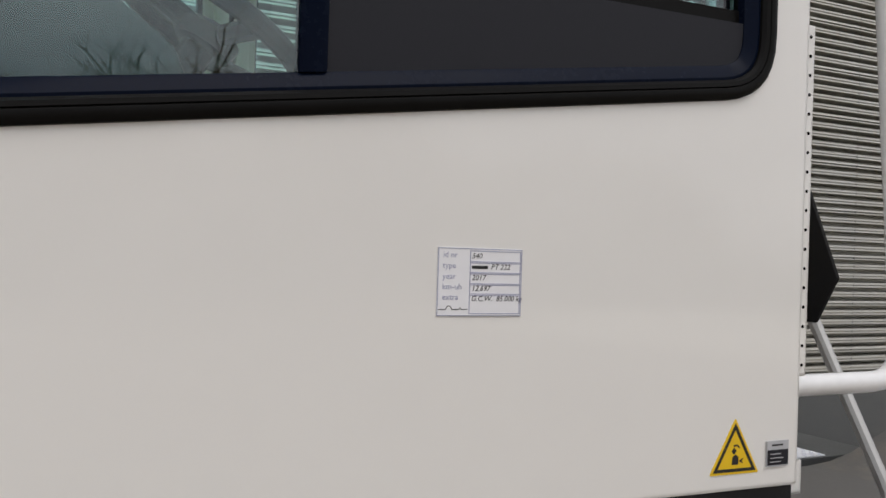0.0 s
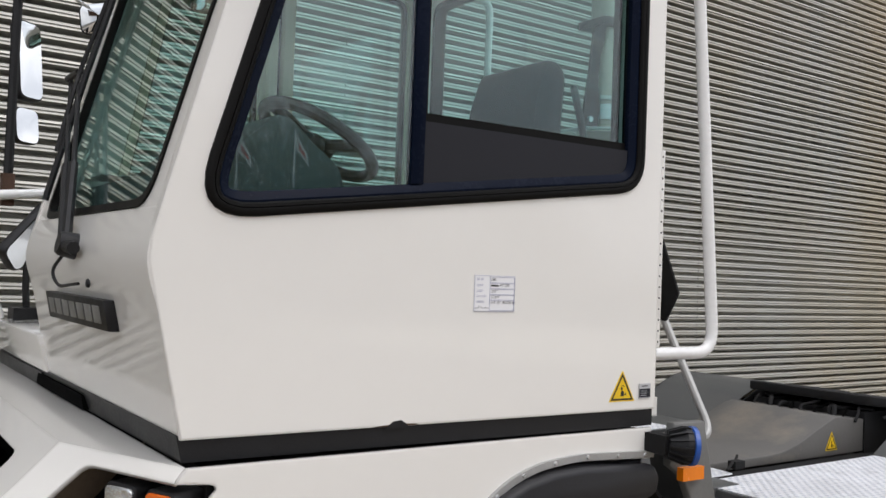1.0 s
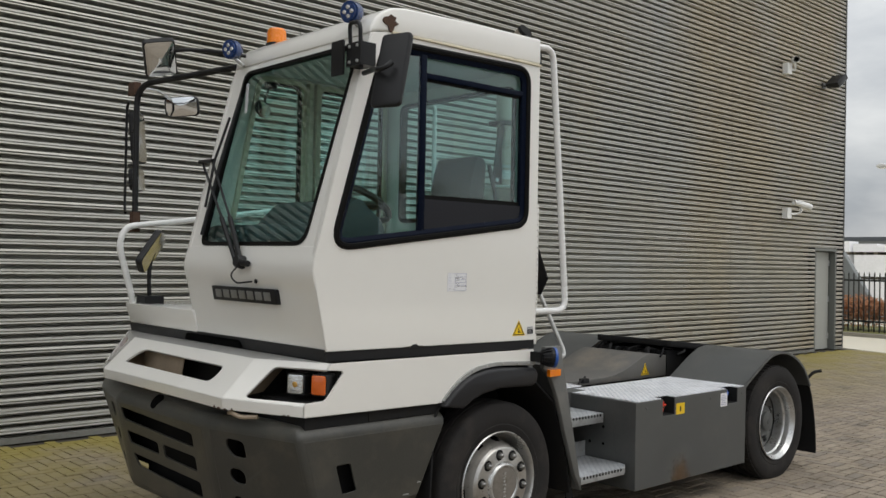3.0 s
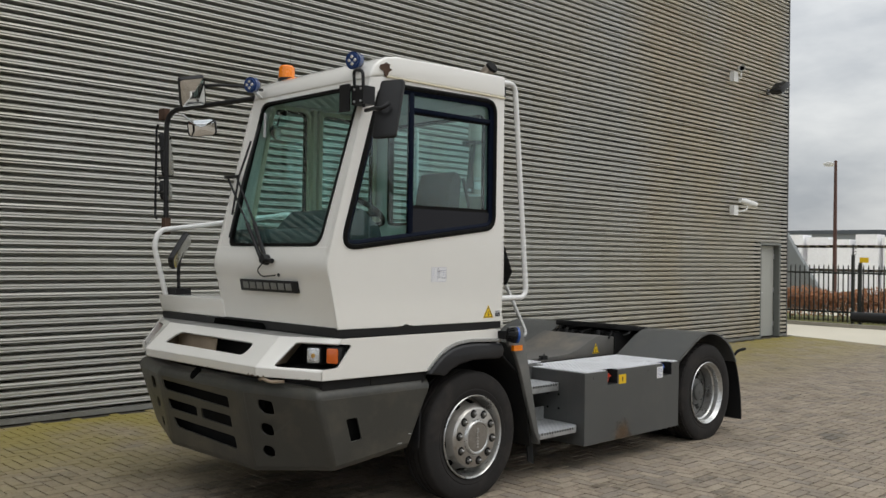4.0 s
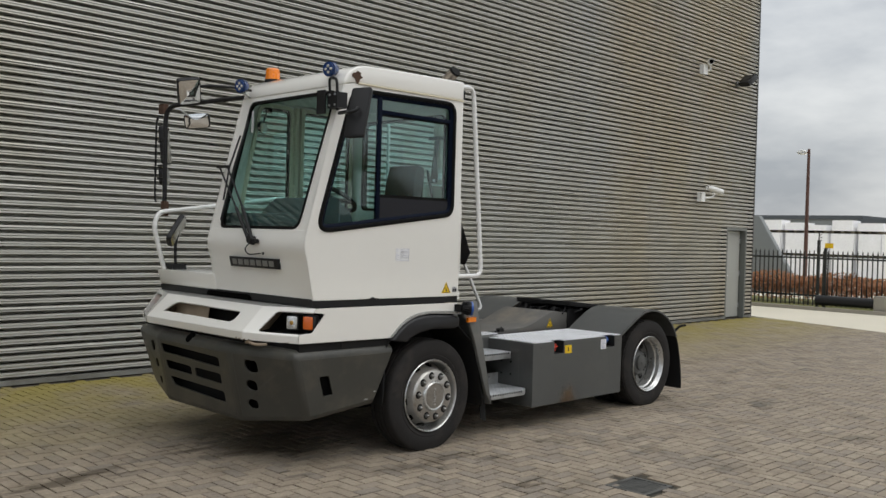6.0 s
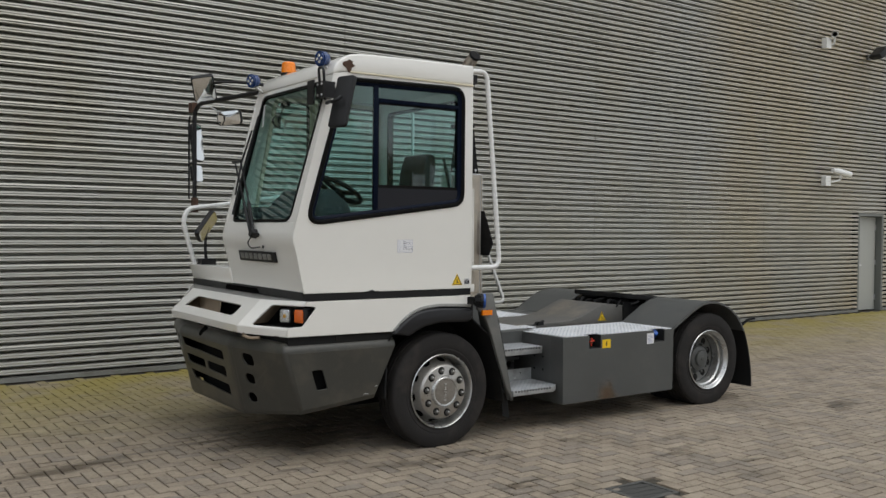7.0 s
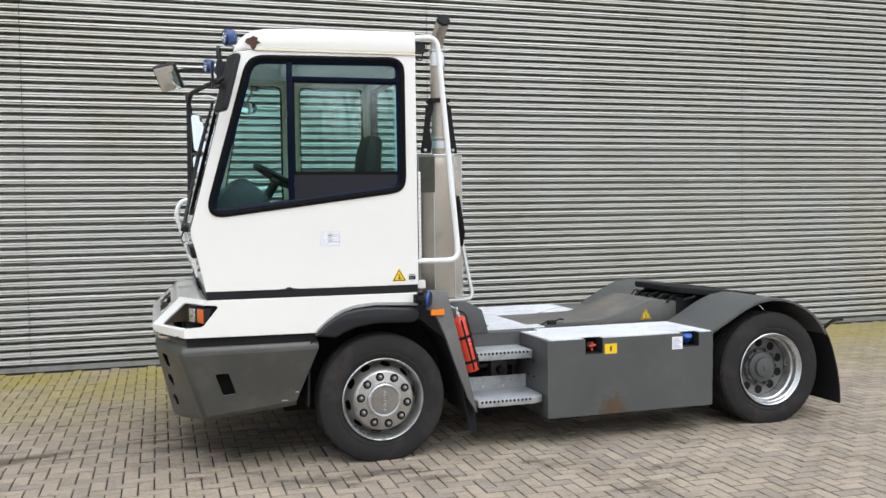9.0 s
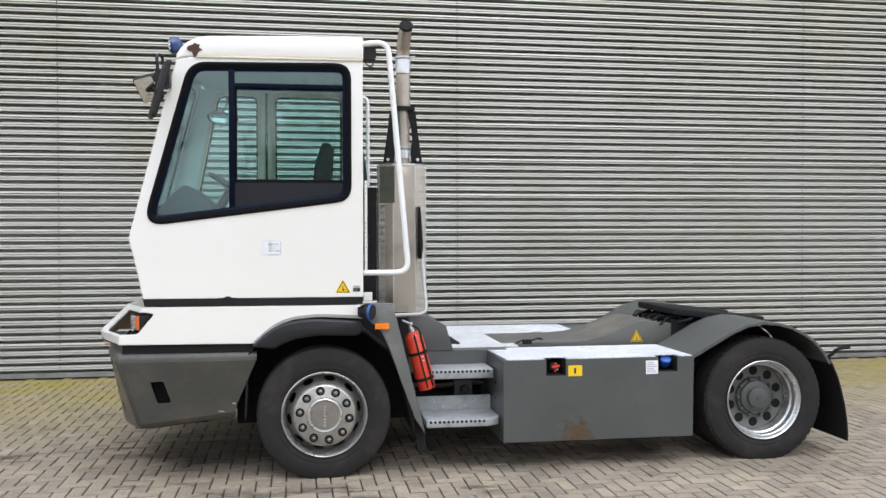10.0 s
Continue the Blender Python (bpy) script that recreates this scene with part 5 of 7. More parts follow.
# tank box with its recessed fillers and checker plate
FRONTF = [(3.262, 0.213), (4.742, 0.213), (4.75, 0.822), (4.618, 0.822), (4.618, 0.708), (4.462, 0.708), (4.462, 0.822), (3.738, 0.822), (3.738, 0.70), (3.586, 0.70), (3.586, 0.822), (3.258, 0.822)]
tank = part("tank_box", box(3.262, 4.745, 1.40, 1.93, 0.213, 0.822, 0.008), GREY, tractor, "dark grey steel tank box with stains")
part("tank_front", plate(FRONTF, [], xz, 1.222, 1.40), GREY, tank)
for rx0, rx1, rz in ((3.586, 3.738, 0.70), (4.462, 4.618, 0.708)):
    bm = box(rx0, rx1, 1.392, 1.399, rz, 0.822)
    box(rx0, rx0 + 0.003, 1.226, 1.392, rz + 0.003, 0.822, bm=bm)
    box(rx1 - 0.003, rx1, 1.226, 1.392, rz + 0.003, 0.822, bm=bm)
    box(rx0, rx1, 1.226, 1.392, rz, rz + 0.003, bm=bm)
    part("recess", bm, MATT, tank)
TOPF = [(3.29, 1.228), (3.57, 1.228), (3.57, 1.30), (3.75, 1.30), (3.75, 1.228), (4.445, 1.228), (4.445, 1.30), (4.635, 1.30), (4.635, 1.228), (4.74, 1.235), (4.73, 1.92), (3.27, 1.92)]
planar_uv(part("checker_plate", plate(TOPF, [], xy, 0.823, 0.829), TREAD, tank, "worn aluminium checker plate"), (1, 0, 0), (0, 1, 0))
part("filler_valve", lathe([(0.0, 0.055), (0.018, 0.055), (0.018, 0.02), (0.03, 0.02), (0.03, 0.0)], (3.675, 1.33, 0.755), (0, -1, 0.1), 12), RUST, tank, "red tap in a recess")
part("valve_lever", tube([(3.672, 1.285, 0.72), (3.676, 1.28, 0.79)], 0.009, 8), RED, tank)
part("valve_lever", tube([(3.648, 1.28, 0.757), (3.705, 1.28, 0.765)], 0.008, 8), RED, tank)
part("recess_tag", box(3.69, 3.725, 1.386, 1.391, 0.715, 0.765), PAPER, tank)
part("filler_cap", lathe([(0.0, 0.04), (0.036, 0.04), (0.043, 0.034), (0.045, 0.0), (0.035, -0.03)], (4.558, 1.325, 0.768), (0, -0.6, 0.8), 18), BLUE, tank, "blue filler cap")
part("yellow_sign", box(3.755, 3.862, 1.2195, 1.2225, 0.695, 0.775), YELLOW, tank)
part("yellow_sign_print", box(3.80, 3.815, 1.218, 1.2198, 0.715, 0.755), INK, tank)
part("white_sign", box(4.365, 4.46, 1.2195, 1.2225, 0.695, 0.797), PAPER, tank)
for k in range(6):
    part("print_bar", box(4.375, 4.45 - 0.012 * (k % 3), 1.218, 1.2198, 0.708 + k * 0.014, 0.713 + k * 0.014), BLUEINK, tank)
for x, z in ((3.385, 0.775), (4.22, 0.775), (4.69, 0.775)):
    part("screw", lathe([(0.0, 0.004), (0.009, 0.003), (0.011, 0.0)], (x, 1.222, z), (0, -1, 0), 8), GREY, tank)
for y, z in ((1.50, 0.62), (1.50, 0.50), (1.62, 0.62), (1.62, 0.50), (1.36, 0.70)):
    part("bolt_hole", lathe([(0.0, 0.0015), (0.010, 0.001), (0.011, -0.001)], (3.2615, y, z), (-1, 0, 0), 10), VOID, tank)
STAIN = material("rust_stain", (0.15, 0.085, 0.035), 0.8, 0, 0.2, 12.0, 60.0)
sn, sl = STAIN.node_tree.nodes, STAIN.node_tree.links
uvn, grain, dist, lay = sn.new("ShaderNodeUVMap"), sn.new("ShaderNodeTexNoise"), sn.new("ShaderNodeVectorMath"), sn.new("ShaderNodeMapRange")
dist.operation = "DISTANCE"
dist.inputs[1].default_value = (3.82, 0.25, 0)
grain.inputs["Scale"].default_value, grain.inputs["Detail"].default_value, grain.inputs["Roughness"].default_value = 16.0, 8.0, 0.7
sumup = sn.new("ShaderNodeMath")
sumup.operation = "MULTIPLY_ADD"
sumup.inputs[1].default_value = 3.6
sl.new(uvn.outputs["UV"], dist.inputs[0])
sl.new(uvn.outputs["UV"], grain.inputs["Vector"])
sl.new(dist.outputs["Value"], sumup.inputs[0])
sl.new(grain.outputs["Fac"], sumup.inputs[2])
lay.inputs["From Min"].default_value, lay.inputs["From Max"].default_value = 1.0, 0.62
lay.inputs["To Max"].default_value = 0.36
sl.new(sumup.outputs[0], lay.inputs["Value"])
sl.new(lay.outputs["Result"], sn["Principled BSDF"].inputs["Alpha"])
planar_uv(part("rust_stain", box(3.62, 4.02, 1.2200, 1.2215, 0.216, 0.47), STAIN, tank, "brown rust stain"), (1, 0, 0), (0, 0, 1))
part("battery_box", box(3.262, 4.745, 3.01, 3.72, 0.213, 0.822, 0.012), GREY, tractor)
planar_uv(part("checker_plate", box(3.27, 4.40, 3.02, 3.71, 0.823, 0.829), TREAD, tractor), (1, 0, 0), (0, 1, 0))

# deck plates behind the cab
part("deck_frame", box(2.35, 3.42, 1.80, 3.62, 0.66, 0.833, 0.006), GREY, tractor)
part("deck_box", prism([(2.48, 0.834), (2.49, 1.11), (2.765, 1.118), (2.925, 1.03), (2.985, 0.834)], xz, 1.79, 3.3, 0.006), GREY, tractor)
planar_uv(part("deck_plate", prism([(3.0, 1.935), (3.55, 1.935), (3.60, 2.80), (3.05, 2.85)], xy, 0.834, 0.841), TREAD, tractor), (1, 0, 0), (0, 1, 0))
planar_uv(part("deck_plate", prism([(3.05, 2.856), (3.80, 2.79), (4.33, 3.36), (3.87, 3.52), (3.06, 3.6)], xy, 0.834, 0.841), TREAD, tractor), (1, 0, 0), (0, 1, 0))

# sloping cover up to the coupling
HUMP = [(3.40, 0.80), (3.45, 0.843), (4.06, 0.846), (4.20, 0.856), (4.34, 0.888), (4.58, 0.978), (4.66, 1.004), (4.71, 1.010), (4.77, 1.003), (4.90, 0.985), (5.3, 0.975), (5.3, 0.80)]
part("coupling_cover", prism(HUMP, xz, 2.11, 2.83, 0.006), DUSTY, tractor, "dusty grey sloping steel cover")
fifth = part("coupling_plate", prism(rounded([(4.94, 2.06), (5.2, 1.98), (5.78, 2.02), (5.78, 2.26), (5.5, 2.40), (5.5, 2.54), (5.78, 2.68), (5.78, 2.92), (5.2, 2.96), (4.94, 2.88)], 0.05, 3),
                                     lambda u, v, w: (u, v, w - (u - 4.95) * 0.10), 1.06, 1.115, 0.01), MATT, tractor, "greasy black coupling plate")
part("coupling_pedestal", box(4.95, 5.6, 2.1, 2.84, 0.78, 1.02, 0.02), MATT, fifth)
rng = random.Random(21)
for k in range(9):
    y = 2.10 + k * 0.085
    pts = [(4.86 + rng.uniform(-0.02, 0.03), y, 0.975), (4.89 + rng.uniform(0, 0.03), y + rng.uniform(-0.05, 0.05), 1.0 + rng.uniform(0, 0.05)),
           (4.95 + rng.uniform(0, 0.04), y + rng.uniform(-0.08, 0.08), 1.0 + rng.uniform(0, 0.05)), (5.04, y + rng.uniform(-0.06, 0.06), 1.03)]
    part("grease_line", tube(smooth_path(pts, 0.03), rng.uniform(0.006, 0.012), 7), VOID if k % 2 else MATT, fifth)
part("release_lever", tube(smooth_path([(5.1, 2.02, 1.03), (5.02, 1.97, 1.02), (4.96, 2.0, 1.0)], 0.03), 0.011, 8), MATT, fifth)
part("loose_hose", tube(smooth_path([(3.52, 1.94, 0.855), (3.60, 1.97, 0.885), (3.68, 2.02, 0.866), (3.75, 2.06, 0.885), (3.80, 2.10, 0.868)], 0.04), 0.007, 6), MATT, tractor, "thin black hose end")
part("hose_plug", box(3.60, 3.67, 1.955, 2.0, 0.848, 0.884, 0.008), MATT, tractor)
for y in (2.2, 2.62):
    part("air_hose", tube(smooth_path([(4.80, y, 0.97), (4.87, y + 0.04, 1.03), (4.97, y + 0.10, 1.03), (5.05, y + 0.2, 1.04)], 0.06), 0.014, 8), MATT, fifth)


# rear fenders
def rear_fender(y0, y1):
    prof = [(4.735, 0.815), (5.06, 0.995), (5.20, 1.052), (5.33, 1.07), (5.45, 1.062), (5.57, 1.028), (5.68, 0.975), (5.77, 0.91), (5.84, 0.83), (5.90, 0.74)]
    f = part("rear_fender", ribbon(prof, xz, y0, y1, -0.008), GREY, tractor, "folded dark grey steel fender")
    part("fender_edge", ribbon(prof, xz, y0 - 0.004 if y0 < MID else y1 - 0.012, y0 + 0.012 if y0 < MID else y1 + 0.004, -0.02), GREY, f)
    part("mud_flap", ribbon([(5.885, 0.78), (5.925, 0.71), (5.965, 0.62), (6.0, 0.50), (6.025, 0.40), (6.045, 0.28), (6.055, 0.16), (6.052, 0.115)], xz, y0 + 0.02, y1 - 0.02, 0.012), MATT, f, "black rubber mud flap")
    part("lamp_peg", tube(smooth_path([(5.89, y0 + 0.06, 0.76), (5.965, y0 + 0.01, 0.85), (6.05, y0 - 0.02, 0.862)], 0.03), 0.014, 8), MATT, f)
    return f


rear_fender(1.235, 1.94)
rear_fender(3.0, 3.705)
for y in (1.945, 2.985):
    part("inner_wheel_guard", prism([(4.76, 0.5), (4.76, 0.81), (5.07, 0.98), (5.20, 1.036), (5.33, 1.054), (5.45, 1.046), (5.57, 1.012), (5.67, 0.965), (5.76, 0.90), (5.86, 0.78), (5.9, 0.5)], xz, y, y + 0.01), MATT, tractor)
part("tail_beam", box(6.0, 6.15, 1.8, 3.15, 0.45, 0.72, 0.01), GREY, tractor)

# exhaust stack behind the cab
EX, EY = 2.60, 1.90
GUARD = [(2.40, 1.95), (2.40, 1.80), (2.50, 1.71), (2.67, 1.71), (2.765, 1.80), (2.765, 1.95)]
bm = bmesh.new()
lo = [bm.verts.new((x, y, 1.15)) for x, y in GUARD]
hi = [bm.verts.new((x, y, 2.297)) for x, y in GUARD]
for k in range(len(GUARD) - 1):
    bm.faces.new((lo[k], lo[k + 1], hi[k + 1], hi[k]))
guard = part("heat_shield", bm, MESHED, tractor, "perforated folded steel heat shield")
layer = guard.data.uv_layers.new(name="metres")
for poly in guard.data.polygons:
    for i in poly.loop_indices:
        co = guard.data.vertices[guard.data.loops[i].vertex_index].co
        n = poly.normal
        layer.data[i].uv = (co.x if abs(n.y) > abs(n.x) * 0.9 else co.y, co.z)
bm = bmesh.new()
for (x, y), (x2, y2) in zip(GUARD, GUARD[1:]):
    tube([(x, y, 2.297), (x2, y2, 2.297)], 0.006, 6, bm)
    tube([(x, y, 1.15), (x, y, 2.297)], 0.005, 6, bm)
part("shield_edge", bm, ALU, guard)
part("shield_patch", plate([(0, 0), (1, 0), (1, 1), (0, 1)], [], quad_map((2.402, 1.793, 2.0), (2.508, 1.698, 2.0), (2.508, 1.698, 2.285), (2.402, 1.793, 2.285), (0.66, 0.75, 0)), -0.004, 0.001), OLIVE, guard, "plain olive grey cover plate")
part("silencer", lathe([(0.0, 1.15), (0.12, 1.15), (0.13, 1.2), (0.13, 2.2), (0.08, 2.28), (0.0, 2.28)], (EX - 0.015, EY, 0), (0, 0, 1), 24), PIPE, tractor)
stack = part("exhaust_pipe", tube(smooth_path([(EX, EY, 2.2), (EX, EY, 3.25), (EX + 0.005, EY - 0.18, 3.375)], 0.14, 8), 0.052, 20), PIPE, tractor, "weathered steel exhaust stack")
part("pipe_mouth", lathe([(0.0, 0.004), (0.0525, 0.004), (0.0535, -0.02)], (EX + 0.005, EY - 0.18, 3.375), (0.02, -0.82, 0.57), 20), MATT, stack)
part("pipe_sleeve", lathe([(0.056, 2.77), (0.058, 2.77), (0.058, 3.02), (0.056, 3.02)], (EX, EY, 0), (0, 0, 1), 20), PIPE, stack)
part("pipe_sleeve", lathe([(0.056, 3.03), (0.06, 3.03), (0.06, 3.14), (0.056, 3.14)], (EX, EY, 0), (0, 0, 1), 20), ALU, stack)
part("pipe_clamp", lathe([(0.056, 3.15), (0.066, 3.15), (0.066, 3.165), (0.056, 3.165)], (EX, EY, 0), (0, 0, 1), 20), STEEL, stack)
part("pipe_clamp", lathe([(0.053, 2.36), (0.06, 2.36), (0.06, 2.42), (0.053, 2.42)], (EX, EY, 0), (0, 0, 1), 20), ALU, stack)
part("stack_bracket", box(2.525, 2.685, EY - 0.075, EY + 0.08, 2.735, 2.765, 0.004), MATT, stack)
for sign in (-1, 1):
    x = EX - 0.01
    leg = part("bracket_leg", prism([(x + sign * u, z) for u, z in ((0.06, 2.735), (0.105, 2.70), (0.122, 2.55), (0.155, 2.32), (0.070, 2.32), (0.062, 2.40), (0.075, 2.50), (0.068, 2.60), (0.045, 2.68), (0.040, 2.735))], xz, EY - 0.058, EY - 0.046), MATT, stack)
    part("bolt", lathe([(0.0, 0.012), (0.012, 0.010), (0.014, 0.0)], (x + sign * 0.118, EY - 0.058, 2.345), (0, -1, 0), 8), ALU, leg)
part("pipe_clamp", lathe([(0.054, 2.44), (0.064, 2.44), (0.064, 2.455), (0.054, 2.455)], (EX, EY, 0), (0, 0, 1), 20), STEEL, stack)
part("clamp_bolt", tube([(EX + 0.055, EY - 0.04, 3.157), (EX + 0.09, EY - 0.05, 3.157)], 0.007, 6), STEEL, stack)
part("air_intake", box(2.275, 2.375, 1.75, 2.1, 1.25, 2.12, 0.012), MATT, tractor)
part("splash_shield", prism([(1.70, 1.97), (1.655, 1.885), (1.565, 1.675), (1.625, 1.565), (1.80, 1.565), (1.80, 1.97)], yz, 2.70, 2.712, 0.003), MATT, tractor, "black rubber shield")

# grab rails
part("grab_rail", tube(smooth_path([(2.235, 1.31, 3.135), (2.42, 1.31, 3.155), (2.565, 1.29, 1.478), (2.235, 1.29, 1.478)], 0.09, 6), 0.021, 12), RAIL, tractor, "white bent tube grab rail")
part("grab_rail", tube(smooth_path([(2.45, 1.40, 1.155), (2.715, 1.40, 1.16), (2.715, 1.66, 1.60), (2.715, 1.80, 1.98), (2.5, 1.95, 2.0)], 0.07, 6), 0.015, 10), GALV, tractor, "galvanised bent tube")
part("grab_rail", tube(smooth_path([(2.235, 2.36, 2.12), (2.355, 2.36, 2.14), (2.355, 2.36, 2.90), (2.235, 2.36, 2.92)], 0.05, 5), 0.016, 10), RAIL, tractor)
part("deck_rail", tube(smooth_path([(0.67, 3.56, 1.45), (0.545, 3.53, 1.85), (0.59, 3.53, 1.975), (0.95, 3.59, 2.02), (1.84, 3.60, 2.15), (2.15, 3.60, 2.18), (2.15, 3.60, 1.45)], 0.10, 6), 0.022, 12), RAIL, tractor, "white bent tube rail")

# mirror pole on the far side
pole = part("mirror_pole", tube(smooth_path([(0.68, 3.59, 1.96), (0.69, 3.63, 2.97), (0.94, 2.70, 3.0)], 0.16, 7), 0.021, 10), BLACK, tractor, "black bent mirror pole")
part("pole_clamp", box(0.655, 0.705, 3.56, 3.62, 1.94, 2.08, 0.008), RUST, pole, "rusty clamp")
part("pole_clamp", box(0.665, 0.715, 3.62, 3.72, 2.90, 2.99, 0.008), RUST, pole, "rusty clamp")


def mirror(centre, face, w, h, depth, parent, label, name="mirror", bulge=0.001, roll=0.0, corner=0.28):
    """A mirror with a rounded housing whose glass looks along face."""
    f = Vector(face).normalized()
    s = Vector((0, 0, 1)).cross(f).normalized()
    u = f.cross(s)
    s, u = s * math.cos(roll) + u * math.sin(roll), u * math.cos(roll) - s * math.sin(roll)
    c = Vector(centre)
    fn = lambda a, b, d: c + s * a + u * b + f * d
    shape = rounded([(-w / 2, -h / 2), (w / 2, -h / 2), (w / 2, h / 2), (-w / 2, h / 2)], min(w, h) * corner, 5)
    body = part(name, prism(shape, fn, -depth, 0, min(0.012, depth * 0.3), 2), BLACK, parent, label)
    dome = bmesh.new()
    rim = [dome.verts.new(fn(a * 0.9, b * 0.94, 0.001)) for a, b in shape]
    mid = [dome.verts.new(fn(a * 0.5, b * 0.52, 0.001 + bulge * 0.75)) for a, b in shape]
    tip = dome.verts.new(fn(0, 0, 0.001 + bulge))
    for k in range(len(rim)):
        j = (k + 1) % len(rim)
        dome.faces.new((rim[k], rim[j], mid[j], mid[k]))
        dome.faces.new((mid[k], mid[j], tip))
    part("mirror_glass", dome, MIRROR, body)
    return body


mirror((0.775, 3.74, 2.62), (0.60, -0.79, 0.1), 0.15, 0.37, 0.05, tractor, "tall wing mirror facing back")
mirror((0.775, 3.74, 2.32), (0.60, -0.79, 0.1), 0.15, 0.165, 0.05, tractor, "small wide angle mirror")
part("mirror_arm", tube([(0.69, 3.62, 2.65), (0.72, 3.8, 2.65)], 0.012, 8), BLACK, pole)
part("mirror_arm", tube([(0.69, 3.61, 2.42), (0.72, 3.8, 2.42)], 0.012, 8), BLACK, pole)
part("mirror_arm", tube([(0.685, 3.6, 2.3), (0.72, 3.8, 2.3)], 0.012, 8), BLACK, pole)
part("mirror_bar", tube(smooth_path([(0.72, 3.83, 2.88), (0.72, 3.86, 2.84), (0.72, 3.86, 2.12), (0.70, 3.8, 2.08)], 0.03, 4), 0.010, 8), BLACK, pole)
mirror((1.09, 3.76, 2.885), (-0.62, -0.76, -0.12), 0.25, 0.145, 0.045, tractor, "rounded rectangular kerb mirror", bulge=0.012, roll=0.10)
part("mirror_stalk", tube([(0.72, 3.62, 2.95), (0.88, 3.72, 2.97), (1.07, 3.82, 2.92)], 0.009, 8), ALU, pole)
front_mirror = mirror((0.50, 2.86, 3.005), (-0.20, -0.80, -0.56), 0.195, 0.235, 0.06, tractor, "front view mirror on a black arm", bulge=0.02, roll=0.22, corner=0.12)
part("mirror_arm", tube(smooth_path([(0.92, 2.55, 3.045), (0.75, 2.62, 3.06), (0.60, 2.78, 3.07), (0.51, 2.89, 3.04)], 0.08), 0.012, 8), BLACK, front_mirror)
small = mirror((0.78, 3.495, 1.805), (0.62, -0.76, -0.24), 0.145, 0.32, 0.05, tractor, "small leaf shaped mirror on a curved stalk", roll=-0.72)
part("mirror_stalk", tube(smooth_path([(0.775, 3.53, 1.46), (0.76, 3.52, 1.60), (0.765, 3.52, 1.72), (0.79, 3.52, 1.80)], 0.06), 0.015, 8), BLACK, small)
part("stalk_foot", box(0.71, 0.85, 3.47, 3.60, 1.45, 1.50, 0.014), BLACK, small)
# near side mirror
big = mirror((0.875, 1.02, 2.725), (0.92, 0.30, -0.27), 0.175, 0.40, 0.035, tractor, "black wing mirror on a bracket", corner=0.16)
part("mirror_bracket", box(0.80, 0.90, 1.20, 1.32, 2.78, 2.90, 0.01), BLACK, big)
part("mirror_arm", tube(smooth_path([(0.84, 1.22, 2.74), (0.80, 1.08, 2.735), (0.775, 1.02, 2.72), (0.80, 0.985, 2.735), (0.83, 0.98, 2.76)], 0.03), 0.014, 8), BLACK, big)
part("bracket_loop", tube(smooth_path([(0.83, 1.23, 2.76), (0.81, 1.22, 3.0), (0.83, 1.34, 3.02), (0.86, 1.35, 2.78)], 0.04), 0.011, 8), BLACK, big)
part("bracket_plate", box(0.775, 0.79, 1.32, 1.42, 2.74, 2.92, 0.006), BLACK, big)
for dy in (1.225, 1.29):
    for dz in (2.80, 2.88):
        part("bolt", lathe([(0.0, 0.008), (0.008, 0.007), (0.009, 0.0)], (0.80, dy, dz), (-1, 0, 0), 8), ALU, big)

# lamps on the roof edge
for y, x, z, face in ((1.42, 0.90, 3.105, (-0.9, -0.25, -0.1)), (2.55, 0.82, 3.07, (-0.9, -0.3, -0.1))):
    rl = part("roof_lamp", lathe([(0.0, 0.03), (0.048, 0.03), (0.05, 0.02), (0.06, 0.02), (0.06, -0.02), (0.05, -0.045), (0.03, -0.06), (0.0, -0.06)], (x, y, z), face, 24), ROOFBLUE, tractor, "round blue lamp with four diodes")
    f = Vector(face).normalized()
    s = Vector((0, 0, 1)).cross(f).normalized()
    u = f.cross(s)
    for a, b in ((1, 0), (-1, 0), (0, 1), (0, -1)):
        part("diode", lathe([(0.0, 0.006), (0.011, 0.004), (0.013, 0.0)], Vector((x, y, z)) + f * 0.03 + s * a * 0.024 + u * b * 0.024, f, 10), LAMPGLASS, rl)
    part("lamp_foot", tube([(x + 0.02, y, z - 0.05), (x + 0.09, y, z - 0.09)], 0.012, 8), STEEL, rl)
beacon = part("beacon", lathe([(0.0, 0.10), (0.05, 0.10), (0.062, 0.085), (0.066, 0.0), (0.0, 0.0)], (1.21, 2.66, 3.19), (0, 0, 1), 24), AMBER, tractor, "orange rotating beacon")
part("beacon_base", lathe([(0.07, 0.0), (0.07, -0.035), (0.0, -0.035)], (1.21, 2.66, 3.19), (0, 0, 1), 24), BLACK, beacon)
rng = random.Random(2)
pts = [(1.03 + 0.045 * math.cos(a) * rng.uniform(0.55, 1.3) + 0.03, 3.055 + 0.05 * math.sin(a) * rng.uniform(0.5, 1.25)) for a in [2 * math.pi * k / 16 for k in range(16)]]
part("rust_scar", prism(rounded(pts, 0.02, 2), cab_left, CY0 - 0.0105, CY0 - 0.003), RUST, tractor, "flaking rust brown scar on the roof edge")

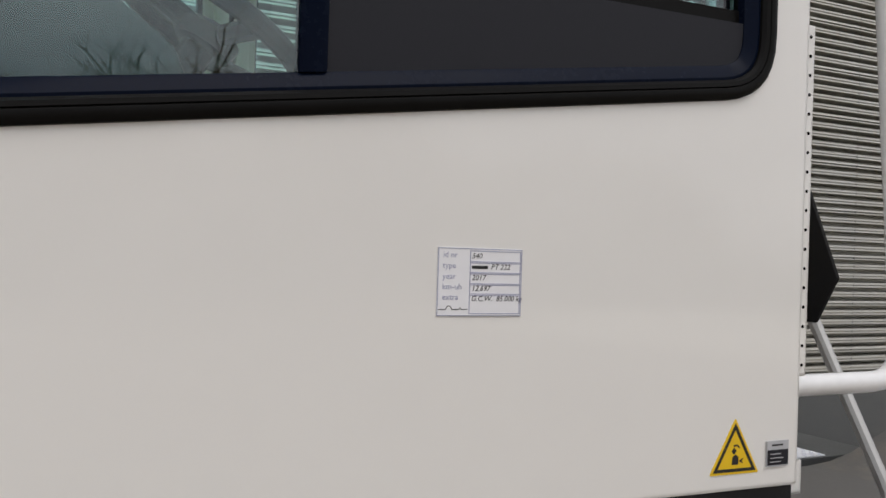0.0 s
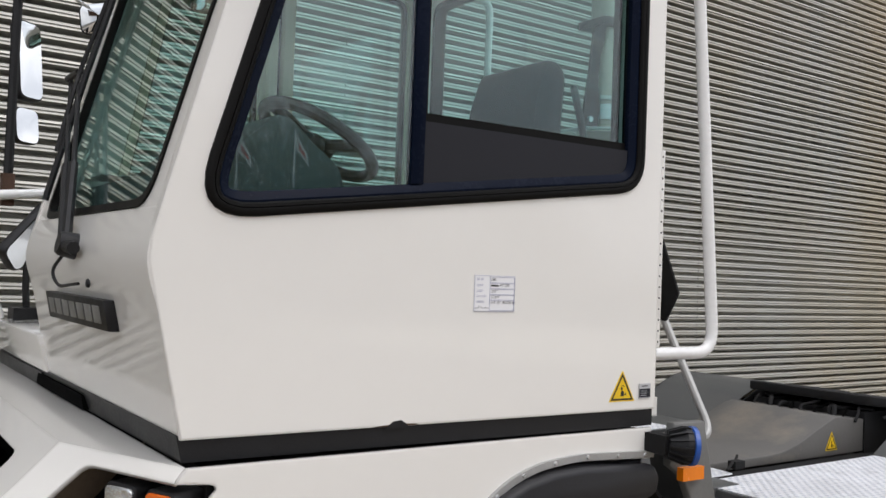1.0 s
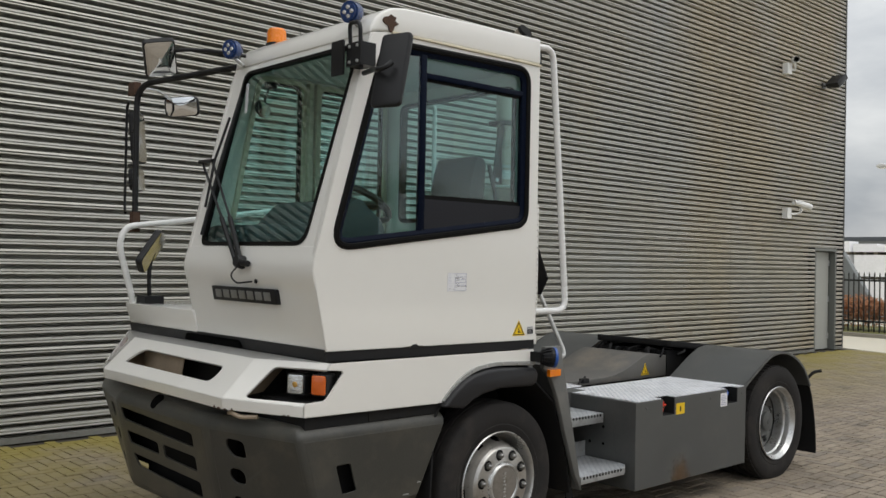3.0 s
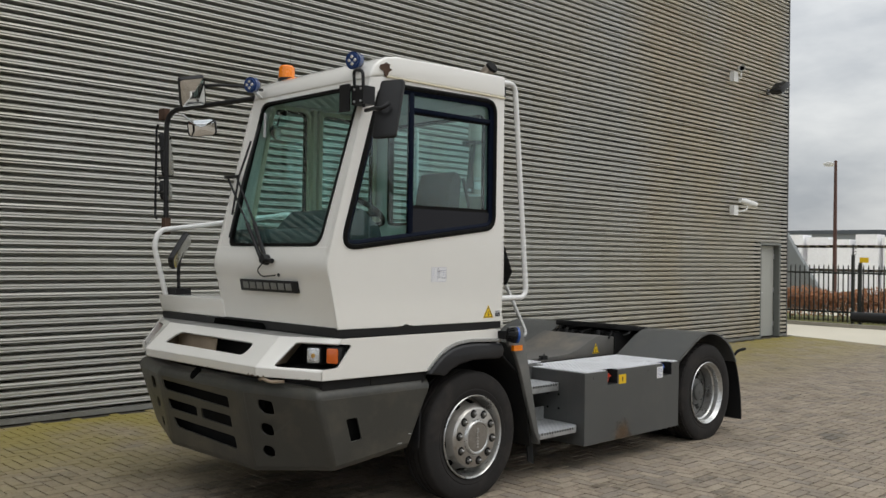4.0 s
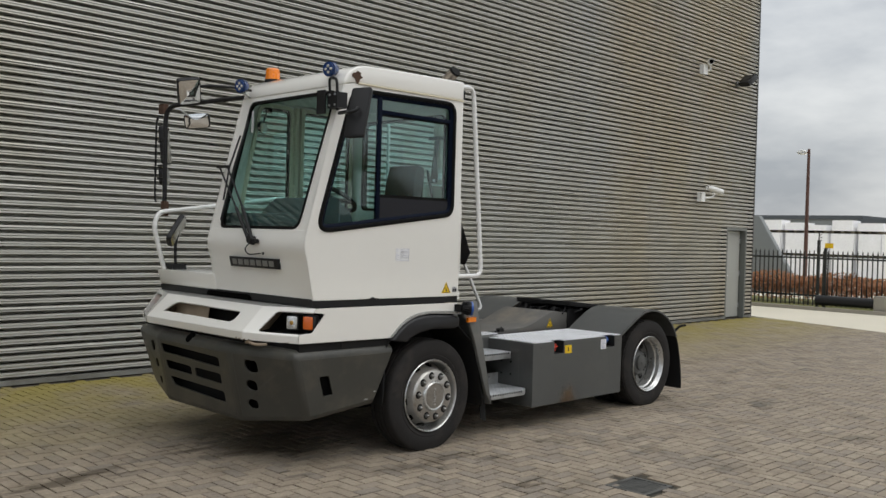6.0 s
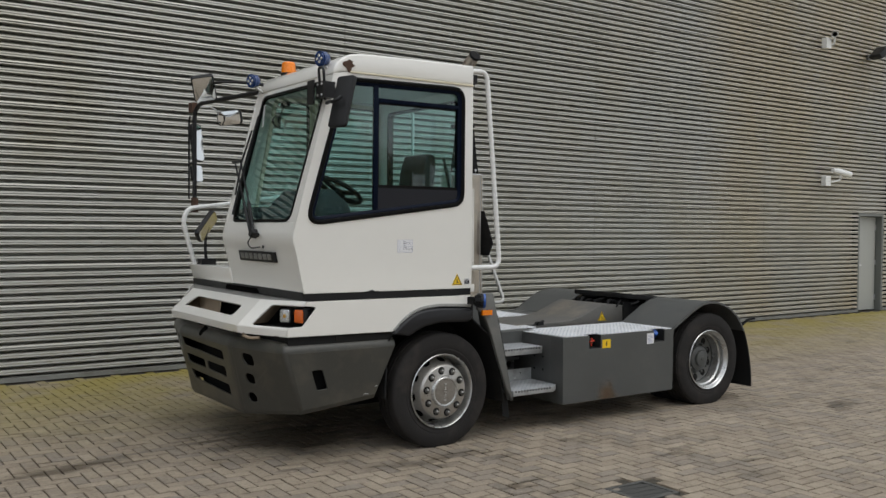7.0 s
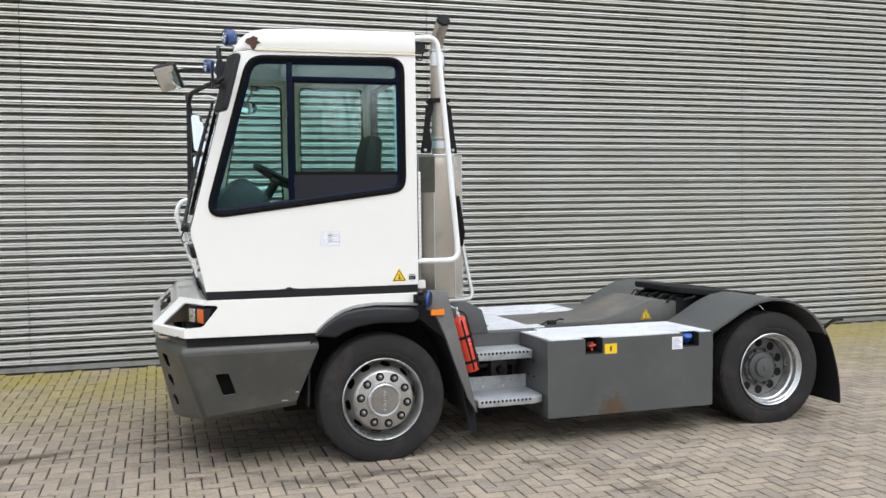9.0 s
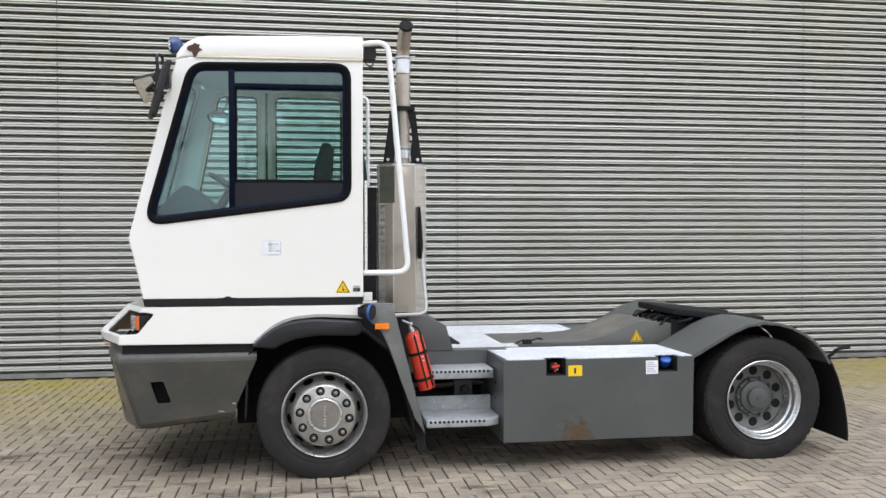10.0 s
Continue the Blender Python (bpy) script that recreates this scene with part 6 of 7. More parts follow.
# wiper: two parallel arms on a pivot block, and a blade in its rail
for foot, knee, head in (((0.578, 2.015, 1.755), (0.640, 2.30, 2.01), (0.735, 2.735, 2.375)), ((0.574, 1.955, 1.750), (0.640, 2.205, 2.01), (0.735, 2.605, 2.37))):
    arm = part("wiper_arm", tube([foot, knee], 0.015, 8), BLACK, tractor)
    part("arm_rod", tube([knee, head], 0.008, 8), BLACK, arm)
part("wiper_link", tube([(0.730, 2.76, 2.375), (0.728, 2.58, 2.372)], 0.013, 8), BLACK, tractor)
blade = part("wiper_blade", tube([(0.622, 2.505, 1.91), (0.735, 2.50, 2.36), (0.842, 2.47, 2.765)], 0.011, 8), BLACK, tractor)
part("blade_rail", tube(smooth_path([(0.655, 2.53, 2.08), (0.705, 2.545, 2.30), (0.725, 2.56, 2.37), (0.755, 2.54, 2.48), (0.80, 2.52, 2.64)], 0.03), 0.008, 6), BLACK, blade)
part("wiper_pivot", lathe([(0.0, 0.045), (0.03, 0.045), (0.036, 0.035), (0.038, 0.0), (0.038, -0.03)], (0.602, 1.985, 1.752), (-1, 0, 0.2), 14), BLACK, tractor)
part("pivot_stub", tube([(0.578, 1.97, 1.752), (0.578, 1.885, 1.745)], 0.018, 10), BLACK, tractor)
part("washer_hose", tube(smooth_path([(0.585, 1.99, 1.74), (0.555, 2.04, 1.68), (0.565, 1.99, 1.635), (0.590, 1.86, 1.648)], 0.05), 0.005, 6), BLACK, tractor)
part("hose_grommet", lathe([(0.0, 0.008), (0.011, 0.007), (0.014, 0.0)], (0.618, 1.86, 1.65), (-1, 0, 0), 10), BLACK, tractor)
# name board, lettering left as bars
board = part("name_board", prism([(1.652, 1.53), (2.335, 1.53), (2.335, 1.612), (1.652, 1.612)], lambda u, v, w: (w + (1.72 - v) * 0.21 + 0.012, u, v), 0.568, 0.60, 0.004), BLACK, tractor, "black board with grey bars")
for k in range(7):
    y = 1.70 + k * 0.0875
    part("letter_bar", prism([(y, 1.548), (y + 0.066, 1.548), (y + 0.066, 1.594), (y, 1.594)], lambda u, v, w: (w + (1.72 - v) * 0.21 + 0.012, u, v), 0.565, 0.5685, 0.001), SILVERPRINT, board)

# inside of the cab
seat = part("seat", prism(rounded([(1.55, 1.70), (2.0, 1.72), (2.0, 1.86), (1.52, 1.86)], 0.05), xz, 1.46, 1.94, 0.03), SEATCLOTH, tractor, "dark cloth driver seat")
part("backrest", prism(rounded([(1.86, 1.84), (2.0, 1.84), (2.04, 2.40), (2.0, 2.44), (1.95, 2.44), (1.90, 2.3)], 0.05), xz, 1.50, 1.88, 0.04), SEATCLOTH, seat)
part("seat_base", box(1.62, 1.95, 1.6, 1.9, 1.34, 1.70, 0.02), DASH, seat)
dash = part("dashboard", prism(rounded([(0.72, 1.35), (1.05, 1.35), (1.02, 1.85), (0.92, 1.97), (0.78, 1.98), (0.69, 1.90)], 0.05), xz, 1.46, 2.70, 0.03), DASH, tractor, "grey moulded dashboard")
part("instrument_hood", prism(rounded([(0.74, 1.78), (1.12, 1.74), (1.170, 1.93), (1.145, 1.995), (1.066, 2.052), (1.0, 2.108), (0.955, 2.112), (0.87, 2.038), (0.79, 1.945)], 0.022), xz, 1.42, 2.20, 0.03), DASH, dash)
part("steering_wheel", tube([(1.28 + 0.195 * math.cos(a) * 0.86, 1.82 + 0.195 * math.sin(a), 2.118 - 0.195 * math.cos(a) * 0.50) for a in [2 * math.pi * k / 28 for k in range(29)]], 0.020, 10), BLACK, dash)
part("steering_column", tube([(1.08, 1.82, 1.80), (1.26, 1.82, 2.085)], 0.035, 10), BLACK, dash)
for a in (0.3, math.pi - 0.3, -math.pi / 2):
    part("wheel_spoke", tube([(1.275, 1.82, 2.10), (1.28 + 0.185 * math.sin(a) * 0.86, 1.82 + 0.185 * math.cos(a), 2.118 - 0.185 * math.sin(a) * 0.5)], 0.02, 6), BLACK, dash)
part("wheel_boss", lathe([(0.0, 0.018), (0.045, 0.016), (0.062, 0.004), (0.058, -0.03), (0.0, -0.04)], (1.277, 1.82, 2.105), (0.50, 0, 0.86), 16), BLACK, dash)

inner_turn = Matrix.Translation((1.125, 2.67, 2.75)) @ Matrix.Rotation(radians(-52), 4, "Z") @ Matrix.Rotation(radians(90), 4, "Y") @ Matrix.Diagonal((0.75, 1.75, 1.0, 1.0))
inner = part("inner_mirror", lathe([(0.066, 0.0085), (0.072, 0.0095), (0.076, 0.004), (0.070, -0.010), (0.0, -0.014)], (0, 0, 0), (0, 0, 1), 28), BLACK, tractor, "oval inside mirror with a black back")
inner.data.transform(inner_turn)
glassy = part("mirror_glass", lathe([(0.0, 0.0105), (0.04, 0.0100), (0.068, 0.0080)], (0, 0, 0), (0, 0, 1), 28), MIRROR, inner, "oval mirror glass")
glassy.data.transform(inner_turn)
part("mirror_stem", tube([(1.13, 2.68, 2.78), (1.19, 2.71, 2.90)], 0.008, 6), BLACK, inner)
part("stem_foot", box(1.17, 1.24, 2.69, 2.735, 2.90, 2.95, 0.008), BLACK, inner)
part("screen_sticker", plate(rounded([(0.800, 0.745), (0.822, 0.745), (0.875, 0.905), (0.852, 0.905)], 0.008, 3), [], front, 0.0075, 0.0095), TAG, screen, "narrow white sticker on the glass")
part("paper_sheet", prism([(0.76, 2.34), (0.90, 2.32), (0.91, 2.60), (0.77, 2.62)], lambda u, v, w: (u, v, w + abs(u - 0.83) * 0.2), 1.984, 1.986), PAPER, tractor, "white sheet of paper on the dashboard")

# fire extinguisher behind the step column
fire = thing("fire_extinguisher", (2.75, 1.50, 0.60), "red fire extinguisher strapped behind the step column", "extinguisher")
axis = Vector((0.116, 0, -0.444)).normalized()
top = Vector((2.618, 1.50, 1.022))
part("cylinder", lathe([(0.0, 0.0), (0.03, 0.002), (0.055, 0.02), (0.068, 0.05), (0.070, 0.41), (0.062, 0.45), (0.0, 0.46)], top, axis, 24), RED, fire)
part("valve", lathe([(0.0, -0.07), (0.018, -0.07), (0.018, 0.01), (0.028, 0.01)], top, axis, 12), ALU, fire)
part("lever", tube([top - axis * 0.06, top - axis * 0.07 + Vector((-0.06, -0.02, 0.02))], 0.008, 8), ALU, fire)
for d in (0.155, 0.355):
    part("strap", lathe([(0.0705, d), (0.074, d), (0.074, d + 0.022), (0.0705, d + 0.022)], top, axis, 24), MATT, fire)
part("hose", tube(smooth_path([top - axis * 0.05 + Vector((0.01, -0.02, 0)), top - axis * 0.03 + Vector((0.05, -0.06, 0)), top + axis * 0.12 + Vector((0.05, -0.058, 0)), top + axis * 0.42 + Vector((0.045, -0.062, 0))], 0.05), 0.008, 8), BLACK, fire)
part("gauge", lathe([(0.0, 0.012), (0.014, 0.012), (0.016, 0.0)], top - axis * 0.03 + Vector((0, -0.015, 0)), (0, -1, 0.1), 12), ALU, fire)
for k in range(2):
    d = 0.19 + 0.03 * k
    part("print_bar", tube([top + axis * d + Vector((0.012, -0.0675, 0)), top + axis * d + Vector((0.030, -0.062, 0))], 0.002, 6), PAPER, fire)
part("clip", tube([top + axis * 0.02 + Vector((0.0, -0.072, 0)), top + axis * 0.43 + Vector((0.0, -0.073, 0))], 0.007, 6), MATT, fire)

# stickers
def warning(x, z, size, y, parent, xz=xz):
    """A yellow triangle with a black border and a crushing hazard drawn in it."""
    tall = size * 0.88
    tri = [(x - size * 0.5, z), (x + size * 0.5, z), (x, z + tall)]
    w = part("warning_sign", prism(rounded(tri, size * 0.03, 2), xz, y - 0.0015, y + 0.0005), YELLOW, parent, "yellow and black warning triangle")
    shrunk = lambda f: [(x + (u - x) * f, z + tall * 0.33 + (v - z - tall * 0.33) * f) for u, v in tri]
    part("border", plate(shrunk(0.87), [shrunk(0.70)], xz, y - 0.0022, y - 0.001), INK, w)
    at = lambda *pts: [(x + a * size, z + b * size) for a, b in pts]
    for shape in (at((-0.07, 0.36), (-0.02, 0.31), (0.03, 0.37), (-0.02, 0.42)), at((-0.06, 0.15), (0.07, 0.15), (0.07, 0.27), (0.01, 0.31), (-0.05, 0.27)),
                  at((0.08, 0.20), (0.17, 0.25), (0.14, 0.20), (0.17, 0.16)), at((-0.03, 0.455), (0.04, 0.47), (0.10, 0.42), (0.085, 0.405), (0.035, 0.445), (-0.025, 0.435))):
        part("symbol", prism(shape, xz, y - 0.0022, y - 0.001), INK, w)


warning(2.085, 1.336, 0.110, CY0, tractor, cab_left)
label = part("small_label", box(2.157, 2.209, CY0 - 0.0015, CY0 + 0.001, 1.343, 1.389), TAG, tractor, "small grey label with a black block")
part("label_block", box(2.158, 2.208, CY0 - 0.0022, CY0 - 0.001, 1.346, 1.373), PANEL, label)
part("print_bar", box(2.168, 2.195, CY0 - 0.0022, CY0 - 0.001, 1.380, 1.383), INK, label)
for k in range(3):
    part("print_bar", box(2.164, 2.190 + 0.006 * (k % 2), CY0 - 0.0028, CY0 - 0.002, 1.351 + 0.007 * k, 1.3525 + 0.007 * k), TAG, label)
warning(4.636, 0.83, 0.115, 2.109, tractor)
def lettering(text, x, z, size, fn, w, mat, parent, name="lettering", slant=0.0):
    """Words from the built-in font, laid flat on a panel with their lower left corner at (x, z)."""
    curve = bpy.data.curves.new(name, "FONT")
    curve.body, curve.size, curve.shear, curve.resolution_u = text, size, slant, 2
    ghost = bpy.data.objects.new(name, curve)
    mesh = bpy.data.meshes.new_from_object(ghost)
    bpy.data.objects.remove(ghost)
    for v in mesh.vertices:
        v.co = fn(x + v.co.x, z + v.co.y, w)
    mesh.materials.append(mat)
    return under(new(name, mesh), parent)


card = part("paper_card", prism([(1.505, 1.613), (1.648, 1.613), (1.648, 1.714), (1.505, 1.714)], cab_left, CY0 - 0.0015, CY0 + 0.001), PAPER, tractor, "white data card with handwriting")
CX, CZ, CU = 1.505, 1.714, 0.143 / 445


def on_card(px, py):
    return CX + (px - 30) * CU, CZ - (py - 30) * CU * 1.0


for x0, x1, y0, y1 in ((32, 473, 32, 35), (32, 473, 345, 348), (32, 35, 32, 348), (470, 473, 32, 348), (196, 466, 42, 45), (196, 466, 92, 95), (196, 466, 98, 101), (196, 466, 143, 146),
                       (196, 466, 149, 152), (196, 466, 195, 198), (196, 466, 201, 204), (196, 466, 243, 246), (196, 466, 250, 253), (196, 466, 335, 338), (196, 199, 42, 338), (463, 466, 42, 338)):
    (a, b), (c, d) = on_card(x0, y0), on_card(x1, y1)
    part("card_line", prism([(a, d), (c, d), (c, b), (a, b)], cab_left, CY0 - 0.0021, CY0 - 0.0012), BLUEINK, card)
for text, py in (("id nr", 76), ("type", 126), ("year", 176), ("km-uh", 224), ("extra", 272)):
    lettering(text, *on_card(56, py), 0.0125, cab_left, CY0 - 0.002, BLUEINK, card)
for text, px, py in (("540", 204, 78), ("PT 222", 305, 128), ("2017", 206, 180), ("12.697", 206, 230), ("G.C.W.  85.000 kg", 204, 278)):
    lettering(text, *on_card(px, py), 0.0115, cab_left, CY0 - 0.002, INK, card, "handwriting", 0.25)
(a, b), (c, d) = on_card(206, 112), on_card(290, 127)
part("print_bar", prism([(a, d), (c, d), (c, b), (a, b)], cab_left, CY0 - 0.0021, CY0 - 0.0012), INK, card)
part("card_drawing", tube([cab_left(*on_card(px, py), CY0 - 0.0015) for px, py in ((40, 318), (76, 318), (84, 302), (98, 302), (110, 318), (140, 318), (152, 310), (160, 318), (188, 316))], 0.0007, 5), INK, card)

# ---- beyond the building ----
APRON = material("pale_concrete_road", (0.62, 0.575, 0.47), 0.85, 0, 0.08, 0.6, 30.0, 0.1)
KERB = material("grey_kerb_stone", (0.3, 0.28, 0.24), 0.85, 0, 0.12, 3.0, 50.0, 0.2)
GRASSY = material("thin_winter_grass", (0.14, 0.14, 0.04), 0.95, 0, 0.35, 3.0, 40.0, 0.5)
FENCE = material("dark_green_black_fence_paint", (0.014, 0.017, 0.016), 0.45, 0, 0.15)
HEDGE = material("brown_beech_leaves", (0.34, 0.15, 0.065), 0.8, 0, 0.4, 6.0, 30.0)
POLE = material("rust_brown_pole_paint", (0.1, 0.045, 0.035), 0.55, 0, 0.12)
WRAP = material("white_film_wrap", (0.92, 0.92, 0.94), 0.2, 0, 0.06, 1.5, 12.0, 0.2)
SHED = material("grey_far_cladding", (0.2, 0.215, 0.22), 0.6, 0, 0.06, 0.2, 3.0)
SHEDDARK = material("dark_far_cladding", (0.065, 0.075, 0.085), 0.6, 0, 0.06, 0.2, 3.0)
BARK = material("bare_tree_bark", (0.09, 0.075, 0.05), 0.9, 0, 0.3, 5.0, 60.0, 0.4)
TWIG = material("yellow_brown_twigs", (0.13, 0.115, 0.052), 0.9, 0, 0.3, 5.0, 60.0, 0.3)

solid("road", prism([(18.62, 6.9), (17.9, 4.8), (17.05, 2.5), (15.4, -2), (12.4, -10), (8, -22), (22.2, -22), (22.2, 45), (18.62, 45)], xy, -0.2, 0.004), APRON,
      "pale concrete road beside the warehouse", "road", "structure")
solid("kerb", box(22.2, 22.36, -22, 45, -0.2, 0.10, 0.015), KERB, "low grey concrete kerb", "kerb", "structure")
solid("far_yard", box(26.5, 88, -22, 70, -0.2, 0.05), APRON, "pale concrete yard of the neighbouring works", "pavement", "structure")
solid("verge", box(22.36, 26.5, -22, 60, -0.2, 0.06), GRASSY, "thin yellow green grass verge", "grass", "structure")

fence = thing("palisade_fence", (22.9, 5.0, 0.06), "dark steel bar fence along the road verge", "fence")
bar = None
for k in range(88):
    y = -1.2 + k * 0.137
    if bar is None:
        b = box(22.885, 22.915, -0.014, 0.014, 0.10, 1.66, 0.004)
        bmesh.ops.create_cone(b, cap_ends=True, segments=4, radius1=0.018, radius2=0.0, depth=0.07, matrix=Matrix.Translation((22.9, 0, 1.69)))
        bar = part("bar", b, FENCE, fence)
        bar.location.y = y
    else:
        ob = new("bar", bar.data)
        ob.parent, ob.matrix_parent_inverse, ob.location = fence, bar.matrix_parent_inverse, (0, y, 0)
for z in (0.38, 1.48):
    part("rail", box(22.915, 22.95, -1.3, 10.8, z - 0.025, z + 0.025), FENCE, fence)
for y in (1.7, 4.58, 6.42, 6.62, 9.3):
    part("post", box(22.87, 22.95, y - 0.035, y + 0.035, 0.0, 1.78 if y != 6.62 else 2.0, 0.006), FENCE, fence)
mast = part("mast", tube([(22.9, 6.62, 1.9), (22.9, 6.62, 2.28)], 0.018, 8), FENCE, fence)
for k in range(4):
    part("spike", tube([(22.9, 6.62, 1.98 + k * 0.08), (22.86, 6.52, 2.01 + k * 0.08)], 0.010, 6), FENCE, fence)
part("notice", box(22.84, 22.85, 6.18, 6.42, 1.78, 1.92), YELLOW, fence, "small orange yellow notice board")
drive = thing("gate_drive", (22.6, 5.2, 0.05), "grey gate drive box with a dark pipe at the fence", "gate drive")
part("drive_box", box(22.35, 22.75, 4.1, 4.85, 0.05, 0.50, 0.02), KERB, drive)
part("guide_pipe", tube([(22.55, 4.85, 0.29), (22.55, 6.5, 0.29)], 0.14, 14), BLACK, drive)

rng = random.Random(8)
verts, faces = [], []
for k in range(26000):
    y, x = rng.uniform(-3, 11), rng.gauss(24.3, 0.28)
    z = 0.14 + abs(rng.gauss(0.52, 0.22))
    if z > 0.98 + 0.08 * math.sin(y * 3.1):
        continue
    a, e, s = rng.uniform(0, 6.28), rng.uniform(-1.2, 1.2), rng.uniform(0.03, 0.06)
    u = Vector((math.cos(a) * math.cos(e), math.sin(a) * math.cos(e), math.sin(e))) * s
    w = u.orthogonal().normalized() * s * 0.6
    c = Vector((x, y, z))
    i = len(verts)
    verts += [tuple(c - u), tuple(c + w), tuple(c + u), tuple(c - w)]
    faces.append((i, i + 1, i + 2, i + 3))
mesh = bpy.data.meshes.new("hedge")
mesh.from_pydata(verts, [], faces)
tagged(put_mesh("hedge", mesh, HEDGE), "clipped hedge of dry brown beech leaves behind the fence", "hedge", "", "stuff")
bm = bmesh.new()
for k in range(160):
    y, x = rng.uniform(-3, 11), rng.gauss(24.3, 0.2)
    tube([(x, y, 0.05), (x + rng.uniform(-0.1, 0.1), y + rng.uniform(-0.15, 0.15), rng.uniform(0.6, 1.05))], 0.009, 5, bm)
solid("hedge_stems", bm, BARK, "thin bare hedge stems", "hedge", "stuff")

post = thing("street_lamp", (29, 9.6, 0.06), "rust brown street lamp post with a white head", "lamp")
part("post", lathe([(0.08, 0.0), (0.075, 1.2), (0.05, 5.32), (0.0, 5.34)], (29, 9.6, 0), (0, 0, 1), 14), POLE, post)
part("lamp_head", prism(rounded([(9.66, 5.20), (9.68, 5.27), (9.85, 5.31), (10.02, 5.24), (9.95, 5.14), (9.76, 5.13)], 0.04, 3), yz, 28.88, 29.12, 0.04), RAIL, post)

for row, (y, layers) in enumerate(((19.6, 2), (18.3, 2), (17.0, 2), (15.7, 2), (14.4, 2), (13.1, 2), (11.8, 1), (10.5, 1), (9.2, 1), (7.9, 1))):
    for layer in range(layers + 1):
        h = 1.22 if layer < 2 else 0.42 + 0.13 * ((row * 5) % 3)
        half = 0.52 + 0.035 * ((row * 3 + layer * 2) % 4)
        x, z0 = 45 + 0.25 * ((row * 7 + layer * 3) % 3), 0.05 + layer * 1.24
        stack_thing = thing("wrapped_pallet", (x, y, z0), "white film wrapped pallet stacked outdoors", "pallet", "stacked pallets")
        part("load", box(x - 0.55, x + 0.55, y - half, y + half, z0 + 0.13, z0 + h, 0.05, 3), WRAP, stack_thing)
        for dy in (-0.5, 0, 0.5):
            part("pallet_runner", box(x - 0.55, x + 0.55, y + dy - 0.06, y + dy + 0.06, z0, z0 + 0.13), BARK, stack_thing)
cover = solid("sloping_container", prism([(10.15, 0.05), (11.9, 2.95), (15.5, 2.95), (15.5, 0.05)], yz, 30, 30.3, 0.03), SHED, "grey container with a sloping end", "container")
far = thing("distant_warehouse", (95, 30, 0), "long low grey warehouse across the road", "building")
part("wall", box(90, 120, 30.0, 70, 0, 4.6), SHED, far)
part("roof", box(89.8, 120, 29.9, 70, 4.6, 5.0), SHEDDARK, far)
far = thing("distant_warehouse", (95, 10, 0), "long dark grey warehouse across the road", "building")
part("wall", box(88, 120, -10, 29.7, 0, 4.1), SHEDDARK, far)
part("roof", box(87.8, 120, -10.2, 29.6, 4.1, 4.55), SHEDDARK, far)


# ---- bare trees across the yard, seen mirrored in the glass ----
def bare_tree(place, seed):
    rng = random.Random(seed)
    root = thing("bare_tree", place, "leafless winter tree at the edge of the yard", "tree", "trees across the yard")
    trunk, crown = bmesh.new(), bmesh.new()
    base = Vector(place)

    def grow(p, d, length, r, depth):
        pts, q = [p], p.copy()
        for _ in range(3):
            d = (d + Vector((rng.uniform(-1, 1), rng.uniform(-1, 1), rng.uniform(-0.3, 0.7))) * 0.16).normalized()
            q = q + d * length / 3
            pts.append(q.copy())
        tube(pts, r, 6 if depth < 2 else 4, trunk if depth < 2 else crown, 0.6)
        if depth == 4:
            return
        for k in range(4 if depth < 3 else 3):
            a = rng.uniform(0, 6.28)
            out = (d * rng.uniform(0.5, 0.9) + Vector((math.cos(a), math.sin(a), rng.uniform(-0.1, 0.5))) * 0.75).normalized()
            grow(pts[rng.choice((1, 2, 3, 3))], out, length * rng.uniform(0.55, 0.78), r * 0.52, depth + 1)

    grow(base, Vector((0, 0, 1)), 3.4, 0.20, 0)
    part("trunk", trunk, BARK, root)
    part("crown", crown, TWIG, root)
    return root


trees = [bare_tree((-6, -22, -0.012), 3), bare_tree((3, -24, -0.012), 5)]
for k, (x, y, turn) in enumerate(((-14, -25, 1.0), (0.2, -21, 2.2), (-10, -27, 4.0), (4.5, -26, 5.1))):
    copy_thing(trees[k % 2], Matrix.Translation((x, y, -0.012)) @ Matrix.Rotation(turn, 4, "Z"))

# white banners and drooping flags across the yard, mirrored in the glass
for x, top_z in ((15.16, 3.8), (15.93, 4.16), (16.8, 4.1)):
    flag = thing("banner_flag", (x, -22, -0.012), "white banner flag hung on a slim pole", "flag", "flags across the yard")
    part("flag_pole", tube([(x - 0.28, -22, -0.012), (x - 0.28, -22, top_z + 0.1)], 0.025, 8), ALU, flag)
    part("cloth", ribbon([(x - 0.26, -22.0), (x - 0.1, -22.04), (x + 0.1, -21.97), (x + 0.26, -22.03)], xy, top_z - 1.27, top_z, 0.008), PAPER, flag)
    for k in range(5):
        part("print_bar", box(x - 0.08, x + 0.1, -21.955, -21.95, top_z - 1.1 + 0.2 * k, top_z - 0.97 + 0.2 * k), TAG, flag)
for x, top_z in ((6.75, 5.5), (8.44, 5.7)):
    flag = thing("drooping_flag", (x, -22, -0.012), "white flag drooping from a slim white pole", "flag", "flags across the yard")
    part("flag_pole", tube([(x, -22, -0.012), (x, -22, top_z + 0.1)], 0.028, 8), PAPER, flag)
    part("cloth", prism([(x + 0.03, top_z), (x + 0.03, top_z - 0.5), (x + 0.18, top_z - 0.62), (x + 0.44, top_z - 0.95), (x + 0.40, top_z - 0.62), (x + 0.22, top_z - 0.30)], xz, -22.02, -21.99, 0.006), PAPER, flag)
    part("stripe", prism([(x + 0.10, top_z - 0.28), (x + 0.12, top_z - 0.48), (x + 0.36, top_z - 0.76), (x + 0.32, top_z - 0.60)], xz, -21.989, -21.984), RED, flag)

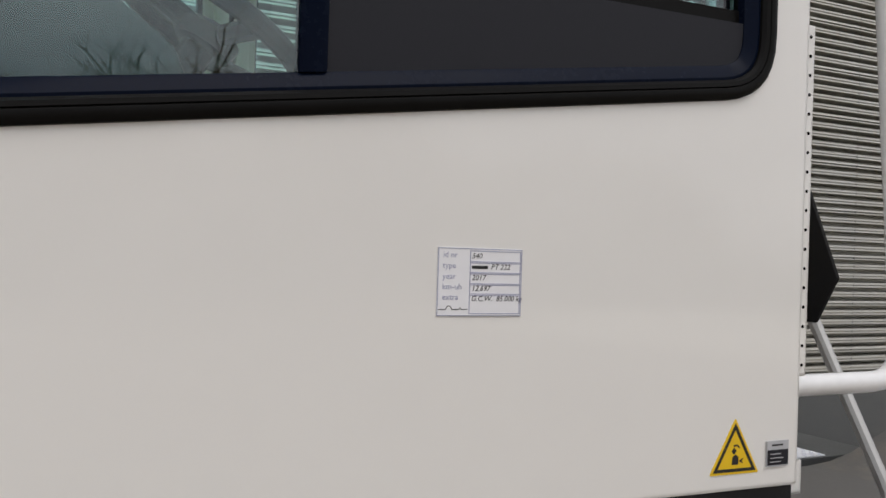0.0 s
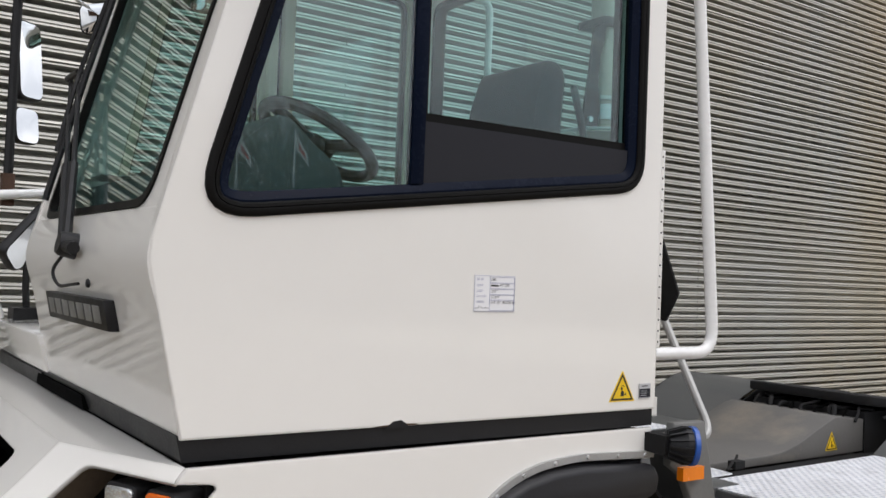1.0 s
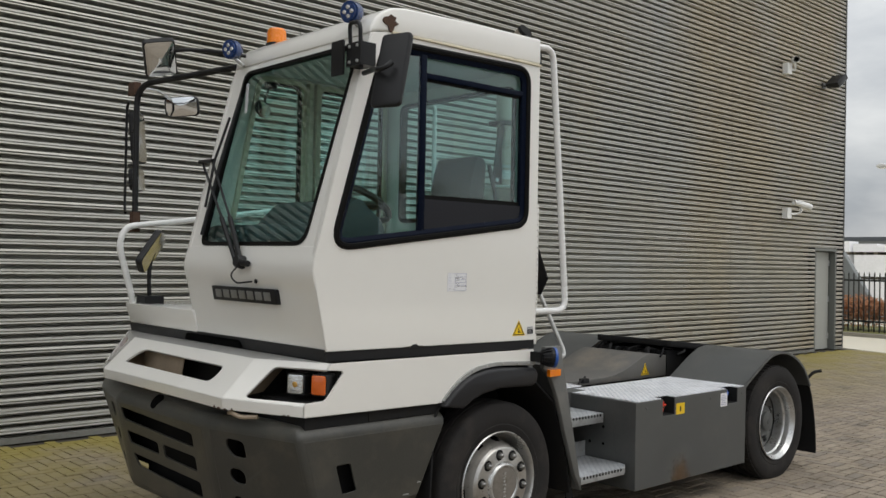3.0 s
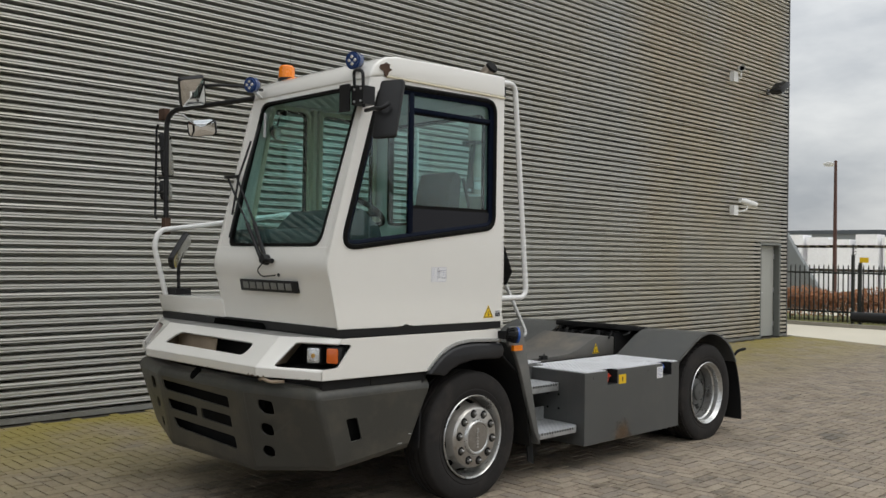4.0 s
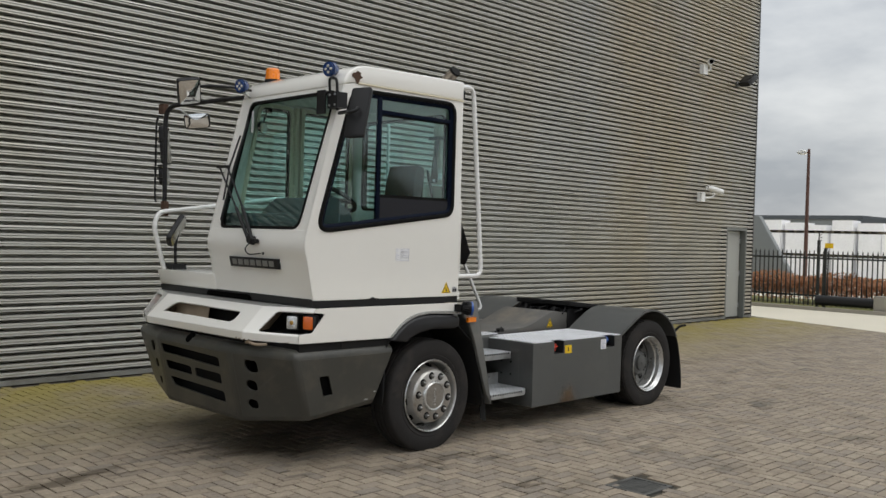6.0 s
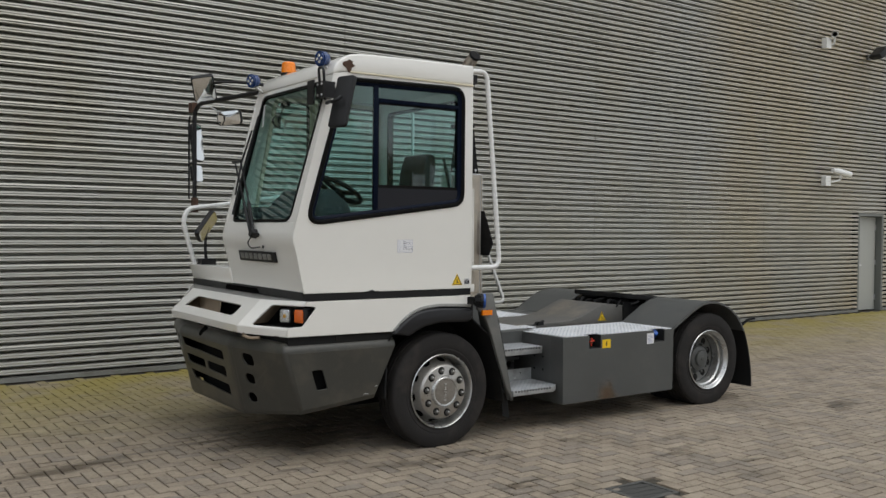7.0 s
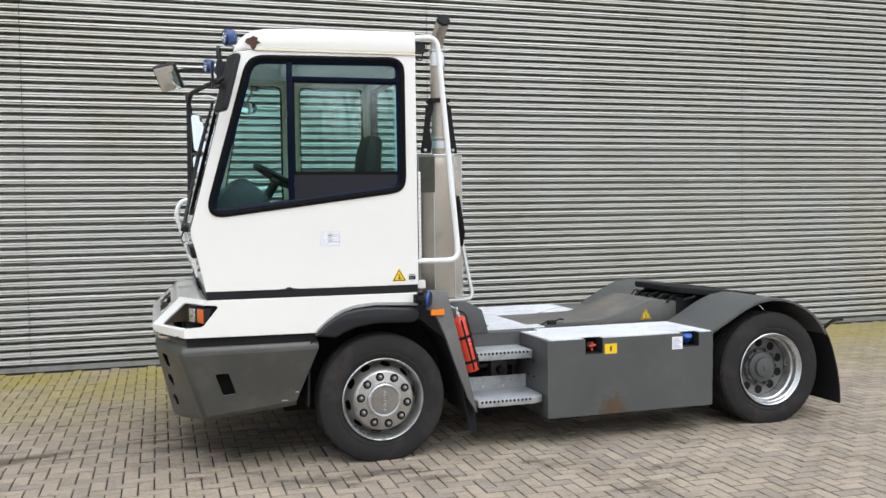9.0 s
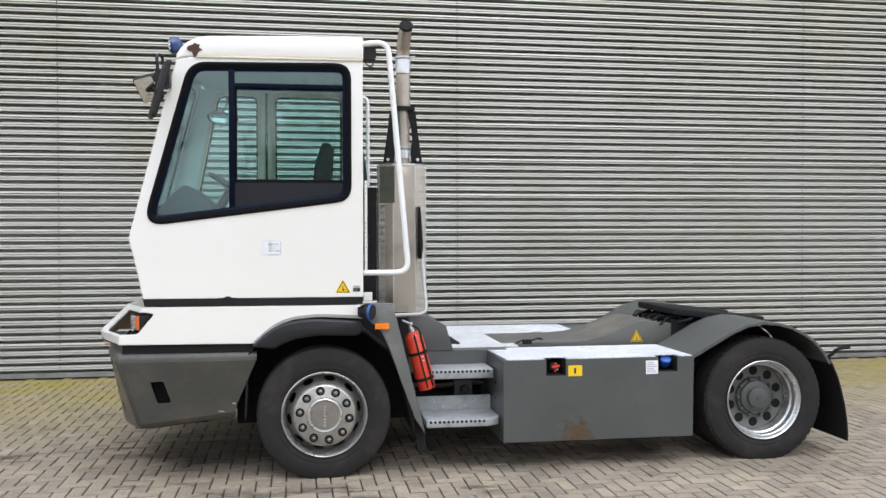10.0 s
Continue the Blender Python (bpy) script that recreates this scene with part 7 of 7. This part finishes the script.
# bushes and undergrowth below the trees
SCRUB = material("winter_undergrowth", (0.15, 0.128, 0.06), 0.9, 0, 0.4, 0.6, 8.0)
rng = random.Random(11)
verts, faces = [], []
def brush_top(x):
    """Height of the bushes along the far edge of the yard."""
    marks = ((-50, 2.0), (-7, 2.2), (-2.5, 2.6), (-0.5, 6.6), (3.5, 6.6), (5.5, 5.2), (7.5, 5.4), (8.8, 8.0), (12.5, 8.0), (14.5, 5.2), (25, 5.2), (30, 2.2), (50, 2.0))
    for (xa, za), (xb, zb) in zip(marks, marks[1:]):
        if x <= xb:
            return za + (zb - za) * (x - xa) / (xb - xa)
    return 2.0


for k in range(120000):
    x = rng.uniform(-45, 45) if k < 30000 else rng.uniform(-2.5, 13) if k < 80000 else rng.uniform(13, 27)
    top = brush_top(x) + 0.8 * noise.noise((x * 0.16, 3.1, 0)) + 0.7 * noise.noise((x * 0.7, 9.1, 0))
    y, rise = -30 + rng.gauss(0, 1.2), rng.uniform(0, 1) ** 0.8 * rng.triangular(0.7, 1.22, 0.9)
    twig = rise > rng.uniform(0.35, 0.75)
    a, e = rng.uniform(0, 6.28), rng.uniform(0.2, 1.5) if twig else rng.uniform(-1.3, 1.3)
    size, slim = (rng.uniform(0.15, 0.38), 0.045) if twig else (rng.uniform(0.06, 0.15), 0.6)
    u = Vector((math.cos(a) * math.cos(e), math.sin(a) * math.cos(e), math.sin(e))) * size
    w = u.orthogonal().normalized() * size * slim
    c = Vector((x, y, rise * max(1.5, top)))
    i = len(verts)
    verts += [tuple(c - u), tuple(c + w), tuple(c + u), tuple(c - w)]
    faces.append((i, i + 1, i + 2, i + 3))
mesh = bpy.data.meshes.new("undergrowth")
mesh.from_pydata(verts, [], faces)
tagged(put_mesh("undergrowth", mesh, SCRUB), "brown green winter bushes across the yard", "bushes", "", "stuff")

# ---- drain and paving ----
drain = thing("drain_grate", (2.385, -0.54, 0), "dark cast iron drain grate set in the paving", "drain")
DX0, DX1, DY0, DY1 = 2.195, 2.575, -0.715, -0.365
part("frame", plate([(DX0, DY0), (DX1, DY0), (DX1, DY1), (DX0, DY1)], [[(DX0 + 0.03, DY0 + 0.03), (DX1 - 0.03, DY0 + 0.03), (DX1 - 0.03, DY1 - 0.03), (DX0 + 0.03, DY1 - 0.03)]], xy, -0.03, 0.001), FLASH, drain)
part("sump", box(DX0 + 0.005, DX1 - 0.005, DY0 + 0.005, DY1 - 0.005, -0.06, -0.03), MATT, drain)
half_x, half_y = (DX1 - DX0) / 2 - 0.03, (DY1 - DY0) / 2 - 0.03
for k in range(-6, 7):
    # each bar runs slantwise from edge to edge of the frame
    c = k * 0.046
    lo, hi = max(-half_x, c - half_y), min(half_x, c + half_y)
    a, b = Vector((2.385 + lo, -0.54 + c - lo)), Vector((2.385 + hi, -0.54 + c - hi))
    if (b - a).length > 0.06:
        side = Vector((0.007, 0.007))
        part("grate_bar", prism([tuple(a - side), tuple(b - side), tuple(b + side), tuple(a + side)], xy, -0.025, -0.002), FLASH, drain)

bverts, bfaces, loose, single = paving()
mesh = bpy.data.meshes.new("brick_paving")
mesh.from_pydata(bverts, [], bfaces)
mesh.materials.append(PAVER)
pavement = tagged(new("pavement"), "brown clay bricks laid in herringbone, mossy along the wall", "pavement", "", "structure")
rest = tagged(new("brick_paving", mesh), "brown clay bricks in herringbone", "", "", "stuff")
rest.parent = pavement
for key, place, turn in loose:
    ob = new("brick", single[key])
    ob.location, ob.rotation_euler = place, (0, 0, turn * 0.5)
    ob.parent = pavement
